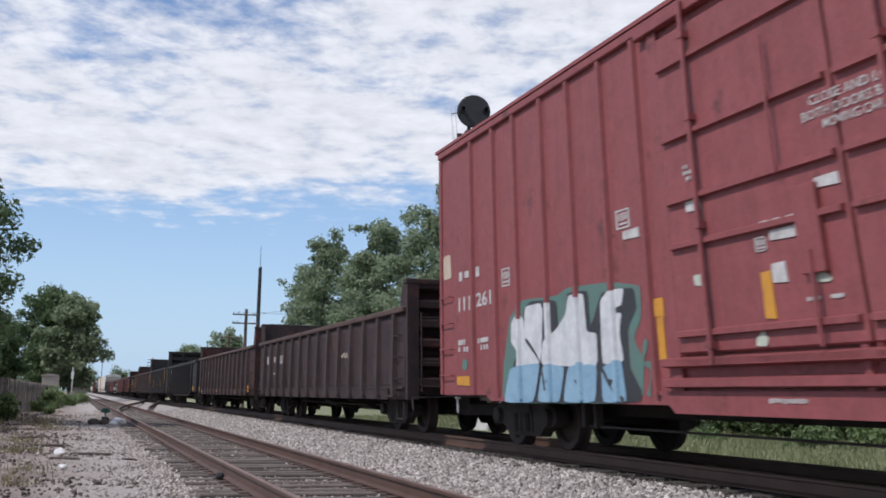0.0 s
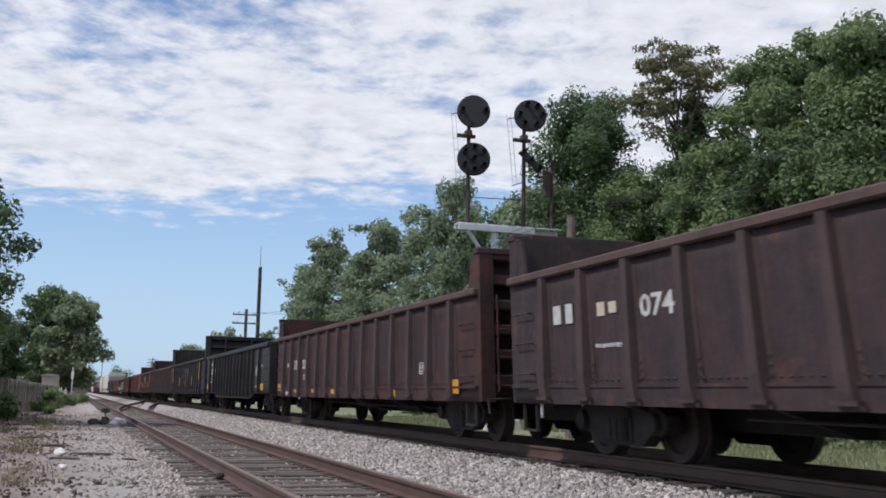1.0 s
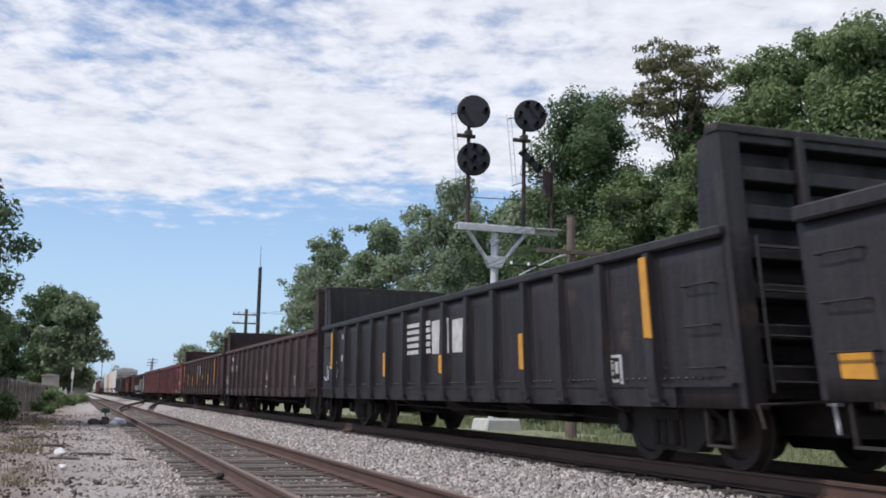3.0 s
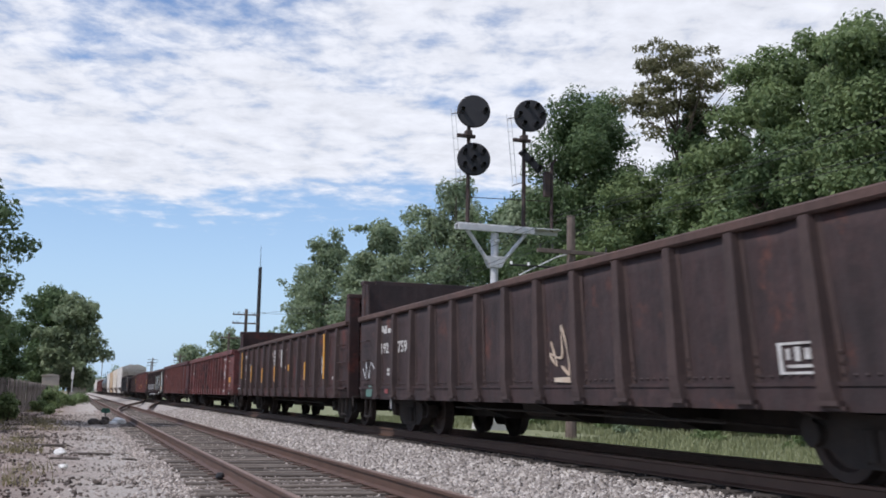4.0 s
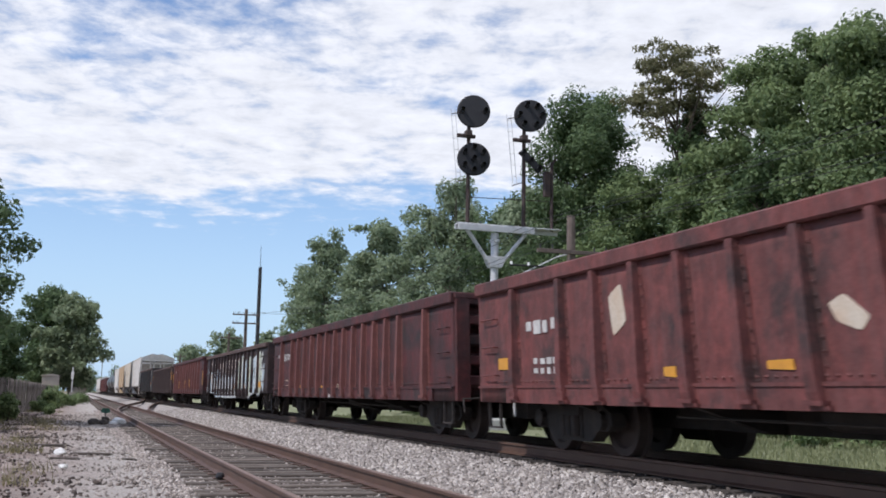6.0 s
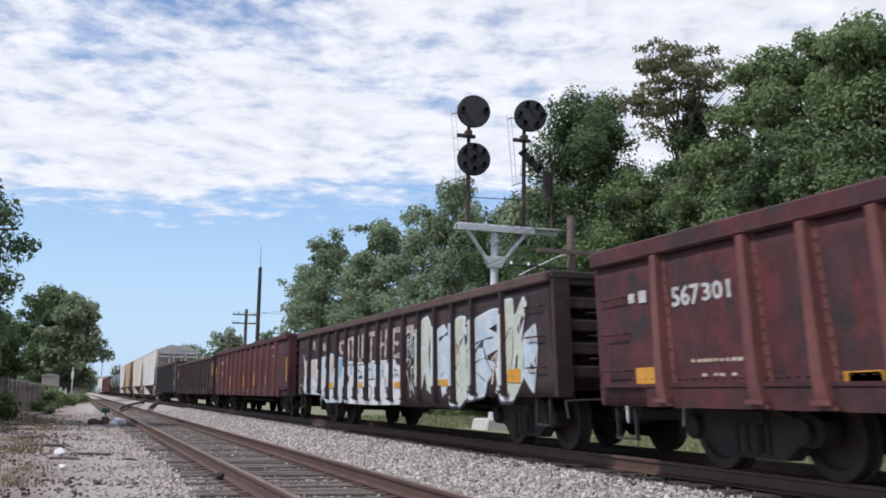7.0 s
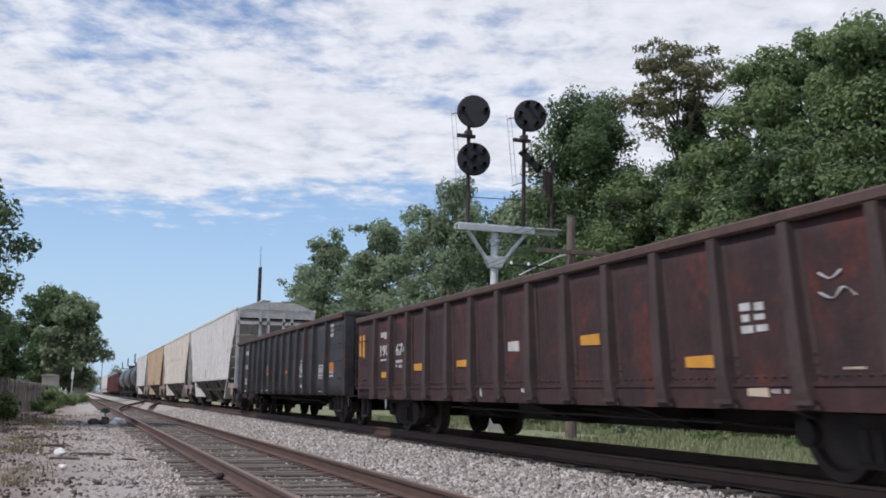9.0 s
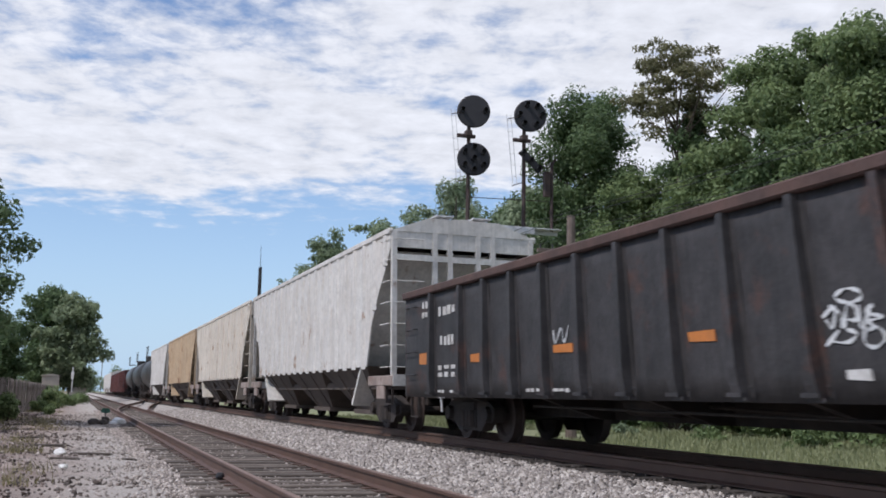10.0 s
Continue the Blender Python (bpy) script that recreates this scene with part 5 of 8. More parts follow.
patch(g6, -7.82, -7.97, 1.53, 1.60, SIDE - 0.106, M_LETTER, "stripe")
patch(g6, -8.92, -9.07, 1.46, 1.96, SIDE - 0.106, M_LETTER, "stripe")
bars(g6, -1.59, -1.99, 1.82, 2.03, SIDE - 0.004, 1, 2, M_LETTER)
lettering(g6, "192", -1.62, -2.21, 1.47, 1.68, SIDE - 0.004, M_LETTER)
lettering(g6, "260", -2.61, -3.23, 1.45, 1.69, SIDE - 0.004, M_LETTER)
bars(g6, -1.65, -2.23, 1.02, 1.21, SIDE - 0.004, 2, 3, M_LETTER)
shape(g6, [(-8.83, 2.00), (-8.93, 1.93), (-8.97, 1.52), (-8.88, 1.46)], SIDE - 0.006, M_LETTER, "graffiti")
patch(g6, -14.42, -14.57, 1.07, 2.14, SIDE - 0.106, M_YELLOW, "reflector")
patch(g6, -12.21, -12.36, 1.07, 1.52, SIDE - 0.106, M_YELLOW, "reflector")
stencil(g6, -13.86, -14.30, 1.21, 1.61, SIDE - 0.004)
bars(g6, -14.99, -15.39, 1.00, 1.12, SIDE - 0.004, 1, 3, M_LETTER)
bars(g6, 0.13, -0.40, 0.83, 0.89, SIDE - 0.004, 1, 7, M_LETTER)
patch(g6, -0.34, -0.61, 0.95, 0.99, SIDE - 0.040, M_BOX, "sticker")
for dy, dz, w, h in ((-6.92, 1.93, 0.10, 0.07), (-7.05, 1.86, 0.13, 0.09), (-7.12, 1.72, 0.06, 0.08), (-7.28, 1.95, 0.07, 0.05), (-7.18, 1.50, 0.08, 0.06), (-7.33, 1.56, 0.11, 0.08), (-7.92, 1.90, 0.09, 0.10), (-8.06, 1.98, 0.12, 0.04), (-8.12, 1.83, 0.07, 0.08), (-9.22, 1.97, 0.06, 0.05), (-9.12, 1.48, 0.05, 0.09)):
    shape(g6, [(dy, dz), (dy - w * 0.55, dz + h * 0.2), (dy - w, dz - h * 0.3), (dy - w * 0.8, dz - h), (dy - w * 0.3, dz - h * 0.7)], SIDE - 0.005, M_WORN, "peeling_paint")
# oxide red gondola
shape(g7, [(-14.11, 1.40), (-14.30, 1.23), (-14.12, 1.07), (-13.93, 1.25)], SIDE - 0.006, M_LETTER, "placard")
stencil(g7, -11.54, -12.06, 0.97, 1.25, SIDE - 0.004)
patch(g7, -13.59, -13.91, 0.75, 0.83, SIDE - 0.040, M_CONCRETE, "sticker")
bars(g7, -13.61, -13.91, 0.97, 1.05, SIDE - 0.004, 2, 6, M_LETTER)
bars(g7, -13.34, -14.12, 1.97, 2.06, SIDE - 0.004, 1, 6, M_LETTER)
bars(g7, -1.67, -2.72, 1.47, 1.71, SIDE - 0.004, 1, 4, M_LETTER)
bars(g7, -1.90, -2.69, 0.96, 1.21, SIDE - 0.004, 2, 4, M_LETTER)
patch(g7, -10.73, -11.17, 0.97, 1.08, SIDE - 0.006, M_YELLOW, "reflector")
patch(g7, -8.96, -9.35, 0.97, 1.05, SIDE - 0.006, M_YELLOW, "reflector")
patch(g7, -6.84, -7.20, 0.97, 1.05, SIDE - 0.006, M_YELLOW, "reflector")
patch(g7, -5.13, -5.36, 0.93, 1.03, SIDE - 0.006, M_YELLOW, "reflector")
patch(g7, -0.70, -1.19, 1.08, 1.24, SIDE - 0.006, M_YELLOW, "reflector")
shape(g7, [(-13.68, 1.78), (-13.84, 1.81), (-13.95, 1.70), (-14.12, 1.74), (-14.15, 1.61), (-13.94, 1.56), (-13.87, 1.66), (-13.73, 1.68)], SIDE - 0.005, M_LETTER, "emblem")
shape(g7, [(-13.37, 1.47), (-13.61, 1.54), (-13.71, 1.68), (-13.74, 1.48), (-13.83, 1.45), (-13.84, 1.31), (-13.68, 1.37), (-13.54, 1.40)], SIDE - 0.005, M_LETTER, "emblem")
shape(g7, [(-13.44, 1.29), (-13.67, 1.32), (-13.86, 1.27), (-13.79, 1.24), (-13.52, 1.25)], SIDE - 0.005, M_LETTER, "emblem")
shape(g7, [(-14.36, 1.17), (-14.43, 1.13), (-14.44, 1.06), (-14.36, 1.09)], SIDE - 0.005, M_LETTER, "emblem")
shape(g7, [(-7.72, 1.48), (-7.92, 1.55), (-8.18, 1.35), (-8.06, 1.24), (-7.80, 1.33)], SIDE - 0.005, M_SPRAYTAN, "emblem")
shape(g7, [(-4.04, 1.85), (-4.35, 1.98), (-4.43, 1.54), (-4.11, 1.38)], SIDE - 0.005, M_SPRAYTAN, "emblem")
patch(g7, -14.90, -15.40, 1.12, 1.31, SIDE - 0.006, M_YELLOW, "reflector")
bars(g7, -14.99, -15.36, 0.94, 1.03, SIDE - 0.004, 1, 5, M_LETTER)
bars(g7, -15.17, -15.49, 0.64, 0.73, SIDE - 0.040, 2, 5, M_LETTER)
bars(g7, -14.79, -15.17, 1.88, 1.97, SIDE - 0.004, 1, 3, M_SPRAYTAN)
# patchy red gondola
bars(g8, -0.69, -1.12, 1.63, 1.85, SIDE - 0.004, 1, 2, M_LETTER)
lettering(g8, "567", -1.59, -2.10, 1.62, 1.83, SIDE - 0.004, M_LETTER)
lettering(g8, "301", -2.14, -2.61, 1.64, 1.82, SIDE - 0.004, M_LETTER)
bars(g8, -1.85, -2.71, 1.04, 1.09, SIDE - 0.004, 1, 9, M_SPRAYTAN)
bars(g8, -1.92, -2.69, 0.91, 0.95, SIDE - 0.004, 1, 8, M_SPRAYTAN)
patch(g8, -0.77, -1.19, 0.85, 1.03, SIDE - 0.006, M_YELLOW, "reflector")
patch(g8, -3.99, -4.41, 0.85, 0.94, SIDE - 0.006, M_YELLOW, "reflector")
patch(g8, -6.51, -6.97, 0.83, 0.92, SIDE - 0.006, M_YELLOW, "reflector")
patch(g8, -4.03, -4.44, 0.82, 0.93, SIDE - 0.006, M_YELLOW, "reflector")
patch(g8, -7.50, -7.64, 0.64, 0.71, SIDE - 0.040, M_LETTER, "sticker")
scrawl(g8, [(-5.82, 0.79), (-5.90, 1.07), (-6.01, 0.93), (-6.20, 1.03), (-6.15, 0.79)], SIDE - 0.006, M_SPRAYTAN, 0.040)
scrawl(g8, [(-8.17, 0.79), (-8.26, 0.94), (-8.38, 0.79), (-8.50, 0.94)], SIDE - 0.006, M_SPRAYTAN, 0.040)
# graffiti gondola
patch(g9, -3.68, -4.17, 0.84, 0.98, SIDE - 0.022, M_YELLOW, "reflector")
patch(g9, -6.39, -6.76, 0.86, 0.96, SIDE - 0.022, M_YELLOW, "reflector")
patch(g9, -9.04, -9.44, 0.85, 0.95, SIDE - 0.022, M_YELLOW, "reflector")
patch(g9, -11.64, -12.06, 0.87, 0.97, SIDE - 0.022, M_YELLOW, "reflector")
patch(g9, -14.54, -14.98, 0.90, 1.08, SIDE - 0.022, M_YELLOW, "reflector")
# patchwork of pale and blue fields
shape(g9, [(-0.54, 1.76), (-0.77, 1.54), (-1.41, 1.57), (-2.46, 1.57), (-3.28, 1.62), (-3.87, 1.67), (-4.07, 1.58), (-4.87, 1.55), (-4.91, 1.16), (-4.93, 0.52), (-4.04, 0.51), (-3.31, 0.50), (-2.76, 0.68), (-0.66, 0.71), (-0.74, 1.27)], SIDE - 0.003, M_SPRAYPALE, "graffiti")
shape(g9, [(-0.71, 1.54), (-1.10, 1.56), (-1.17, 1.18), (-0.79, 1.18)], SIDE - 0.007, M_SPRAYTAN, "graffiti")
shape(g9, [(-0.76, 1.13), (-1.05, 1.15), (-1.12, 0.74), (-0.84, 0.73)], SIDE - 0.007, M_SPRAY, "graffiti")
shape(g9, [(-1.24, 1.50), (-1.57, 1.52), (-1.62, 0.74), (-1.29, 0.73)], SIDE - 0.007, M_SPRAYBLUE, "graffiti")
shape(g9, [(-1.65, 1.50), (-2.07, 1.53), (-2.13, 1.08), (-1.71, 1.07)], SIDE - 0.007, M_SPRAYTAN, "graffiti")
shape(g9, [(-1.66, 1.03), (-1.97, 1.06), (-2.03, 0.74), (-1.72, 0.73)], SIDE - 0.007, M_SPRAY, "graffiti")
shape(g9, [(-2.15, 1.55), (-2.36, 1.56), (-2.39, 0.81), (-2.19, 0.80)], SIDE - 0.007, M_SPRAY, "graffiti")
shape(g9, [(-2.40, 1.47), (-2.72, 1.49), (-2.75, 0.83), (-2.44, 0.82)], SIDE - 0.007, M_SPRAYBLUE, "graffiti")
shape(g9, [(-2.81, 1.52), (-3.16, 1.54), (-3.21, 1.22), (-2.87, 1.22)], SIDE - 0.007, M_SPRAYPALE, "graffiti")
shape(g9, [(-2.79, 1.12), (-3.20, 1.15), (-3.24, 0.70), (-2.83, 0.68)], SIDE - 0.007, M_SPRAY, "graffiti")
shape(g9, [(-3.29, 1.39), (-3.68, 1.41), (-3.68, 0.61), (-3.30, 0.59)], SIDE - 0.007, M_SPRAYBLUE, "graffiti")
shape(g9, [(-3.76, 1.59), (-4.03, 1.61), (-4.05, 1.12), (-3.78, 1.11)], SIDE - 0.007, M_SPRAYTAN, "graffiti")
shape(g9, [(-4.11, 1.56), (-4.44, 1.58), (-4.46, 1.11), (-4.13, 1.11)], SIDE - 0.007, M_SPRAYGREY, "graffiti")
shape(g9, [(-3.76, 0.80), (-4.46, 0.87), (-4.48, 0.56), (-3.80, 0.52)], SIDE - 0.007, M_SPRAY, "graffiti")
shape(g9, [(-4.57, 1.48), (-4.89, 1.50), (-4.90, 1.10), (-4.59, 1.10)], SIDE - 0.007, M_SPRAYBLUE, "graffiti")
shape(g9, [(-4.42, 1.06), (-4.90, 1.11), (-4.90, 0.60), (-4.43, 0.57)], SIDE - 0.007, M_SPRAYPALE, "graffiti")
scrawl(g9, [(-0.27, 0.71), (-0.15, 0.85), (-0.37, 0.95), (-0.67, 0.88), (-0.60, 0.73)], SIDE - 0.012, M_SPRAY, 0.022)
scrawl(g9, [(-1.65, 0.80), (-1.86, 0.89), (-2.04, 0.76)], SIDE - 0.012, M_SPRAYBLACK, 0.022)
scrawl(g9, [(-2.84, 0.80), (-3.02, 0.77), (-3.16, 0.83)], SIDE - 0.012, M_SPRAYBLACK, 0.022)
scrawl(g9, [(-4.18, 0.56), (-4.34, 0.66), (-4.62, 0.64)], SIDE - 0.012, M_SPRAYBLACK, 0.022)
scrawl(g9, [(-3.89, 1.19), (-4.11, 1.38), (-4.29, 1.18)], SIDE - 0.012, M_SPRAYBLACK, 0.022)
scrawl(g9, [(-0.84, 1.65), (-1.00, 1.41), (-0.82, 1.18)], SIDE - 0.012, M_SPRAYBLACK, 0.022)
# broad white piece with black strokes
shape(g9, [(-5.15, 1.42), (-5.88, 1.43), (-6.42, 1.39), (-7.05, 1.36), (-7.61, 1.40), (-7.96, 1.38), (-8.51, 1.38), (-9.02, 1.38), (-9.14, 1.25), (-9.33, 1.27), (-9.37, 1.07), (-9.40, 0.80), (-9.38, 0.53), (-8.25, 0.51), (-6.98, 0.50), (-5.08, 0.51), (-5.01, 0.78), (-5.50, 0.98), (-5.55, 1.10), (-5.22, 1.16)], SIDE - 0.003, M_SPRAY, "graffiti")
shape(g9, [(-5.25, 1.40), (-5.81, 1.39), (-5.84, 1.14), (-5.37, 1.15)], SIDE - 0.007, M_SPRAYPALE, "graffiti")
shape(g9, [(-5.94, 1.38), (-6.36, 1.38), (-6.38, 1.06), (-5.99, 1.05)], SIDE - 0.007, M_SPRAYPALE, "graffiti")
shape(g9, [(-6.78, 1.35), (-7.05, 1.35), (-7.14, 1.06), (-6.90, 1.05)], SIDE - 0.007, M_SPRAYPALE, "graffiti")
shape(g9, [(-7.13, 1.36), (-7.58, 1.36), (-7.65, 1.03), (-7.19, 1.03)], SIDE - 0.007, M_SPRAYPALE, "graffiti")
shape(g9, [(-7.86, 1.32), (-8.24, 1.33), (-8.28, 1.08), (-7.91, 1.04)], SIDE - 0.007, M_SPRAYPALE, "graffiti")
shape(g9, [(-8.35, 1.35), (-8.72, 1.35), (-8.78, 0.93), (-8.48, 0.89)], SIDE - 0.007, M_SPRAYPALE, "graffiti")
shape(g9, [(-8.82, 1.26), (-9.07, 1.27), (-9.25, 1.05), (-8.87, 1.02)], SIDE - 0.007, M_SPRAYPALE, "graffiti")
shape(g9, [(-6.35, 1.09), (-6.64, 1.11), (-6.68, 1.04), (-6.37, 1.03)], SIDE - 0.009, M_BROWN, "graffiti")
scrawl(g9, [(-5.34, 1.32), (-5.73, 1.35), (-5.75, 1.14), (-6.02, 1.20)], SIDE - 0.012, M_SPRAYBLACK, 0.026)
scrawl(g9, [(-6.38, 1.32), (-6.70, 1.34), (-6.94, 1.29)], SIDE - 0.012, M_SPRAYBLACK, 0.026)
scrawl(g9, [(-6.15, 1.09), (-6.25, 1.22), (-6.54, 1.17), (-6.61, 1.08)], SIDE - 0.012, M_SPRAYBLACK, 0.026)
scrawl(g9, [(-6.91, 1.10), (-7.05, 1.17), (-7.28, 1.23), (-7.37, 1.19)], SIDE - 0.012, M_SPRAYBLACK, 0.026)
scrawl(g9, [(-7.17, 1.35), (-7.36, 1.33), (-7.45, 1.10), (-7.57, 1.02)], SIDE - 0.012, M_SPRAYBLACK, 0.026)
scrawl(g9, [(-7.05, 0.78), (-7.10, 0.89), (-7.29, 0.87), (-7.42, 0.80), (-7.36, 0.65), (-7.18, 0.58)], SIDE - 0.012, M_SPRAYBLACK, 0.026)
scrawl(g9, [(-5.91, 0.95), (-5.97, 0.80), (-5.77, 0.62)], SIDE - 0.012, M_SPRAYBLACK, 0.026)
scrawl(g9, [(-6.72, 0.73), (-6.88, 0.70), (-6.92, 0.51)], SIDE - 0.012, M_SPRAYBLACK, 0.026)
scrawl(g9, [(-6.16, 0.52), (-6.26, 0.70), (-6.43, 0.80)], SIDE - 0.012, M_SPRAYBLACK, 0.026)
scrawl(g9, [(-6.86, 1.04), (-7.00, 1.01), (-7.56, 1.02)], SIDE - 0.012, M_SPRAYBLACK, 0.026)
scrawl(g9, [(-7.83, 1.29), (-8.17, 1.31), (-8.29, 1.08), (-8.49, 0.98)], SIDE - 0.012, M_SPRAYBLACK, 0.026)
scrawl(g9, [(-7.80, 1.08), (-7.98, 1.15), (-8.15, 1.17), (-8.18, 1.02)], SIDE - 0.012, M_SPRAYBLACK, 0.026)
scrawl(g9, [(-8.52, 1.28), (-8.79, 1.29), (-8.84, 1.06), (-9.22, 1.09), (-9.31, 1.01)], SIDE - 0.012, M_SPRAYBLACK, 0.026)
scrawl(g9, [(-8.75, 1.28), (-8.92, 1.10)], SIDE - 0.012, M_SPRAYBLACK, 0.026)
scrawl(g9, [(-8.44, 0.76), (-8.65, 0.79), (-8.75, 0.71)], SIDE - 0.012, M_SPRAYBLACK, 0.026)
scrawl(g9, [(-8.38, 1.02), (-8.45, 0.73)], SIDE - 0.012, M_SPRAYBLACK, 0.026)
scrawl(g9, [(-9.00, 1.19), (-9.25, 1.14)], SIDE - 0.012, M_SPRAYBLACK, 0.026)
scrawl(g9, [(-7.65, 0.74), (-7.87, 0.80), (-7.93, 0.54)], SIDE - 0.012, M_SPRAYBLACK, 0.026)
# worn pale blocks above it
shape(g9, [(-5.36, 1.93), (-5.53, 1.93), (-5.52, 1.43), (-5.35, 1.43)], SIDE - 0.004, M_WORN, "stripe")
shape(g9, [(-5.73, 1.96), (-5.88, 1.97), (-5.87, 1.45), (-5.72, 1.45)], SIDE - 0.004, M_WORN, "stripe")
shape(g9, [(-5.53, 1.95), (-5.73, 1.96), (-5.77, 1.88), (-5.57, 1.88)], SIDE - 0.004, M_WORN, "stripe")
shape(g9, [(-6.24, 1.96), (-6.36, 1.96), (-6.34, 1.47), (-6.22, 1.47)], SIDE - 0.004, M_WORN, "stripe")
shape(g9, [(-6.58, 1.96), (-6.71, 1.97), (-6.69, 1.46), (-6.56, 1.46)], SIDE - 0.004, M_WORN, "stripe")
shape(g9, [(-6.32, 1.45), (-6.52, 1.46), (-6.55, 1.41), (-6.36, 1.41)], SIDE - 0.004, M_WORN, "stripe")
shape(g9, [(-7.29, 1.92), (-7.42, 1.92), (-7.38, 1.39), (-7.25, 1.39)], SIDE - 0.004, M_WORN, "stripe")
shape(g9, [(-7.14, 1.98), (-7.58, 1.99), (-7.60, 1.88), (-7.17, 1.90)], SIDE - 0.004, M_WORN, "stripe")
shape(g9, [(-8.03, 1.96), (-8.14, 1.97), (-8.08, 1.40), (-7.98, 1.40)], SIDE - 0.004, M_WORN, "stripe")
shape(g9, [(-8.37, 1.97), (-8.49, 1.98), (-8.43, 1.41), (-8.31, 1.41)], SIDE - 0.004, M_WORN, "stripe")
shape(g9, [(-8.11, 1.71), (-8.33, 1.73), (-8.35, 1.65), (-8.13, 1.66)], SIDE - 0.004, M_WORN, "stripe")
shape(g9, [(-8.91, 1.96), (-9.03, 1.96), (-8.96, 1.41), (-8.84, 1.41)], SIDE - 0.004, M_WORN, "stripe")
shape(g9, [(-9.04, 1.97), (-9.36, 1.98), (-9.36, 1.86), (-9.05, 1.88)], SIDE - 0.004, M_WORN, "stripe")
shape(g9, [(-8.99, 1.71), (-9.27, 1.72), (-9.28, 1.63), (-9.01, 1.64)], SIDE - 0.004, M_WORN, "stripe")
shape(g9, [(-8.97, 1.46), (-9.34, 1.50), (-9.35, 1.39), (-8.98, 1.39)], SIDE - 0.004, M_WORN, "stripe")
shape(g9, [(-4.65, 1.91), (-4.96, 1.92), (-5.01, 1.83), (-4.70, 1.84)], SIDE - 0.004, M_WORN, "stripe")
shape(g9, [(-4.55, 1.88), (-4.70, 1.88), (-4.74, 1.66), (-4.59, 1.66)], SIDE - 0.004, M_WORN, "stripe")
shape(g9, [(-4.64, 1.68), (-4.92, 1.69), (-4.97, 1.60), (-4.69, 1.60)], SIDE - 0.004, M_WORN, "stripe")
shape(g9, [(-1.67, 2.02), (-1.94, 2.03), (-2.01, 1.80), (-1.75, 1.81)], SIDE - 0.004, M_WORN, "stripe")
shape(g9, [(-2.84, 1.93), (-3.17, 1.94), (-3.22, 1.74), (-2.90, 1.74)], SIDE - 0.004, M_WORN, "stripe")
shape(g9, [(-9.77, 1.96), (-10.07, 1.97), (-10.06, 1.84), (-9.77, 1.85)], SIDE - 0.004, M_WORN, "stripe")
shape(g9, [(-10.08, 1.96), (-10.21, 1.97), (-10.19, 1.76), (-10.06, 1.76)], SIDE - 0.004, M_WORN, "stripe")
# wild scrawl beside the green letters
scrawl(g9, [(-9.71, 1.80), (-9.97, 1.85), (-10.10, 1.71), (-10.27, 1.79), (-10.24, 1.60), (-10.14, 1.36)], SIDE - 0.008, M_SPRAY, 0.034)
scrawl(g9, [(-9.74, 1.74), (-9.72, 1.44), (-9.82, 1.33)], SIDE - 0.008, M_SPRAY, 0.034)
scrawl(g9, [(-9.87, 1.78), (-9.83, 1.48), (-9.86, 1.35)], SIDE - 0.008, M_SPRAY, 0.034)
scrawl(g9, [(-10.03, 1.76), (-9.97, 1.41)], SIDE - 0.008, M_SPRAY, 0.034)
scrawl(g9, [(-10.13, 1.70), (-10.08, 1.36)], SIDE - 0.008, M_SPRAY, 0.034)
scrawl(g9, [(-9.80, 1.71), (-10.08, 1.65), (-9.79, 1.58), (-10.09, 1.51)], SIDE - 0.008, M_SPRAY, 0.034)
scrawl(g9, [(-9.43, 1.63), (-9.67, 1.59)], SIDE - 0.008, M_SPRAY, 0.034)
scrawl(g9, [(-9.65, 1.70), (-9.63, 1.49)], SIDE - 0.008, M_SPRAY, 0.034)
scrawl(g9, [(-9.68, 1.44), (-9.73, 1.28), (-9.86, 1.35), (-10.01, 1.32), (-9.91, 1.22)], SIDE - 0.008, M_SPRAY, 0.034)
scrawl(g9, [(-9.74, 1.18), (-9.90, 0.99), (-9.98, 0.83), (-10.02, 0.67)], SIDE - 0.008, M_SPRAY, 0.034)
scrawl(g9, [(-10.05, 0.82), (-10.07, 1.03), (-10.07, 1.22)], SIDE - 0.008, M_SPRAY, 0.034)
scrawl(g9, [(-10.07, 0.79), (-10.17, 0.93), (-10.32, 1.02)], SIDE - 0.008, M_SPRAY, 0.034)
scrawl(g9, [(-10.06, 1.21), (-10.21, 1.20), (-10.20, 1.09)], SIDE - 0.008, M_SPRAY, 0.034)
scrawl(g9, [(-10.16, 0.86), (-10.22, 0.73)], SIDE - 0.008, M_SPRAY, 0.034)
shape(g9, [(-10.64, 2.06), (-11.03, 2.11), (-11.23, 1.93), (-11.08, 1.39), (-11.23, 0.69), (-10.98, 0.77), (-10.87, 1.08), (-10.57, 0.69), (-10.25, 0.77), (-10.59, 1.41)], SIDE - 0.004, M_SPRAYBLACK, "graffiti")
shape(g9, [(-10.67, 2.02), (-11.02, 2.07), (-11.21, 1.90), (-11.05, 1.38), (-11.20, 0.72), (-10.97, 0.79), (-10.87, 1.09), (-10.60, 0.72), (-10.30, 0.79), (-10.63, 1.40)], SIDE - 0.007, M_SPRAY, "graffiti")
shape(g9, [(-10.71, 1.97), (-11.01, 2.02), (-11.18, 1.86), (-11.04, 1.38), (-11.17, 0.75), (-10.96, 0.82), (-10.87, 1.10), (-10.64, 0.75), (-10.37, 0.82), (-10.66, 1.39)], SIDE - 0.011, M_SPRAYGREEN, "graffiti")
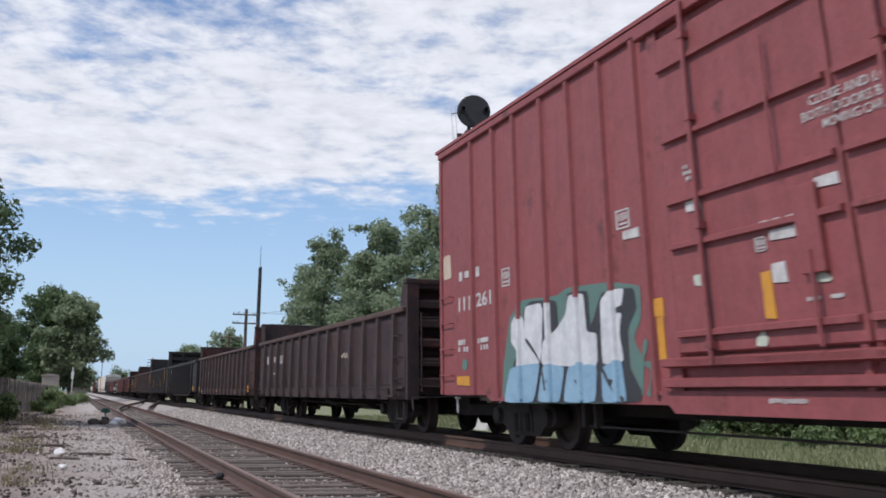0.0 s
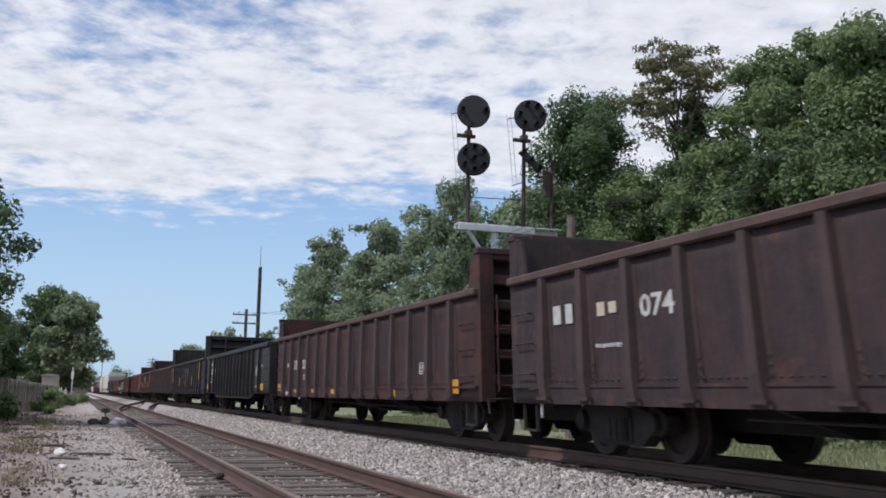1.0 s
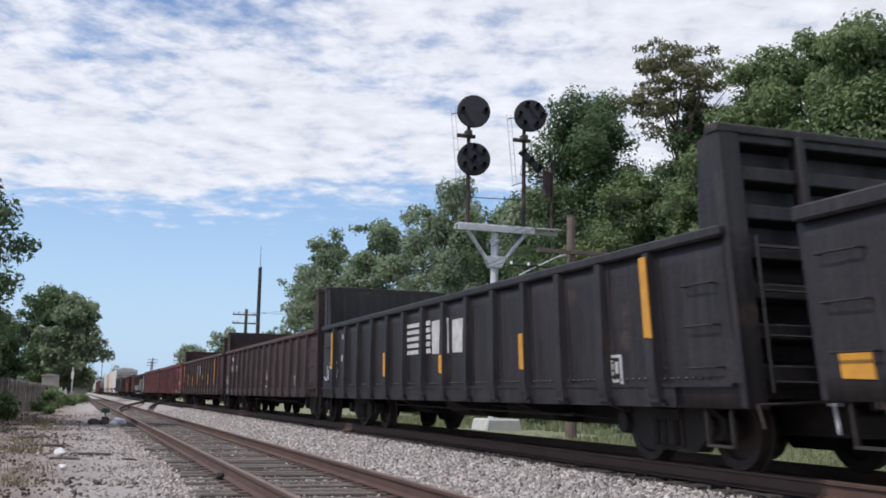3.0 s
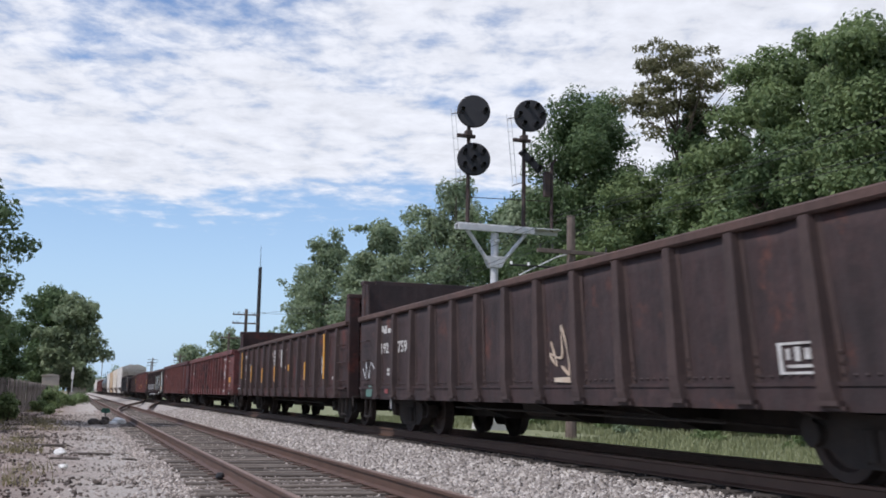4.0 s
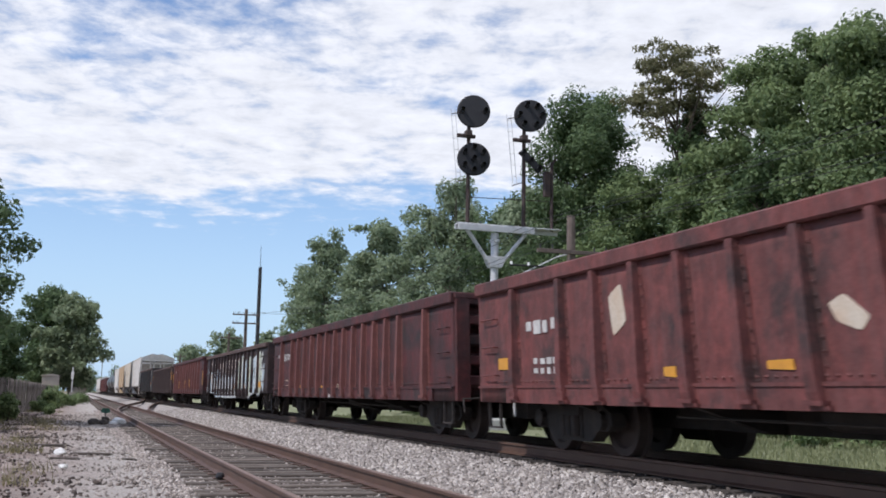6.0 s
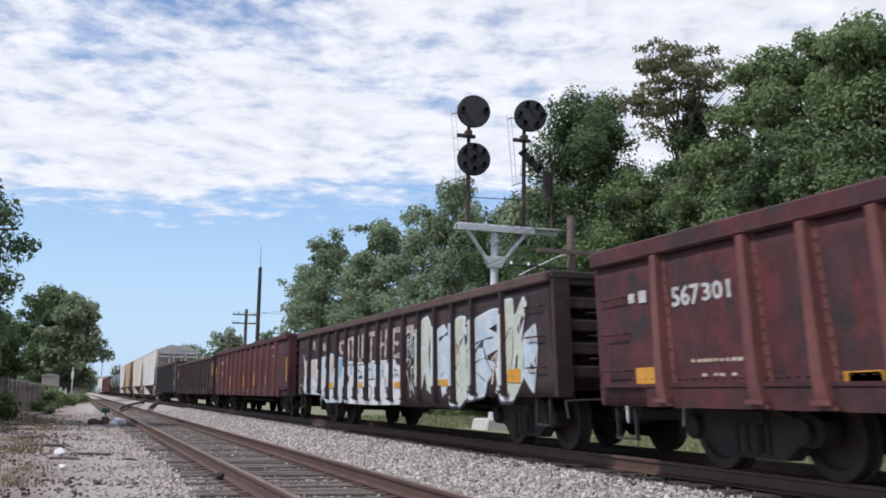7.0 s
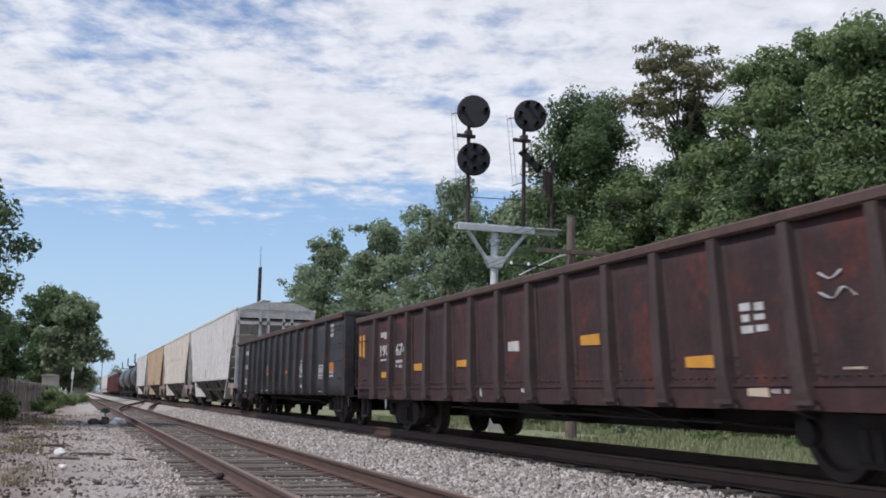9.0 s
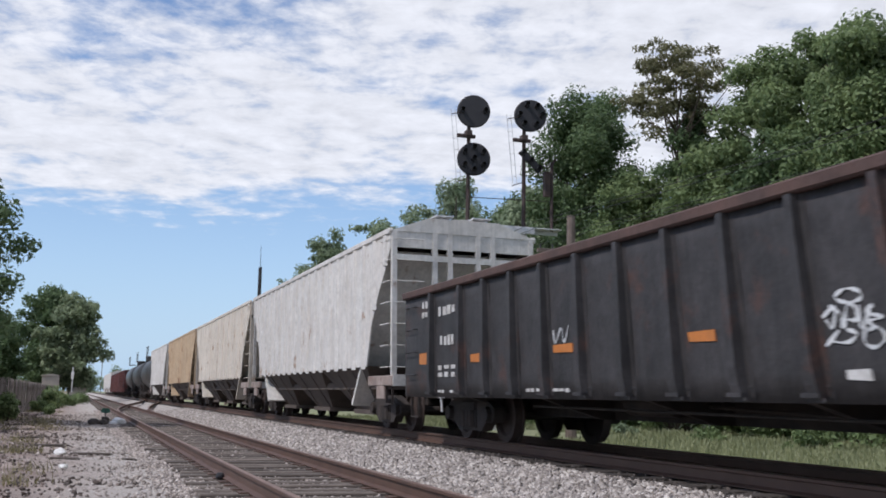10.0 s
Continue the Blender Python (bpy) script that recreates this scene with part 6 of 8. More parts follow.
scrawl(g9, [(-10.70, 1.34), (-10.61, 1.29), (-10.72, 1.53), (-10.51, 1.35)], SIDE - 0.015, M_SPRAY, 0.060)
scrawl(g9, [(-10.62, 0.86), (-10.59, 0.82), (-10.58, 0.82), (-10.43, 0.82)], SIDE - 0.015, M_SPRAYTAN, 0.035)
scrawl(g9, [(-11.01, 1.19), (-10.75, 1.06), (-10.81, 1.17), (-10.52, 0.97)], SIDE - 0.015, M_SPRAYPALE, 0.060)
scrawl(g9, [(-10.97, 0.98), (-11.05, 0.82), (-10.99, 0.82), (-10.96, 0.82)], SIDE - 0.015, M_SPRAY, 0.020)
scrawl(g9, [(-10.56, 1.40), (-10.50, 1.31), (-10.64, 1.10), (-10.57, 0.91)], SIDE - 0.015, M_SPRAYTAN, 0.035)
scrawl(g9, [(-10.92, 1.48), (-10.77, 1.58), (-11.05, 1.83), (-10.92, 1.78)], SIDE - 0.015, M_SPRAY, 0.060)
scrawl(g9, [(-11.04, 0.89), (-11.14, 0.85), (-11.16, 1.00), (-11.15, 0.96)], SIDE - 0.015, M_SPRAY, 0.020)
shape(g9, [(-11.32, 1.80), (-11.89, 1.91), (-12.11, 1.74), (-12.12, 1.27), (-12.14, 0.92), (-11.77, 0.63), (-11.64, 0.92), (-11.34, 0.70), (-11.15, 1.00), (-11.08, 1.39)], SIDE - 0.004, M_SPRAYBLACK, "graffiti")
shape(g9, [(-11.37, 1.77), (-11.87, 1.88), (-12.08, 1.72), (-12.09, 1.27), (-12.10, 0.93), (-11.76, 0.66), (-11.65, 0.94), (-11.37, 0.73), (-11.20, 1.01), (-11.13, 1.38)], SIDE - 0.007, M_SPRAY, "graffiti")
shape(g9, [(-11.41, 1.74), (-11.87, 1.84), (-12.05, 1.69), (-12.05, 1.27), (-12.06, 0.95), (-11.76, 0.69), (-11.65, 0.95), (-11.41, 0.76), (-11.26, 1.03), (-11.20, 1.37)], SIDE - 0.011, M_SPRAYPALE, "graffiti")
scrawl(g9, [(-11.27, 0.93), (-11.62, 1.13), (-11.82, 1.17), (-11.61, 1.28)], SIDE - 0.015, M_SPRAYPALE, 0.020)
scrawl(g9, [(-11.28, 1.17), (-11.22, 1.05), (-11.19, 0.85), (-11.51, 0.85)], SIDE - 0.015, M_SPRAYBLACK, 0.035)
scrawl(g9, [(-11.34, 1.68), (-11.32, 1.44), (-11.66, 1.53), (-11.48, 1.44)], SIDE - 0.015, M_SPRAY, 0.035)
scrawl(g9, [(-11.62, 1.62), (-11.86, 1.67), (-12.10, 1.71), (-12.14, 1.62)], SIDE - 0.015, M_SPRAYBLACK, 0.060)
scrawl(g9, [(-11.99, 0.96), (-11.84, 0.89), (-11.96, 0.75), (-11.93, 0.87)], SIDE - 0.015, M_SPRAY, 0.060)
scrawl(g9, [(-11.50, 0.99), (-11.83, 1.07), (-11.74, 1.03), (-11.50, 0.97)], SIDE - 0.015, M_SPRAY, 0.035)
scrawl(g9, [(-11.49, 0.86), (-11.59, 0.97), (-11.57, 0.93), (-11.89, 1.16)], SIDE - 0.015, M_SPRAY, 0.035)
shape(g9, [(-12.17, 1.90), (-12.59, 2.00), (-12.96, 1.96), (-12.84, 1.56), (-12.98, 1.28), (-13.02, 0.69), (-12.56, 0.49), (-12.03, 0.51), (-11.99, 1.04), (-12.22, 1.46)], SIDE - 0.004, M_SPRAYBLACK, "graffiti")
shape(g9, [(-12.21, 1.86), (-12.60, 1.96), (-12.92, 1.93), (-12.82, 1.54), (-12.95, 1.28), (-12.97, 0.72), (-12.55, 0.53), (-12.08, 0.55), (-12.04, 1.05), (-12.25, 1.45)], SIDE - 0.007, M_SPRAY, "graffiti")
shape(g9, [(-12.27, 1.82), (-12.60, 1.92), (-12.90, 1.89), (-12.81, 1.53), (-12.91, 1.28), (-12.94, 0.75), (-12.56, 0.57), (-12.13, 0.60), (-12.10, 1.07), (-12.29, 1.44)], SIDE - 0.011, M_SPRAYGREEN, "graffiti")
scrawl(g9, [(-12.74, 1.46), (-12.82, 1.65), (-12.61, 1.51), (-12.84, 1.63)], SIDE - 0.015, M_SPRAYPALE, 0.020)
scrawl(g9, [(-12.90, 1.77), (-12.91, 1.63), (-12.82, 1.80), (-13.02, 1.82)], SIDE - 0.015, M_SPRAY, 0.060)
scrawl(g9, [(-12.51, 1.01), (-12.28, 1.12), (-12.13, 0.92), (-12.10, 0.70)], SIDE - 0.015, M_SPRAY, 0.020)
scrawl(g9, [(-12.44, 1.06), (-12.68, 1.09), (-12.55, 1.31), (-12.60, 1.50)], SIDE - 0.015, M_SPRAYTAN, 0.020)
scrawl(g9, [(-12.90, 1.41), (-13.05, 1.64), (-13.04, 1.59), (-12.99, 1.58)], SIDE - 0.015, M_SPRAY, 0.035)
scrawl(g9, [(-12.49, 1.34), (-12.45, 1.39), (-12.74, 1.58), (-12.40, 1.34)], SIDE - 0.015, M_SPRAYTAN, 0.060)
scrawl(g9, [(-12.46, 0.71), (-12.74, 0.87), (-12.86, 0.68), (-12.88, 0.67)], SIDE - 0.015, M_SPRAY, 0.060)
shape(g9, [(-13.20, 1.89), (-13.98, 2.00), (-14.34, 1.98), (-14.28, 1.78), (-13.81, 1.70), (-14.24, 1.60), (-14.23, 1.37), (-13.67, 1.28), (-14.22, 1.13), (-13.78, 0.91), (-13.62, 0.67), (-12.83, 0.59), (-12.69, 0.99), (-12.92, 1.52)], SIDE - 0.004, M_SPRAYBLACK, "graffiti")
shape(g9, [(-13.25, 1.87), (-13.97, 1.97), (-14.30, 1.96), (-14.24, 1.76), (-13.81, 1.69), (-14.21, 1.59), (-14.19, 1.37), (-13.68, 1.28), (-14.18, 1.14), (-13.78, 0.93), (-13.63, 0.70), (-12.92, 0.63), (-12.79, 1.01), (-13.00, 1.51)], SIDE - 0.007, M_SPRAY, "graffiti")
shape(g9, [(-13.32, 1.83), (-13.95, 1.93), (-14.25, 1.93), (-14.19, 1.74), (-13.80, 1.67), (-14.16, 1.58), (-14.14, 1.37), (-13.69, 1.29), (-14.13, 1.16), (-13.77, 0.96), (-13.63, 0.74), (-13.01, 0.68), (-12.90, 1.03), (-13.09, 1.50)], SIDE - 0.011, M_SPRAYPALE, "graffiti")
scrawl(g9, [(-13.47, 1.66), (-13.08, 1.64), (-13.03, 1.46), (-12.98, 1.21)], SIDE - 0.015, M_SPRAYTAN, 0.020)
scrawl(g9, [(-13.94, 0.87), (-14.05, 1.14), (-14.13, 1.31), (-13.97, 1.23)], SIDE - 0.015, M_SPRAYTAN, 0.060)
scrawl(g9, [(-13.42, 0.83), (-13.53, 0.92), (-13.28, 0.74), (-13.26, 0.74)], SIDE - 0.015, M_SPRAY, 0.020)
scrawl(g9, [(-13.24, 1.31), (-13.56, 1.49), (-13.75, 1.23), (-13.97, 1.05)], SIDE - 0.015, M_SPRAYBLACK, 0.035)
scrawl(g9, [(-13.67, 0.92), (-13.31, 1.06), (-13.10, 1.05), (-13.03, 1.06)], SIDE - 0.015, M_SPRAYBLACK, 0.020)
scrawl(g9, [(-13.99, 1.83), (-13.62, 1.88), (-13.19, 1.79), (-13.20, 1.80)], SIDE - 0.015, M_SPRAY, 0.035)
scrawl(g9, [(-13.13, 1.50), (-13.05, 1.63), (-13.00, 1.33), (-13.04, 1.56)], SIDE - 0.015, M_SPRAYBLACK, 0.060)
shape(g9, [(-14.30, 2.11), (-14.78, 2.10), (-14.81, 1.80), (-15.16, 2.10), (-15.32, 1.96), (-14.88, 1.63), (-15.19, 1.33), (-15.09, 0.91), (-14.68, 0.60), (-14.18, 0.59), (-13.99, 1.05), (-14.24, 1.51)], SIDE - 0.004, M_SPRAYBLACK, "graffiti")
shape(g9, [(-14.35, 2.07), (-14.78, 2.07), (-14.81, 1.79), (-15.13, 2.07), (-15.27, 1.94), (-14.87, 1.62), (-15.16, 1.34), (-15.06, 0.94), (-14.68, 0.64), (-14.23, 0.63), (-14.06, 1.07), (-14.29, 1.51)], SIDE - 0.007, M_SPRAY, "graffiti")
shape(g9, [(-14.41, 2.03), (-14.79, 2.03), (-14.82, 1.77), (-15.10, 2.03), (-15.23, 1.92), (-14.87, 1.61), (-15.12, 1.35), (-15.03, 0.97), (-14.69, 0.69), (-14.29, 0.68), (-14.14, 1.09), (-14.35, 1.50)], SIDE - 0.011, M_SPRAYGREEN, "graffiti")
scrawl(g9, [(-14.80, 1.00), (-14.90, 1.27), (-14.86, 1.18), (-14.86, 1.10)], SIDE - 0.015, M_SPRAYBLACK, 0.060)
scrawl(g9, [(-15.11, 1.90), (-15.15, 1.73), (-14.99, 1.48), (-15.00, 1.77)], SIDE - 0.015, M_SPRAY, 0.060)
scrawl(g9, [(-14.47, 1.27), (-14.69, 1.43), (-14.51, 1.75), (-14.34, 1.46)], SIDE - 0.015, M_SPRAYTAN, 0.035)
scrawl(g9, [(-14.31, 1.15), (-14.57, 1.00), (-14.79, 0.97), (-14.76, 1.21)], SIDE - 0.015, M_SPRAY, 0.060)
scrawl(g9, [(-14.64, 0.99), (-14.78, 1.00), (-14.62, 1.07), (-14.63, 1.03)], SIDE - 0.015, M_SPRAYPALE, 0.020)
scrawl(g9, [(-14.99, 1.55), (-15.19, 1.82), (-14.96, 1.85), (-15.11, 1.97)], SIDE - 0.015, M_SPRAY, 0.020)
scrawl(g9, [(-14.21, 1.05), (-14.19, 0.92), (-14.12, 0.76), (-14.46, 1.03)], SIDE - 0.015, M_SPRAY, 0.060)
shape(g9, [(-15.06, 1.54), (-15.52, 1.71), (-15.58, 1.34), (-15.41, 0.70), (-15.03, 0.95)], SIDE - 0.004, M_SPRAYBLACK, "graffiti")
shape(g9, [(-15.08, 1.52), (-15.52, 1.68), (-15.56, 1.34), (-15.40, 0.72), (-15.06, 0.97)], SIDE - 0.007, M_SPRAY, "graffiti")
shape(g9, [(-15.12, 1.51), (-15.50, 1.66), (-15.54, 1.33), (-15.39, 0.75), (-15.09, 0.98)], SIDE - 0.011, M_SPRAYPALE, "graffiti")
scrawl(g9, [(-15.24, 1.56), (-15.39, 1.48), (-15.36, 1.40), (-15.51, 1.49)], SIDE - 0.015, M_SPRAYTAN, 0.035)
scrawl(g9, [(-15.45, 1.16), (-15.49, 1.20), (-15.38, 1.04), (-15.42, 0.85)], SIDE - 0.015, M_SPRAYPALE, 0.060)
scrawl(g9, [(-15.31, 1.14), (-15.43, 1.07), (-15.33, 1.11), (-15.47, 1.24)], SIDE - 0.015, M_SPRAYPALE, 0.060)
scrawl(g9, [(-15.26, 1.05), (-15.39, 1.01), (-15.48, 1.15), (-15.51, 1.29)], SIDE - 0.015, M_SPRAYTAN, 0.035)
scrawl(g9, [(-15.41, 0.93), (-15.39, 0.82), (-15.41, 0.79), (-15.41, 0.79)], SIDE - 0.015, M_SPRAY, 0.020)
scrawl(g9, [(-15.26, 1.40), (-15.38, 1.51), (-15.42, 1.62), (-15.39, 1.47)], SIDE - 0.015, M_SPRAYPALE, 0.060)
scrawl(g9, [(-15.28, 1.13), (-15.24, 1.00), (-15.34, 0.97), (-15.31, 0.88)], SIDE - 0.015, M_SPRAYPALE, 0.060)
shape(g9, [(-13.47, 1.47), (-13.66, 1.56), (-13.63, 1.43), (-13.48, 1.40)], SIDE - 0.013, M_SPRAYBLACK, "graffiti")
scrawl(g9, [(-13.29, 1.48), (-13.61, 1.53), (-14.03, 1.55)], SIDE - 0.013, M_SPRAYBLACK, 0.030)
scrawl(g9, [(-13.13, 1.16), (-13.56, 1.25), (-13.97, 1.23)], SIDE - 0.013, M_SPRAYBLACK, 0.030)
scrawl(g9, [(-14.39, 1.40), (-14.72, 1.66), (-14.71, 1.20), (-14.45, 0.93)], SIDE - 0.013, M_SPRAYBLACK, 0.030)
scrawl(g9, [(-12.44, 1.53), (-12.61, 1.29), (-12.35, 1.02), (-12.68, 0.79)], SIDE - 0.013, M_SPRAYBLACK, 0.030)
# dull red gondola
patch(g10, -5.15, -5.30, 0.91, 1.33, SIDE - 0.106, M_YELLOW, "reflector")
patch(g10, -8.55, -8.70, 0.92, 1.33, SIDE - 0.106, M_YELLOW, "reflector")
patch(g10, -10.82, -10.97, 0.95, 1.37, SIDE - 0.106, M_YELLOW, "reflector")
bars(g10, -1.71, -2.18, 1.78, 1.98, SIDE - 0.004, 1, 2, M_SPRAYTAN)
lettering(g10, "587114", -1.88, -2.80, 1.37, 1.56, SIDE - 0.004, M_WORN)
for dy, dz, w, h in ((-3.25, 2.02, 0.16, 0.10), (-3.46, 1.98, 0.2, 0.07), (-3.30, 1.86, 0.10, 0.13), (-3.52, 1.84, 0.14, 0.09), (-3.28, 1.66, 0.18, 0.11), (-3.55, 1.62, 0.2, 0.12), (-3.42, 1.48, 0.12, 0.09)):
    shape(g10, [(dy, dz), (dy - w * 0.55, dz + h * 0.2), (dy - w, dz - h * 0.3), (dy - w * 0.8, dz - h), (dy - w * 0.3, dz - h * 0.7)], SIDE - 0.005, M_WORN, "peeling_paint")
patch(g10, -9.16, -9.33, 1.35, 1.44, SIDE - 0.005, M_LETTER, "sticker")
patch(g10, -9.63, -9.73, 0.93, 1.06, SIDE - 0.005, M_SPRAYTAN, "sticker")
bars(g10, -9.03, -9.50, 0.93, 1.04, SIDE - 0.004, 1, 3, M_BOX)
bars(g10, -9.16, -9.67, 0.74, 0.79, SIDE - 0.040, 1, 8, M_LETTER)
shape(g10, [(-13.54, 2.10), (-13.60, 2.16), (-13.68, 2.16), (-13.66, 2.13), (-13.60, 2.13), (-13.58, 2.10), (-13.67, 2.08), (-13.63, 2.06)], SIDE - 0.005, M_WORN, "peeling_paint")
shape(g10, [(-13.72, 2.14), (-13.79, 2.14), (-13.79, 2.06), (-13.73, 2.06)], SIDE - 0.005, M_WORN, "peeling_paint")
shape(g10, [(-13.87, 2.12), (-14.00, 2.13), (-14.01, 2.11), (-13.88, 2.10)], SIDE - 0.005, M_WORN, "peeling_paint")
shape(g10, [(-14.14, 2.17), (-14.18, 2.17), (-14.20, 2.09), (-14.15, 2.08)], SIDE - 0.005, M_WORN, "peeling_paint")
shape(g10, [(-14.24, 2.13), (-14.34, 2.14), (-14.35, 2.08), (-14.25, 2.07)], SIDE - 0.005, M_WORN, "peeling_paint")
shape(g10, [(-13.76, 1.85), (-13.88, 1.89), (-13.92, 1.86), (-13.86, 1.81), (-13.79, 1.81)], SIDE - 0.005, M_WORN, "peeling_paint")
shape(g10, [(-14.06, 1.93), (-14.17, 1.95), (-14.21, 1.87), (-14.12, 1.85)], SIDE - 0.005, M_WORN, "peeling_paint")
shape(g10, [(-14.22, 1.86), (-14.30, 1.87), (-14.33, 1.75), (-14.27, 1.73)], SIDE - 0.005, M_WORN, "peeling_paint")
shape(g10, [(-14.04, 1.76), (-14.14, 1.71), (-14.07, 1.68)], SIDE - 0.005, M_WORN, "peeling_paint")
shape(g10, [(-13.55, 1.44), (-13.68, 1.47), (-13.64, 1.42), (-13.55, 1.41)], SIDE - 0.005, M_WORN, "peeling_paint")
shape(g10, [(-13.83, 1.53), (-13.95, 1.60), (-13.99, 1.54), (-13.99, 1.42), (-13.86, 1.41)], SIDE - 0.005, M_WORN, "peeling_paint")
patch(g10, -13.83, -14.03, 1.18, 1.25, SIDE - 0.005, M_CONCRETE, "sticker")
stencil(g10, -12.44, -12.95, 0.93, 1.26, SIDE - 0.005)
patch(g10, -0.03, -0.15, 1.25, 1.78, SIDE - 0.006, M_YELLOW, "reflector")
patch(g10, -15.96, -16.08, 1.05, 1.75, SIDE - 0.006, M_YELLOW, "reflector")
# rusty gondola
patch(g11, -0.07, -0.22, 1.51, 1.94, SIDE - 0.006, M_YELLOW, "reflector")
patch(g11, -0.34, -0.49, 1.48, 1.94, SIDE - 0.006, M_YELLOW, "reflector")
patch(g11, -1.80, -2.24, 1.04, 1.15, SIDE - 0.006, M_YELLOW, "reflector")
bars(g11, -1.72, -2.21, 1.74, 1.93, SIDE - 0.004, 1, 2, M_LETTER)
lettering(g11, "190", -1.69, -2.26, 1.45, 1.67, SIDE - 0.004, M_LETTER)
lettering(g11, "674", -2.76, -3.39, 1.43, 1.66, SIDE - 0.004, M_LETTER)
bars(g11, -2.76, -3.17, 1.18, 1.36, SIDE - 0.004, 2, 4, M_LETTER)
bars(g11, -1.71, -2.15, 1.34, 1.40, SIDE - 0.004, 1, 4, M_LETTER)
patch(g11, -3.91, -4.37, 1.14, 1.26, SIDE - 0.006, M_YELLOW, "reflector")
patch(g11, -6.12, -6.60, 1.16, 1.26, SIDE - 0.006, M_YELLOW, "reflector")
patch(g11, -10.47, -10.95, 1.32, 1.44, SIDE - 0.006, M_YELLOW, "reflector")
patch(g11, -12.72, -13.21, 1.01, 1.12, SIDE - 0.006, M_YELLOW, "reflector")
patch(g11, -8.23, -8.61, 1.33, 1.46, SIDE - 0.005, M_LETTER, "sticker")
bars(g11, -13.69, -14.11, 1.26, 1.57, SIDE - 0.004, 3, 2, M_LETTER)
scrawl(g11, [(-14.83, 1.74), (-14.96, 1.68), (-15.10, 1.74)], SIDE - 0.006, M_SPRAY, 0.015)
scrawl(g11, [(-14.80, 1.58), (-14.96, 1.52), (-15.10, 1.60), (-15.23, 1.52)], SIDE - 0.006, M_SPRAY, 0.015)
bars(g11, -14.91, -15.22, 0.94, 0.97, SIDE - 0.004, 1, 6, M_SPRAYTAN)
patch(g11, -13.73, -14.03, 0.74, 0.81, SIDE - 0.040, M_SPRAYTAN, "sticker")
bars(g11, -14.07, -14.44, 0.74, 0.80, SIDE - 0.040, 1, 6, M_LETTER)
patch(g11, -7.20, -7.26, 0.71, 0.82, SIDE - 0.040, M_LETTER, "sticker")
patch(g11, -8.72, -8.81, 0.77, 0.83, SIDE - 0.040, M_LETTER, "sticker")
patch(g11, -16.33, -16.43, 1.46, 1.98, SIDE - 0.006, M_YELLOW, "reflector")
patch(g11, -16.69, -16.79, 1.46, 1.98, SIDE - 0.006, M_YELLOW, "reflector")
# charcoal gondola
bars(g12, -1.80, -2.72, 1.95, 2.18, SIDE - 0.004, 1, 4, M_LETTER)
bars(g12, -1.90, -2.62, 1.45, 1.69, SIDE - 0.004, 1, 4, M_LETTER)
bars(g12, -1.77, -2.73, 0.98, 1.20, SIDE - 0.004, 2, 3, M_LETTER)
bars(g12, -1.75, -2.76, 0.73, 0.80, SIDE - 0.004, 1, 5, M_LETTER)
bars(g12, -5.37, -6.72, 0.75, 0.82, SIDE - 0.004, 1, 8, M_LETTER)
bars(g12, -0.94, -1.29, 1.97, 2.32, SIDE - 0.004, 2, 2, M_LETTER)
patch(g12, -0.80, -1.24, 1.24, 1.43, SIDE - 0.006, M_ORANGE, "reflector")
patch(g12, -3.33, -3.74, 1.22, 1.34, SIDE - 0.006, M_ORANGE, "reflector")
patch(g12, -6.28, -6.83, 1.26, 1.36, SIDE - 0.006, M_ORANGE, "reflector")
patch(g12, -9.39, -9.85, 1.26, 1.36, SIDE - 0.006, M_ORANGE, "reflector")
patch(g12, -11.57, -11.84, 0.87, 0.95, SIDE - 0.006, M_LETTER, "sticker")
scrawl(g12, [(-11.57, 1.54), (-11.70, 1.58), (-11.84, 1.55), (-11.85, 1.49), (-11.71, 1.47), (-11.58, 1.50), (-11.57, 1.54)], SIDE - 0.006, M_SPRAY, 0.034)
scrawl(g12, [(-11.38, 1.37), (-11.55, 1.45), (-11.48, 1.28), (-11.42, 1.35)], SIDE - 0.006, M_SPRAY, 0.034)
scrawl(g12, [(-11.48, 1.46), (-11.60, 1.38), (-11.60, 1.27)], SIDE - 0.006, M_SPRAY, 0.034)
scrawl(g12, [(-11.62, 1.27), (-11.68, 1.44), (-11.76, 1.44), (-11.77, 1.33), (-11.66, 1.34)], SIDE - 0.006, M_SPRAY, 0.034)
scrawl(g12, [(-11.81, 1.44), (-11.81, 1.26), (-11.93, 1.40)], SIDE - 0.006, M_SPRAY, 0.034)
scrawl(g12, [(-11.97, 1.43), (-11.88, 1.38), (-12.05, 1.33), (-11.90, 1.31), (-11.97, 1.26)], SIDE - 0.006, M_SPRAY, 0.034)
scrawl(g12, [(-11.38, 1.14), (-11.56, 1.26), (-11.46, 1.18), (-11.64, 1.16), (-11.75, 1.22), (-11.64, 1.26)], SIDE - 0.006, M_SPRAY, 0.034)
scrawl(g12, [(-11.85, 1.27), (-11.82, 1.15), (-11.93, 1.11), (-12.05, 1.18), (-11.98, 1.26), (-11.88, 1.24)], SIDE - 0.006, M_SPRAY, 0.034)
scrawl(g12, [(-6.29, 1.54), (-6.34, 1.37), (-6.52, 1.56), (-6.59, 1.38), (-6.74, 1.58)], SIDE - 0.006, M_SPRAY, 0.030)
patch(g12, -14.95, -15.38, 1.25, 1.45, SIDE - 0.006, M_ORANGE, "reflector")
stencil(g12, -13.77, -14.24, 1.08, 1.41, SIDE - 0.004)
bars(g12, -14.99, -15.31, 2.02, 2.36, SIDE - 0.004, 3, 4, M_LETTER)
bars(g12, -14.94, -15.36, 1.08, 1.24, SIDE - 0.004, 2, 3, M_LETTER)
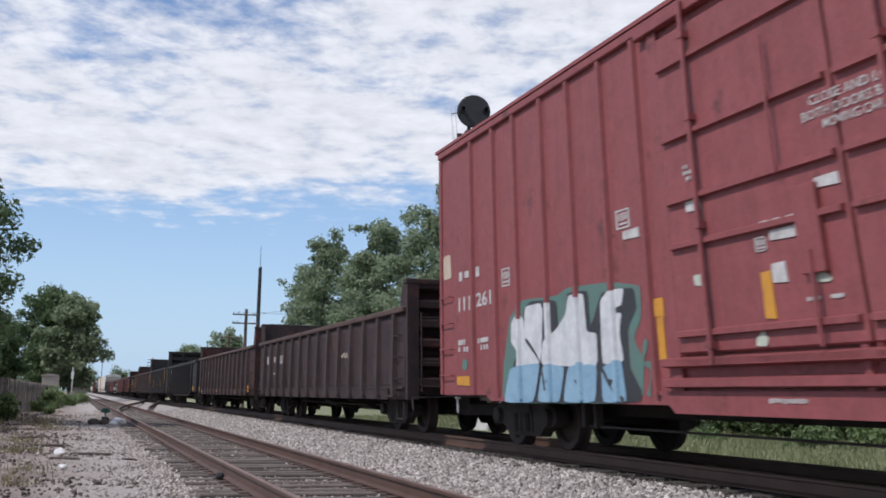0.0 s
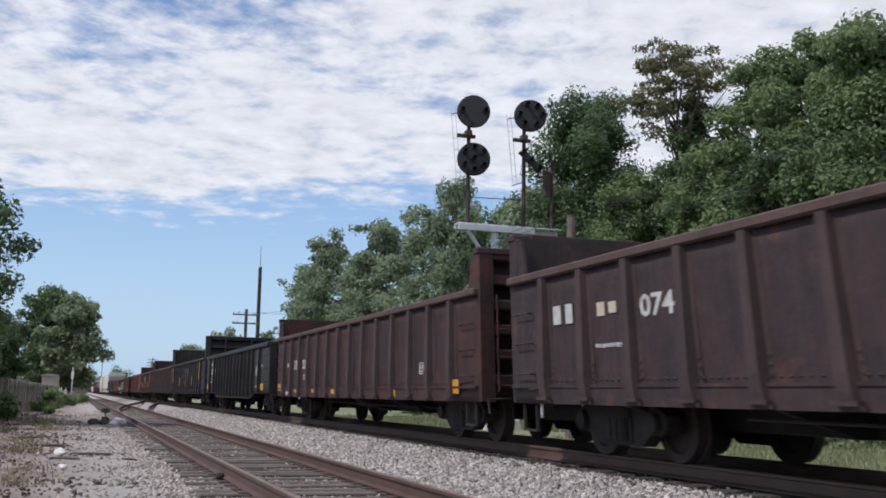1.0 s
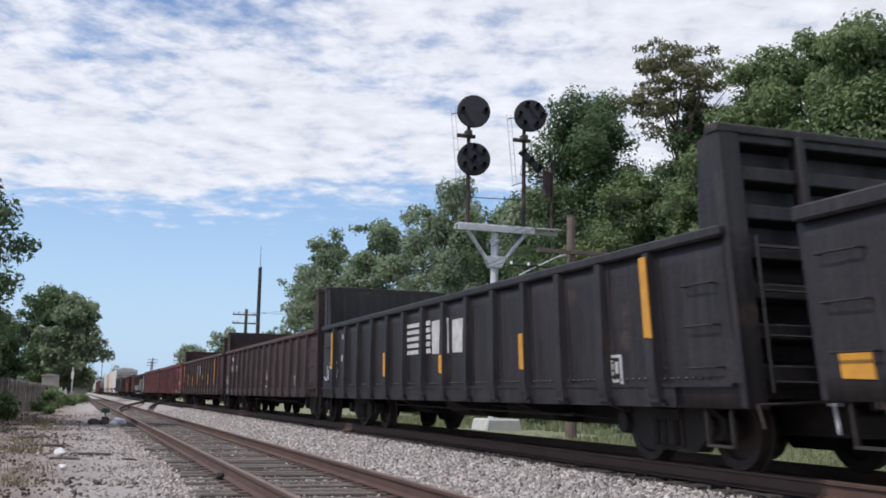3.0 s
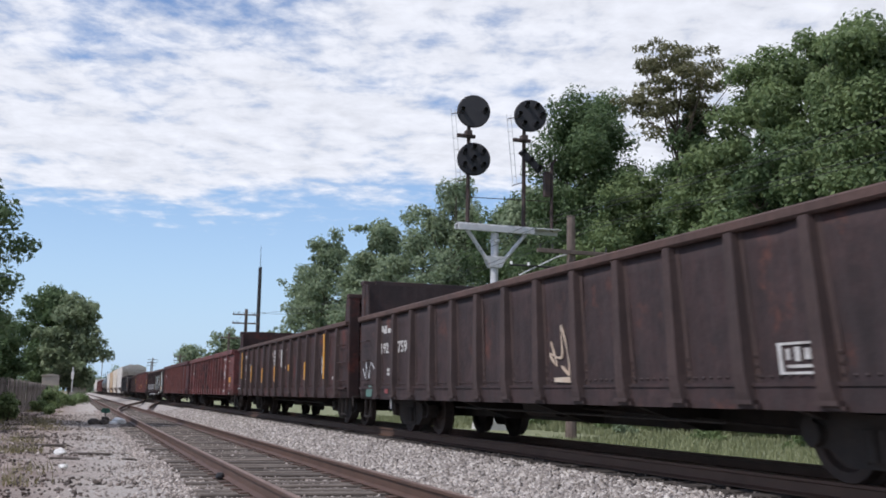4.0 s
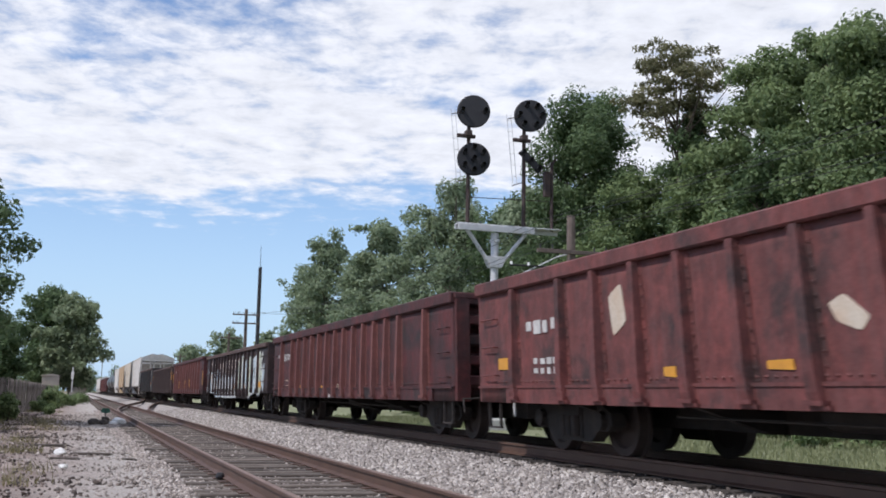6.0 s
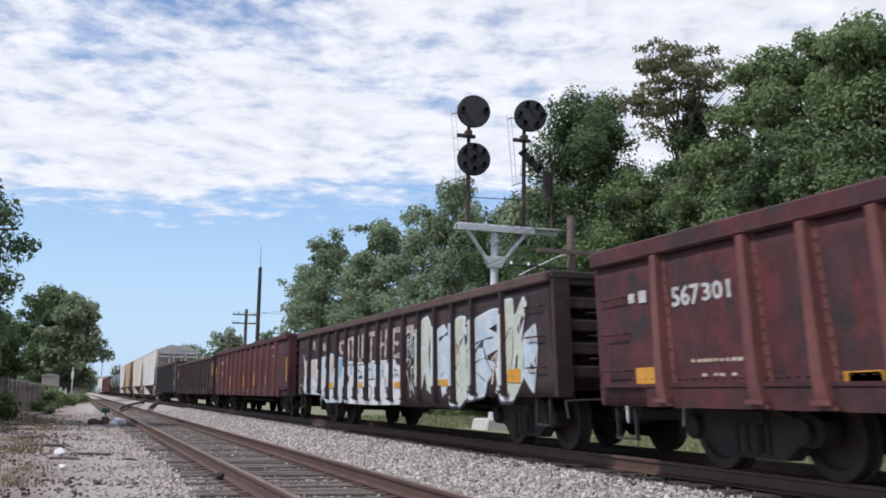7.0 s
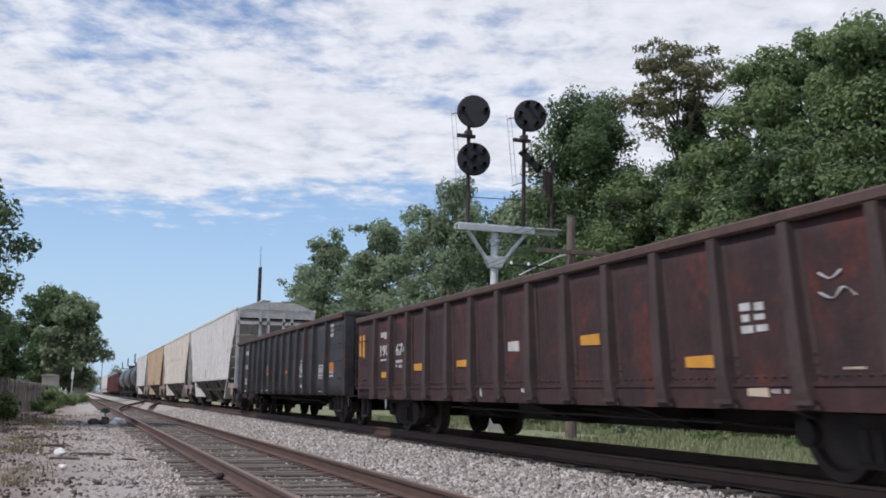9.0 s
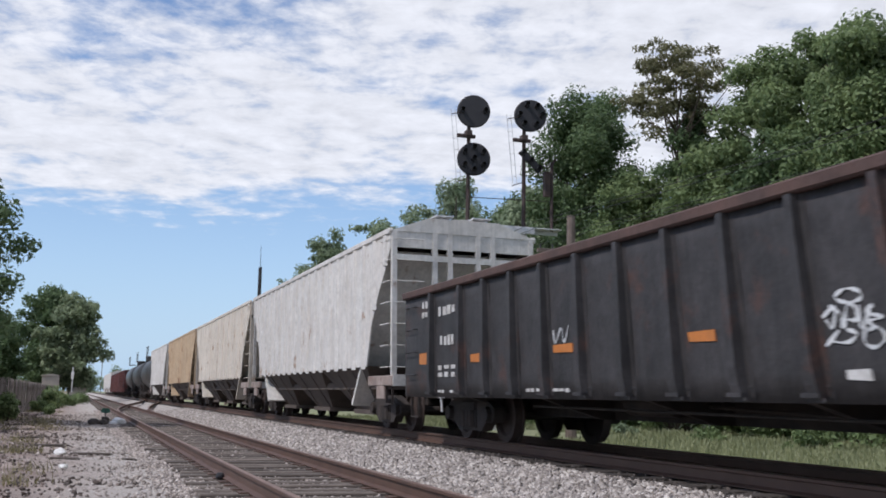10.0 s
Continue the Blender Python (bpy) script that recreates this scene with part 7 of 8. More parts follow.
bars(g12, -13.78, -14.52, 0.74, 0.78, SIDE - 0.004, 1, 7, M_LETTER)

# ---- signal bracket ----


def disc_builder(spots):
    def build(bm):
        n = 32
        rings = [[bm.verts.new((r * math.cos(6.28319 * i / n), y, r * math.sin(6.28319 * i / n))) for i in range(n)] for r, y in ((0.62, -0.03), (0.66, 0.0), (0.66, 0.05), (0.60, 0.07))]
        for a, b in zip(rings, rings[1:]):
            for i in range(n):
                bm.faces.new((a[i], a[(i + 1) % n], b[(i + 1) % n], b[i]))
        bm.faces.new(rings[0]), bm.faces.new(rings[-1])
        bmesh.ops.recalc_face_normals(bm, faces=bm.faces[:])
    return build


def hood_builder(bm):
    n = 14
    for r0, r1, y0, y1 in ((0.085, 0.085, 0.0, -0.34),):
        tube(bm, (0, 0.05, 0), (0, -0.08, 0), 0.1, 0.095, n=14)
        a = [bm.verts.new((r0 * math.cos(-0.5 + 4.14 * i / n), y0, r0 * math.sin(-0.5 + 4.14 * i / n))) for i in range(n + 1)]
        b = [bm.verts.new((r1 * math.cos(-0.5 + 4.14 * i / n), y1, r1 * math.sin(-0.5 + 4.14 * i / n))) for i in range(n + 1)]
        for i in range(n):
            bm.faces.new((a[i], a[i + 1], b[i + 1], b[i]))


def lamp_disc(sig, x, z, spots, dish=True, y=34.3):
    if dish:
        d = piece("disc", mesh_of("disc", M_SIGNAL, disc_builder(spots)), sig, pose(x, y, z, 0, 0, -14))
    else:
        d = part("lamp_arm", lambda bm: prism(bm, [(-0.5, 0.30), (-0.3, 0.5), (0.5, -0.30), (0.3, -0.5)], 1, -0.03, 0.05), M_SIGNAL, sig, m=pose(x, y, z, 0, 0, -14))
    hood = mesh_of("lamp_hood", M_SIGNAL, hood_builder)
    for a in spots:
        r = 0 if a is None else 0.45
        a = 0 if a is None else radians(a)
        piece("lamp_hood", hood, d, pose(r * math.cos(a), -0.04, r * math.sin(a)))
    return d


def signal_bracket():
    sig = tagged(new("railway_signal"), "silver bracket post carrying black position-light signal discs", "railway signal")
    sig.matrix_basis = pose(0.22, 2.97, -0.08)
    y = 34.5
    part("mast", lambda bm: (tube(bm, (14.9, y, -0.2), (14.9, y, 7.35), 0.17, 0.15, 16), tube(bm, (14.9, y, 7.0), (14.9, y, 7.1), 0.21, n=16), tube(bm, (14.9, y, 0.04), (14.9, y, 0.16), 0.34, n=12)), M_SILVER, sig)
    part("cross_beam", lambda bm: (box(bm, 13.3, 16.5, y - 0.25, y - 0.17, 7.38, 7.62), box(bm, 13.3, 17.7, y + 0.17, y + 0.25, 7.45, 7.65), box(bm, 13.3, 17.7, y - 0.2, y + 0.2, 7.62, 7.67)), M_SILVER, sig, bevel=0.01)
    part("collar", lambda bm: prism(bm, [(14.47, 6.42), (15.37, 6.42), (15.13, 5.98), (14.68, 5.98)], 1, y - 0.2, y + 0.2), M_SILVER, sig, bevel=0.015)
    for x0, x1 in ((14.56, 13.72), (15.28, 16.2)):
        part("brace", lambda bm: tube(bm, (x0, y - 0.05, 6.3), (x1, y - 0.05, 7.42), 0.085, n=8), M_SILVER, sig)
    for x, top in ((13.75, 12.3), (16.12, 12.4)):
        part("signal_post", lambda bm: tube(bm, (x, y, 7.6), (x, y, top), 0.085, 0.075, 10), M_SIGRUST, sig)
    part("vent_post", lambda bm: (tube(bm, (17.35, y, 7.6), (17.35, y, 10.4), 0.07, n=8), box(bm, 17.0, 17.25, y - 0.1, y + 0.1, 9.0, 10.0), tube(bm, (17.28, y, 10.2), (17.5, y, 10.55), 0.05)), M_SIGRUST, sig)
    part("handrail", lambda bm: (tube(bm, (13.75, y + 0.2, 8.75), (17.4, y + 0.2, 8.85), 0.018, n=6), tube(bm, (13.35, y + 0.2, 7.6), (13.35, y + 0.2, 8.75), 0.018, n=6)), M_SIGRUST, sig)
    lamp_disc(sig, 13.87, 12.12, (0, 180))
    lamp_disc(sig, 13.9, 10.2, (35, 90, 145, None, -35, 215, -90))
    lamp_disc(sig, 16.3, 12.2, (55, 110, 0, 180, 235, -60))
    lamp_disc(sig, 16.33, 10.35, (135, None, -45), dish=False)
    for x, z in ((13.75, 11.15), (16.12, 11.2)):
        part("ladder", lambda bm: ([tube(bm, (x - 0.32 - k, y - 0.05, z - 1.8), (x - 0.6 - k, y - 0.05, z + 1.0), 0.012, n=5) for k in (0, 0.18)],
                                  [tube(bm, (x - 0.35 - 0.05 * i, y - 0.05, z - 1.5 + 0.45 * i), (x - 0.54 - 0.05 * i, y - 0.05, z - 1.5 + 0.45 * i), 0.010, n=5) for i in range(6)]), M_SILVER, sig)
        part("lamp_bracket", lambda bm: (box(bm, x - 0.55, x + 0.2, y - 0.25, y - 0.1, z - 0.12, z + 0.02), box(bm, x - 0.2, x + 0.05, y - 0.3, y, z - 0.05, z + 0.18)), M_SIGRUST, sig, bevel=0.02)
        part("strut", lambda bm: (tube(bm, (x, y - 0.1, z + 1.0), (x - 0.75, y - 0.1, z + 0.8), 0.02, n=6), tube(bm, (x, y - 0.1, z - 1.7), (x - 0.55, y - 0.1, z - 1.9), 0.02, n=6)), M_SIGRUST, sig)
    base = tagged(new("signal_footing"), "pale concrete footing under the signal mast", "footing", kind="structure")
    base.matrix_basis = pose(0.32, 2.97, 0)
    part("block", lambda bm: prism(bm, [(14.15, -0.6), (15.75, -0.6), (15.6, 0.10), (14.3, 0.10)], 1, y - 0.8, y + 0.8), M_CONCRETE, base, bevel=0.05)


signal_bracket()


def utility_pole(x, y, h, arms=2, label="weathered wooden utility pole with crossarms", lean=0.0):
    x, y = spot(x, y)
    z0 = ground_z(x, y) - 0.1
    pl = tagged(new("utility_pole"), label, "utility pole", "utility poles")
    pl.matrix_basis = pose(x, y, z0, 0, lean, 0)
    part("pole", lambda bm: tube(bm, (0, 0, 0), (0, 0, h), 0.17, 0.13, 10), M_POLE, pl)
    for k in range(arms):
        z = h - (0.5 if h > 7 else 1.15) - 0.75 * k
        arm = part("crossarm", lambda bm: box(bm, -1.2, 1.2, -0.22, -0.12, z - 0.06, z + 0.06), M_POLE, pl, bevel=0.01)
        for i in (-1.1, -0.7, 0.7, 1.1):
            part("insulator", lambda bm: tube(bm, (i, -0.17, z + 0.06), (i, -0.17, z + 0.2), 0.035, 0.02, 6), M_SIGNAL, arm)
    return pl


short_pole = utility_pole(13.68, 26.0, 6.85, 1, "short weathered utility pole with one crossarm")
part("guy_wire", lambda bm: (tube(bm, (-1.72, 0, 4.93), (-0.48, 0, 5.55), 0.022, n=6), tube(bm, (-0.48, 0, 5.55), (-0.09, 0, 5.67), 0.03, n=6)), M_SILVER, short_pole, "pale guy wire")
part("side_arm", lambda bm: tube(bm, (-0.05, 0, 5.23), (-2.01, 0, 5.23), 0.03, n=6), M_SIGNAL, short_pole)
for o in (-1.96, -1.40):
    part("insulator", lambda bm: tube(bm, (o, 0, 5.24), (o, 0, 5.34), 0.05, 0.035, 8), M_LITTER, short_pole, "white insulator")
utility_pole(13.0, 85.0, 8.6, 2)
utility_pole(14.2, 104.0, 7.6, 1)
utility_pole(17.0, 190.0, 8.5, 2)
utility_pole(16.5, 260.0, 10.0, 2)
utility_pole(18.0, 290.0, 10.0, 2)
utility_pole(7.0, 420.0, 14.0, 2)
utility_pole(-4.0, 150.0, 9.5, 0, "bare weathered utility pole beside trees")


def wires():
    w = tagged(new("overhead_wires"), "thin sagging wires between the poles", "wires", kind="structure")
    def span(a, b, sag):
        a, b = Vector((*spot(*a[:2]), a[2])), Vector((*spot(*b[:2]), b[2]))
        def build(bm):
            pts = [a.lerp(b, i / 14) - Vector((0, 0, sag * 4 * (i / 14) * (1 - i / 14))) for i in range(15)]
            for p, q in zip(pts, pts[1:]):
                tube(bm, p, q, 0.007, n=4, cap=False)
        part("wire", build, M_SIGNAL, w)
    for o in (-1.1, -0.7, 0.7, 1.1):
        span((13.68 + o, 26, 6.2), (13.68 + o, -14, 6.4), 0.6)
        span((13.68 + o, 26, 6.2), (13.0 + o, 85, 7.9), 1.0)
    span((13.0, 85, 8.0), (16.9, 190, 8.0), 1.2)


wires()


def mast():
    m = tagged(new("radio_mast"), "slim dark radio mast with thin whip antenna", "antenna mast")
    m.matrix_basis = pose(1.05, 11.0, 0)
    part("pole", lambda bm: tube(bm, (24.3, 147, -0.4), (24.3, 147, 20.0), 0.34, 0.26, 10), M_SIGNAL, m)
    part("whip", lambda bm: tube(bm, (24.3, 147, 20.0), (24.3, 147, 23.3), 0.05, 0.03, 6), M_SIGNAL, m)


mast()

# ---- fence ----


def fence():
    f = tagged(new("fence"), "weathered grey board fence along the dirt strip", "fence")
    rng = random.Random(8)
    board = mesh_of("fence_board", M_FENCE, lambda bm: prism(bm, [(-0.075, 0.0), (0.075, 0.0), (0.075, 1.32), (0.04, 1.38), (-0.04, 1.38), (-0.075, 1.32)], 0, -0.012, 0.012))
    y = 26.0
    while y < 90:
        x = -2.38 + 0.012 * (y - 32)
        piece("board", board, f, pose(x + rng.uniform(-0.02, 0.02), y, ground_z(x, y) + rng.uniform(-0.06, 0.03), rng.uniform(-2.5, 2.5), rng.uniform(-2, 2), 0))
        y += 0.2 if y < 60 else 0.26
    for z in (0.3, 1.0):
        part("rail", lambda bm: tube(bm, (-2.5, 25.9, z), (-1.73, 90, z), 0.045, n=4), M_FENCE, f)


fence()

# ---- trees ----


def leaf_cloud(centres, radii, count, size, rng, flat=0.7):
    """Small folded leaves thickly round clump centres and thinly between them."""
    w = radii ** 2
    k = rng.choice(len(centres), count, p=w / w.sum())
    d = rng.normal(size=(count, 3)) * np.array([1, 1, flat]) * 0.52
    d *= np.minimum(1.0, 0.95 / (np.linalg.norm(d, axis=1)[:, None] + 1e-6))
    c = centres[k] + d * radii[k][:, None]
    out = d / (np.linalg.norm(d, axis=1)[:, None] + 1e-6)
    nrm = out * 0.7 + rng.normal(size=(count, 3)) * 0.55 + np.array([0, 0, 0.45])
    nrm /= np.linalg.norm(nrm, axis=1)[:, None]
    a = np.cross(nrm, rng.normal(size=(count, 3)))
    a /= np.linalg.norm(a, axis=1)[:, None]
    b = np.cross(nrm, a)
    s = (size * rng.uniform(0.55, 1.45, count))[:, None]
    v = np.stack([c - a * s, c - b * s * 0.5 + nrm * s * 0.18, c + a * s, c + b * s * 0.5 + nrm * s * 0.18], 1).reshape(-1, 3)
    return v, np.arange(count * 4).reshape(-1, 4)


def tree(x, y, h, spread, mat, seed, label, leaves=14000, size=0.16, low=0.25, trunk=0.22, name="tree", limbs=16, twigs=9, clump=0.2, top=0.55, flat=0.7):
    """Trunk, limbs that fork into twigs, and leaves in clumps on the twigs."""
    x, y = spot(x, y)
    rng = np.random.default_rng(seed)
    t = tagged(new(name), label, "tree", "trees")
    t.matrix_basis = pose(x, y, ground_z(x, y) - 0.1)
    ends, cs, rs = [], [], []
    for i in range(limbs):
        u = low + (1.0 - low) * ((i + rng.uniform(0.2, 0.8)) / limbs)
        q = (u - low) / (1 - low)
        prof = max(0.12, min(1.0, (q / (1 - top)) ** 0.6 if q < 1 - top else (max(0.0, (1 - q) / top)) ** 0.55))
        a = i * 2.4 + rng.uniform(-0.5, 0.5)
        r = spread * prof * rng.uniform(0.55, 1.0)
        e = np.array((r * math.cos(a), r * math.sin(a), h * (u - 0.03)))
        ends.append(e)
        for j in range(twigs):
            f = rng.uniform(0.35, 1.1)
            c = e * np.array((f, f, 1.0)) + rng.normal(size=3) * spread * np.array((0.17, 0.17, 0.13))
            cs.append(c)
            rs.append(clump * spread * rng.uniform(0.6, 1.5))
    cs, rs = np.array(cs), np.array(rs)
    v, f = leaf_cloud(cs, rs, leaves, size, rng, flat)
    soup("crown", v, f, mat, t)

    def wood(bm):
        mid = Vector((rng.uniform(-0.25, 0.25), rng.uniform(-0.25, 0.25), h * 0.4))
        tip = Vector((rng.uniform(-0.4, 0.4), rng.uniform(-0.4, 0.4), h * 0.9))
        tube(bm, (0, 0, -0.2), mid, trunk, trunk * 0.7, 9)
        tube(bm, mid, tip, trunk * 0.7, trunk * 0.12, 8)
        for i, e in enumerate(ends):
            e = Vector(e)
            s = max(0.08, e.z / h - 0.16)
            root = mid.lerp(tip, (s - 0.4) / 0.5) if s > 0.4 else Vector((0, 0, 0)).lerp(mid, s / 0.4)
            bend = root.lerp(e, 0.55) + Vector((0, 0, -h * 0.015))
            tube(bm, root, bend, trunk * 0.3, trunk * 0.17, 5, False)
            tube(bm, bend, e, trunk * 0.17, trunk * 0.07, 5, False)
            for j in range(0, twigs, 2):
                tube(bm, bend.lerp(e, 0.6), Vector(cs[i * twigs + j]), trunk * 0.07, trunk * 0.02, 4, False)
    part("trunk", wood, M_BARK, t)
    return t


GREEN = "leafy green tree beyond the grass strip"
TREES = (
    # x, y, height, spread, material, leaves, limbs
    (22.4, 40.4, 15.8, 3.7, M_LEAFDEEP, 44000, 20), (25.2, 34.5, 12.4, 2.7, M_LEAFDEEP, 20000, 16), (23.1, 28.6, 14.0, 3.0, M_LEAF, 34000, 18),
    (26.0, 28.4, 15.7, 2.9, M_LEAF, 30000, 18),
    (23.5, 23.8, 13.5, 3.3, M_LEAF, 38000, 18), (24.5, 20.4, 13.4, 3.8, M_LEAFDEEP, 34000, 18), (28, 15.5, 16.5, 4.5, M_LEAF, 12000, 14),
    (22.5, 30.4, 10.6, 3.2, M_LEAF, 22000, 14), (22.0, 25.6, 10.2, 3.0, M_LEAFDEEP, 22000, 14), (22.2, 36.6, 11.0, 3.0, M_LEAF, 20000, 14),
    (23.0, 46.5, 12.8, 3.6, M_LEAFHAZE, 22000, 16), (24.0, 53.5, 13.2, 3.8, M_LEAFDEEP, 18000, 16), (23.5, 62.0, 16.2, 3.6, M_LEAFHAZE, 18000, 16),
    (24.0, 70.0, 14.0, 4.0, M_LEAFHAZE, 16000, 16), (24.0, 81.0, 16.6, 4.2, M_LEAFHAZE, 16000, 16), (25.0, 90.0, 14.5, 4.2, M_LEAFHAZE, 14000, 16),
    (24.5, 103.0, 18.4, 4.6, M_LEAFHAZE, 16000, 16), (24.5, 112.0, 16.0, 4.6, M_LEAFHAZE, 12000, 14), (30, 44, 13.2, 5, M_LEAFDEEP, 14000, 16), (30.5, 31, 15.0, 5, M_LEAFDEEP, 14000, 16), (30, 60, 15, 5, M_LEAFDEEP, 10000, 14), (30, 76, 15, 5, M_LEAFDEEP, 9000, 14))
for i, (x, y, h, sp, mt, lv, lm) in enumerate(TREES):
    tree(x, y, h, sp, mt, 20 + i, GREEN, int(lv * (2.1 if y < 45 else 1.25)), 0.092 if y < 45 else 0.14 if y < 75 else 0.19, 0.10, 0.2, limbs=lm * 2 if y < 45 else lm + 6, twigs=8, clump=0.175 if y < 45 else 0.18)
tree(22.6, 33.2, 16.0, 3.3, M_LEAFBROWN, 81, "thin brownish tree with sparse crown above the others", 9500, 0.08, 0.83, 0.15, limbs=17, twigs=6, clump=0.13, top=0.45, flat=0.35)
tree(23.4, 33.6, 13.3, 1.9, M_LEAFDEEP, 79, "dark green tree under the brownish crown", 22000, 0.09, 0.3, 0.15, limbs=24, twigs=7, clump=0.2)
# beside the dirt strip
tree(-5.3, 33.0, 7.7, 4.0, M_LEAFDEEP, 5, "dark green tree beside the dirt strip", 90000, 0.085, 0.30, 0.2, limbs=40, twigs=7, clump=0.16)
tree(-4.4, 126, 13.0, 4.3, M_LEAFDEEP, 6, "broad dark tree at the end of the fence", 22000, 0.2, 0.16, 0.3, limbs=20)
tree(-1.3, 112, 10.9, 3.8, M_LEAFOLIVE, 9, "broad grey-green tree overhanging the siding", 22000, 0.21, 0.2, 0.3, limbs=20)
for i, (x, y, h, s) in enumerate(((-9.0, 108, 9.0, 4), (-13.5, 98, 9.0, 4), (-8.5, 76, 5.6, 2.8), (-19, 130, 11, 5), (-7, 92, 6.5, 2.8))):
    tree(x, y, h, s, M_LEAFDEEP, 60 + i, "dark green tree behind the fence", 13000, 0.2, 0.06, 0.25)
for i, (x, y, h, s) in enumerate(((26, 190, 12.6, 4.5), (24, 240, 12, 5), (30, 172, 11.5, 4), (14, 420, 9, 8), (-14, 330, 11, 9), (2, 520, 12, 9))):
    tree(x, y, h, s, M_LEAFHAZE, 90 + i, "distant green tree beyond the train", 7000, 0.35, 0.08, 0.3)


def shrub(x, y, h, spread, mat, seed, leaves, size, label):
    x, y = spot(x, y)
    rng = np.random.default_rng(seed)
    s = tagged(new("shrub"), label, "shrub", "shrubs")
    s.matrix_basis = pose(x, y, ground_z(x, y) - 0.03)
    n = 16
    cs = np.stack([rng.normal(size=n) * spread * 0.45, rng.normal(size=n) * spread * 0.45, h * rng.uniform(0.12, 0.85, n)], 1)
    v, f = leaf_cloud(cs, np.full(n, 0.42 * spread) * rng.uniform(0.6, 1.3, n), leaves, size, rng, 0.8)
    v[:, 2] = np.maximum(v[:, 2], 0.0)
    soup("foliage", v, f, mat, s)
    part("stems", lambda bm: [tube(bm, (0.1 * c[0], 0.1 * c[1], 0), Vector(c), 0.02, 0.006, 5, False) for c in cs], M_BARK, s)


rs = random.Random(31)
for i in range(26):
    y = 13 + i * 2.1
    shrub(21.6 + rs.uniform(-0.6, 1.4), y, rs.uniform(1.4, 3.4), rs.uniform(1.2, 1.9), rs.choice((M_LEAF, M_LEAFDEEP, M_LEAF)), 300 + i, 5200, 0.085, "green shrub along the edge of the grass strip")
for i in range(6):
    shrub(18.2 + rs.uniform(-1.0, 1.6), 16 + i * 4.6, rs.uniform(0.3, 0.6), rs.uniform(0.35, 0.6), rs.choice((M_LEAFHAZE, M_LEAF)), 340 + i, 1500, 0.06, "low weedy shrub in the grass strip")
for i, (x, y, h, s) in enumerate(((-2.2, 33.5, 0.85, 0.5), (-2.9, 31, 1.1, 0.6), (-1.7, 58, 1.1, 0.8), (-1.3, 64, 0.8, 0.7), (-1.9, 50, 0.5, 0.4), (-0.9, 72, 0.7, 0.8), (-2.0, 70, 1.5, 0.9), (-0.4, 85, 0.8, 1.0), (-1.25, 44, 0.35, 0.22))):
    shrub(x, y, h, s, M_LEAF, 380 + i, 2600, 0.06, "green weeds along the board fence")


def grass_strip():
    """Rough grass between the bank and the shrubs."""
    rng = np.random.default_rng(12)
    n = 60000
    y = 8 + 50 * rng.uniform(0, 1, n) ** 1.4
    x = 10.6 + 11.5 * rng.uniform(0, 1, n)
    keep = ~((x > 12.6) & (x < 16.6) & (y > 29) & (y < 39))
    x, y = x[keep], y[keep]
    n = len(x)
    z = np.interp(x, (10, 12, 40), (-0.25, -0.33, -0.2)) - 0.02
    h = rng.uniform(0.08, 0.26, n) * (0.6 + 0.6 * rng.uniform(0, 1, n) ** 3)
    a = rng.uniform(0, 6.283, n)
    w = 0.012 + 0.0006 * y
    lx, ly = rng.normal(size=n) * 0.06, rng.normal(size=n) * 0.06
    dx, dy = np.cos(a) * w, np.sin(a) * w
    v = np.stack([np.stack([x - dx, y - dy, z], 1), np.stack([x + dx, y + dy, z], 1), np.stack([x + lx, y + ly, z + h], 1)], 1).reshape(-1, 3)
    tagged(soup("grass", v, np.arange(n * 3).reshape(-1, 3), M_GRASS), "rough green grass beyond the main line", "grass", kind="stuff")


grass_strip()


def weeds():
    """Sparse dry weeds on the dirt strip."""
    rng = np.random.default_rng(14)
    n = 5000
    k = rng.integers(0, 60, n)
    cy, cx = 10 + 60 * rng.uniform(0, 1, 60) ** 1.3, rng.uniform(-3.0, -0.5, 60)
    y, x = cy[k] + rng.normal(size=n) * 0.3, cx[k] + rng.normal(size=n) * 0.2
    z = np.interp(x, (-6, -3, -0.5, 1), (-0.15, -0.10, -0.15, -0.22)) - 0.02
    h = rng.uniform(0.04, 0.22, n)
    a = rng.uniform(0, 6.283, n)
    w = 0.008
    lx, ly = rng.normal(size=n) * 0.07, rng.normal(size=n) * 0.07
    v = np.stack([np.stack([x - np.cos(a) * w, y - np.sin(a) * w, z], 1), np.stack([x + np.cos(a) * w, y + np.sin(a) * w, z], 1), np.stack([x + lx, y + ly, z + h], 1)], 1).reshape(-1, 3)
    tagged(soup("weeds", v, np.arange(n * 3).reshape(-1, 3), M_DRY), "sparse dry weeds on the dirt strip", "weeds", kind="stuff")


weeds()

# ---- small things on the left ----


def plank(x, y, l, w, h, rz, label, mat):
    x, y = spot(x, y)
    z = ground_z(x, y)
    p = tagged(new("old_plank"), label, "plank", "discarded planks")
    p.matrix_basis = pose(x, y, z - 0.01, 0, 0, rz)
    part("board", lambda bm: prism(bm, [(-l / 2, 0), (l / 2 - 0.08, 0.0), (l / 2, h * 0.4), (l / 2 - 0.05, h), (-l / 2 + 0.04, h)], 1, -w / 2, w / 2), mat, p, bevel=0.012)


for x, y, l, rz in ((-1.0, 22.6, 0.75, 8), (-0.55, 19.6, 0.8, -6), (0.2, 17.5, 0.9, -12), (0.75, 16.4, 0.35, 20), (-0.2, 16.0, 0.6, -25), (1.0, 34.2, 1.0, 10)):
    plank(x, y, l * 0.8, 0.13, 0.05, rz, "dark rotten plank lying on the gravel", M_DEBRIS)


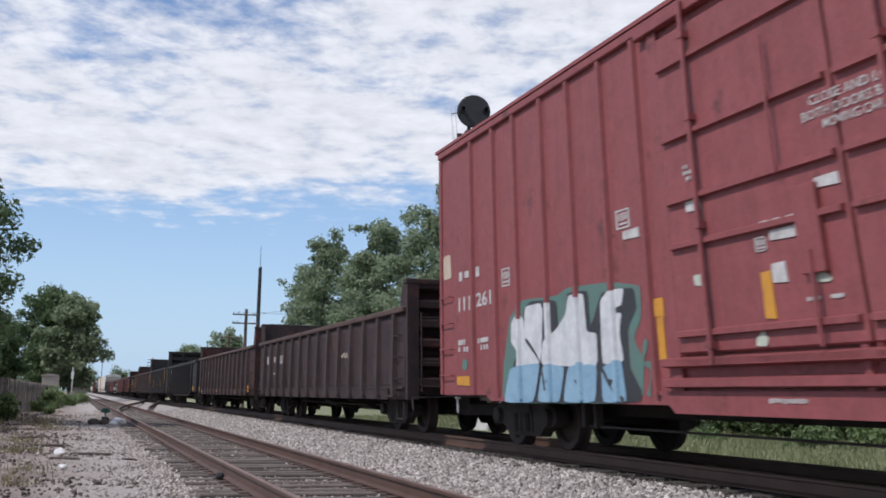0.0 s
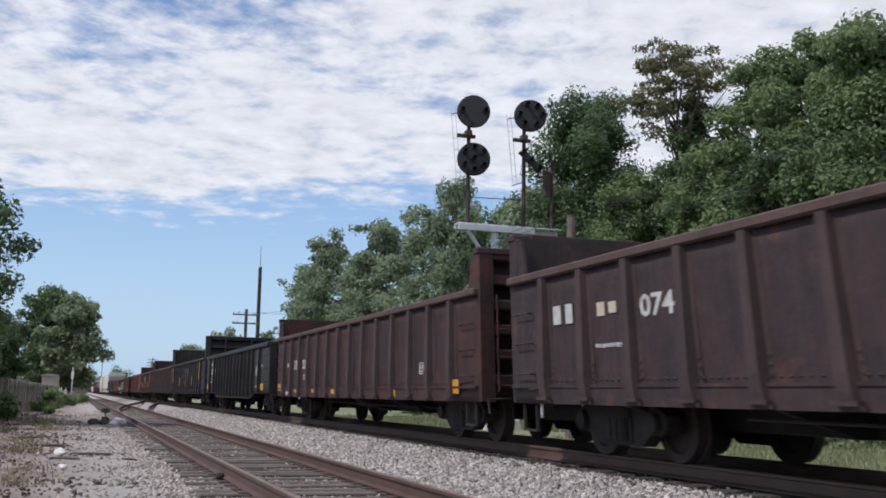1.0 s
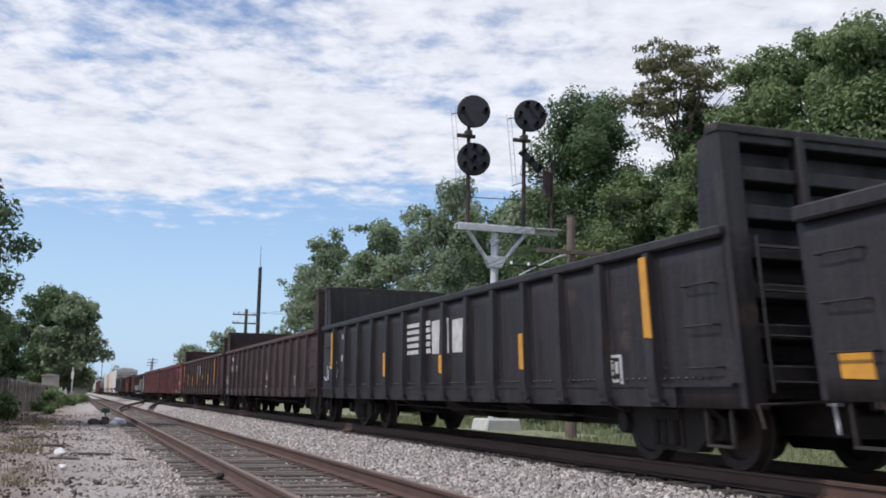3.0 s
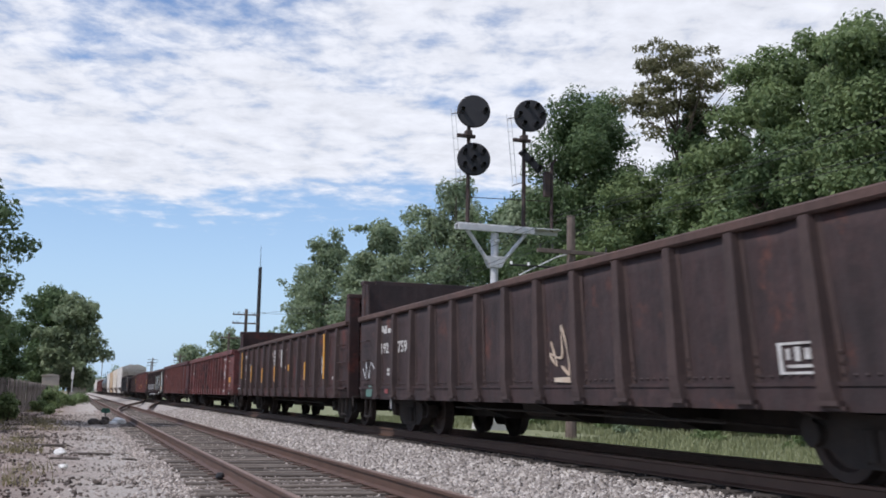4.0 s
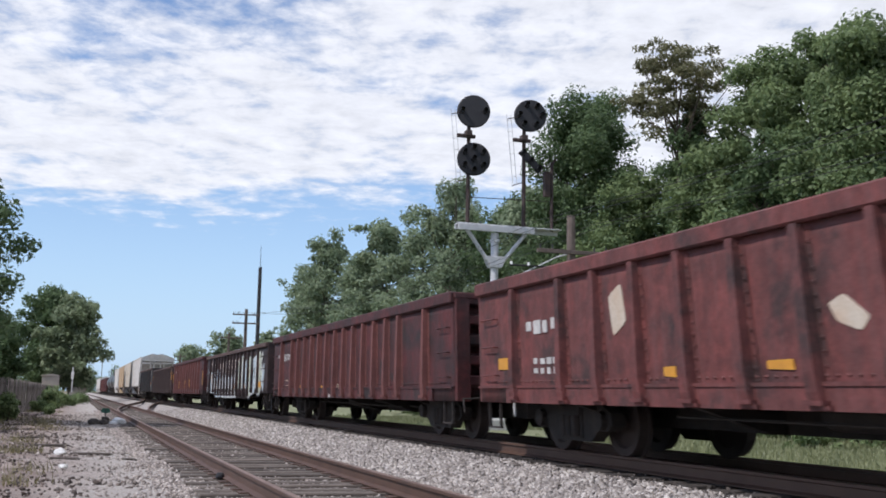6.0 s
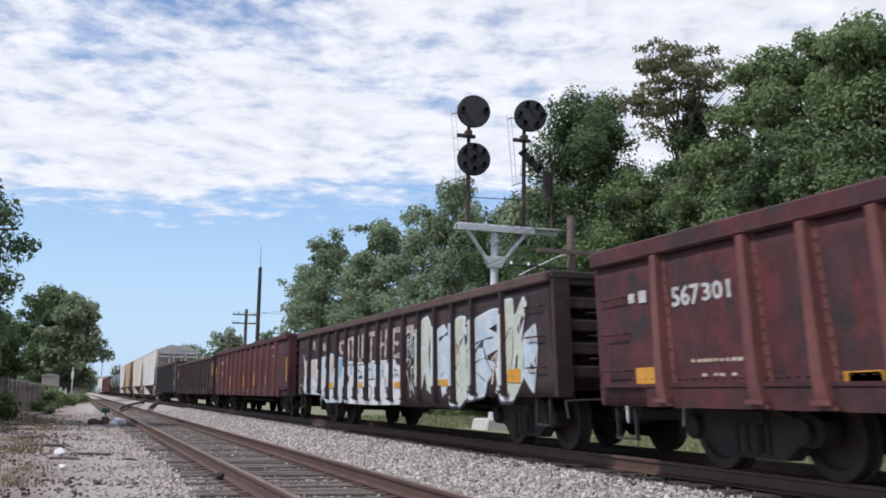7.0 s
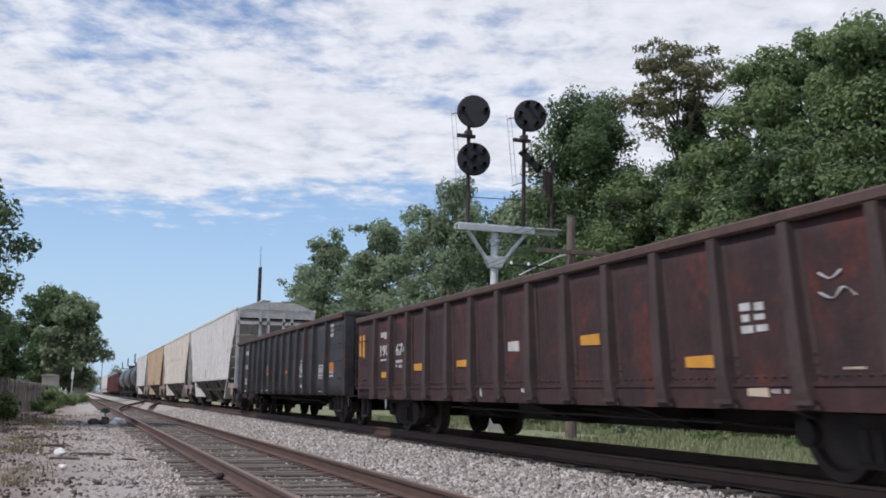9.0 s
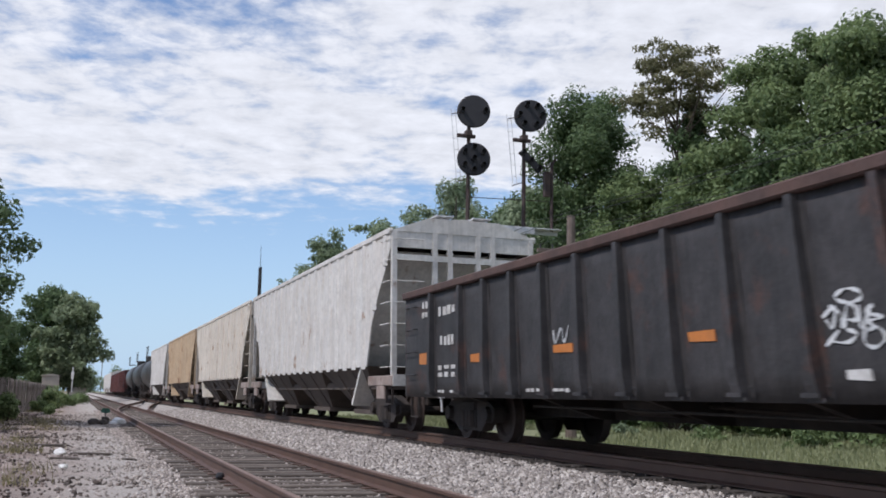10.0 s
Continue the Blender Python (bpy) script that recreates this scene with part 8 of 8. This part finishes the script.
def clump_stone(name, x, y, r, mat, label, seed, flat=0.7, z=None):
    x, y = spot(x, y)

    def build(bm):
        bmesh.ops.create_icosphere(bm, subdivisions=2, radius=r)
        for v in bm.verts:
            v.co = v.co * (1 + 0.3 * noise.noise(v.co / r * 1.3 + Vector((seed, 0, 0))))
            v.co.z *= flat
            v.co.z = max(v.co.z, -r * 0.35)
    ob = new(name)
    tagged(ob, label, name.replace("_", " "))
    ob.matrix_basis = pose(x, y, (ground_z(x, y) if z is None else z) + r * 0.3, 0, 0, seed * 40)
    part("lump", build, mat, ob)


clump_stone("white_stone", -0.28, 17.4, 0.10, M_LITTER, "bright white lump lying on the dirt", 1)
clump_stone("white_stone", -0.18, 14.4, 0.06, M_LITTER, "small white lump lying on the dirt", 2)
clump_stone("plastic_bag", 1.2, 34.6, 0.24, M_LITTER, "crumpled white plastic bag beside the siding", 3)
clump_stone("plastic_bag", 1.02, 34.2, 0.13, M_LITTER, "small crumpled white bag beside the siding", 4)
clump_stone("dirt_clod", 1.68, 12.5, 0.06, M_SIGNAL, "dark clod against the siding rail", 5, 0.9, -0.17)
clump_stone("dirt_clod", 0.42, 33.8, 0.2, M_DEBRIS, "dark heap of debris beside the siding", 6)
clump_stone("dirt_clod", 0.72, 34.1, 0.18, M_DEBRIS, "dark heap of debris beside the siding", 7)


def switch_stand():
    s = tagged(new("switch_stand"), "low dark switch stand with green target plate", "switch stand")
    s.matrix_basis = pose(1.0, 37.6, ground_z(1.0, 37.6))
    part("base", lambda bm: (box(bm, -0.35, 0.6, -0.15, 0.15, 0, 0.08), box(bm, -0.12, 0.12, -0.1, 0.1, 0.08, 0.24)), M_DEBRIS, s, bevel=0.01)
    part("spindle", lambda bm: tube(bm, (0, 0, 0.2), (0, 0, 0.48), 0.02, n=6), M_SIGNAL, s)
    part("target", lambda bm: prism(bm, [(-0.16, 0.40), (0, 0.34), (0.16, 0.40), (0.12, 0.52), (-0.12, 0.52)], 1, -0.012, 0.012), M_TARGET, s, "green target plate")
    part("lever", lambda bm: tube(bm, (0, 0, 0.15), (0.4, -0.1, 0.1), 0.018, n=6), M_SIGNAL, s)


M_TARGET = material("green_enamel", (0.03, 0.14, 0.09), (0.02, 0.08, 0.05), 0.6, 6, 30, 0.5, 0, 0.1)
switch_stand()


def relay_cabinet(x, y, w, h, label):
    x, y = spot(x, y)
    c = tagged(new("relay_cabinet"), label, "equipment cabinet")
    c.matrix_basis = pose(x, y, ground_z(x, y))
    part("body", lambda bm: box(bm, -w / 2, w / 2, -0.6, 0.6, 0, h), M_CABINET, c, bevel=0.03)
    part("roof", lambda bm: prism(bm, [(-w / 2 - 0.1, h), (w / 2 + 0.1, h), (w / 2 + 0.1, h + 0.06), (0, h + 0.2), (-w / 2 - 0.1, h + 0.06)], 1, -0.7, 0.7), M_CABINET, c)
    part("door", lambda bm: box(bm, -w * 0.35, w * 0.35, -0.63, -0.6, 0.15, h - 0.15), M_CABINET, c, bevel=0.008)


M_CABINET = material("cabinet_beige", (0.42, 0.38, 0.33), (0.33, 0.3, 0.26), 0.6, 3, 30, 0.7, 0, 0.1)
relay_cabinet(-3.0, 104.0, 1.6, 2.4, "pale beige railway equipment cabinet near the trees")
relay_cabinet(-0.3, 112.0, 1.3, 1.3, "low pale equipment cabinet near the trees")


def signal_post():
    c = tagged(new("signal_post"), "slim pale signal post with white head", "signal post")
    c.matrix_basis = pose(-0.4, 112.0, ground_z(-0.4, 112))
    part("post", lambda bm: tube(bm, (0, 0, 0), (0, 0, 3.4), 0.06, n=8), M_SILVER, c)
    part("head", lambda bm: box(bm, -0.14, 0.14, -0.12, 0.1, 2.2, 2.9), M_LITTER, c, bevel=0.03)
    part("box", lambda bm: box(bm, -0.25, 0.25, -0.2, 0.2, 0, 0.9), M_CABINET, c, bevel=0.02)


signal_post()

# ---- loose stone ----


def stones(name, count, x0, x1, y0, y1, near, size, mat, seed, label, lift=0.0, keep=None):
    """Crushed stone: uneven eight-sided lumps, thicker near the camera."""
    rng = np.random.default_rng(seed)
    y = y0 + (y1 - y0) * rng.uniform(0, 1, count) ** near
    x = x0 + (x1 - x0) * rng.uniform(0, 1, count)
    if keep is not None:
        sel = keep(x, y, rng)
        x, y = x[sel], y[sel]
    n = len(x)
    z = np.interp(x, (-6, -3, -0.5, 1.0, 4.0, 5.0, 5.75, 8.6, 10.0, 12), (-0.15, -0.10, -0.15, -0.22, -0.23, -0.14, -0.015, -0.015, -0.25, -0.33)) + lift
    s = size * rng.uniform(0.55, 1.35, n) * (1 + 0.012 * y)
    base = np.array([(1, 0, 0), (-1, 0, 0), (0, 1, 0), (0, -1, 0), (0, 0, 1), (0, 0, -1)], float)
    v = base[None] * rng.uniform(0.55, 1.25, (n, 6, 1)) + rng.normal(size=(n, 6, 3)) * 0.22
    a = rng.uniform(0, 6.283, n)
    ca, sa = np.cos(a)[:, None], np.sin(a)[:, None]
    tilt = rng.uniform(-0.8, 0.8, n)[:, None]
    vx, vy, vz = v[:, :, 0] * ca - v[:, :, 1] * sa, v[:, :, 0] * sa + v[:, :, 1] * ca, v[:, :, 2] * 0.8
    vz, vx = vz * np.cos(tilt) - vx * np.sin(tilt), vz * np.sin(tilt) + vx * np.cos(tilt)
    out = np.stack([x[:, None] + vx * s[:, None], y[:, None] + vy * s[:, None], z[:, None] + vz * s[:, None] + s[:, None] * 0.25], 2).reshape(-1, 3)
    f = np.array([(0, 2, 4), (2, 1, 4), (1, 3, 4), (3, 0, 4), (2, 0, 5), (1, 2, 5), (3, 1, 5), (0, 3, 5)])
    faces = (np.arange(n)[:, None, None] * 6 + f[None]).reshape(-1, 3)
    tagged(soup(name, out, faces, mat), label, name.replace("_", " "), kind="stuff")


def off_rails(x, y, rng):
    return (np.abs(x - SIDE_X + 0.7525) > 0.11) & (np.abs(x - SIDE_X - 0.7525) > 0.11)


stones("ballast", 52000, 3.55, 5.9, 6, 60, 1.7, 0.032, M_BALLAST, 41, "pale crushed stone ballast between the tracks")
stones("ballast", 38000, 1.0, 4.0, 6, 60, 1.7, 0.026, M_GRAVEL, 42, "dusty crushed stone between the siding ties", -0.004, off_rails)
stones("ballast", 17000, -1.4, 1.7, 7, 55, 1.6, 0.022, M_GRAVEL, 43, "loose gravel scattered over the dirt strip", 0.0, lambda x, y, rng: rng.uniform(0, 1, len(x)) < np.clip((x + 0.35) / 1.7, 0.10, 1))
stones("ballast", 16000, 5.6, 8.8, 3, 50, 1.6, 0.03, M_DARKSTONE, 44, "dark ballast under the main line rails")
stones("ballast", 9000, 8.6, 10.4, 6, 40, 1.4, 0.035, M_GRAVEL, 45, "crushed stone on the far bank")


M_CLOD = stone_material("dirt_lump", (0.06, 0.045, 0.038), (0.24, 0.185, 0.16))
stones("loose_dirt", 5200, -3.2, 0.7, 8, 48, 1.5, 0.024, M_CLOD, 46, "brown dirt lumps strewn over the trackside strip", -0.006, lambda x, y, rng: rng.uniform(0, 1, len(x)) < np.clip((0.9 - x) / 1.6, 0.1, 1))
stones("loose_dirt", 220, -2.6, 0.8, 12, 40, 1.2, 0.042, M_CLOD, 47, "larger dark clods and rotten wood scraps on the dirt", -0.02)


def motions():
    for car, far_end in TRAIN:
        walk(car, [(t, pose(MAIN_X, far_end - SPEED * t, MAIN_Z)) for t in (0.0, 2.5, 5.0, 7.5, 10.0)])


motions()
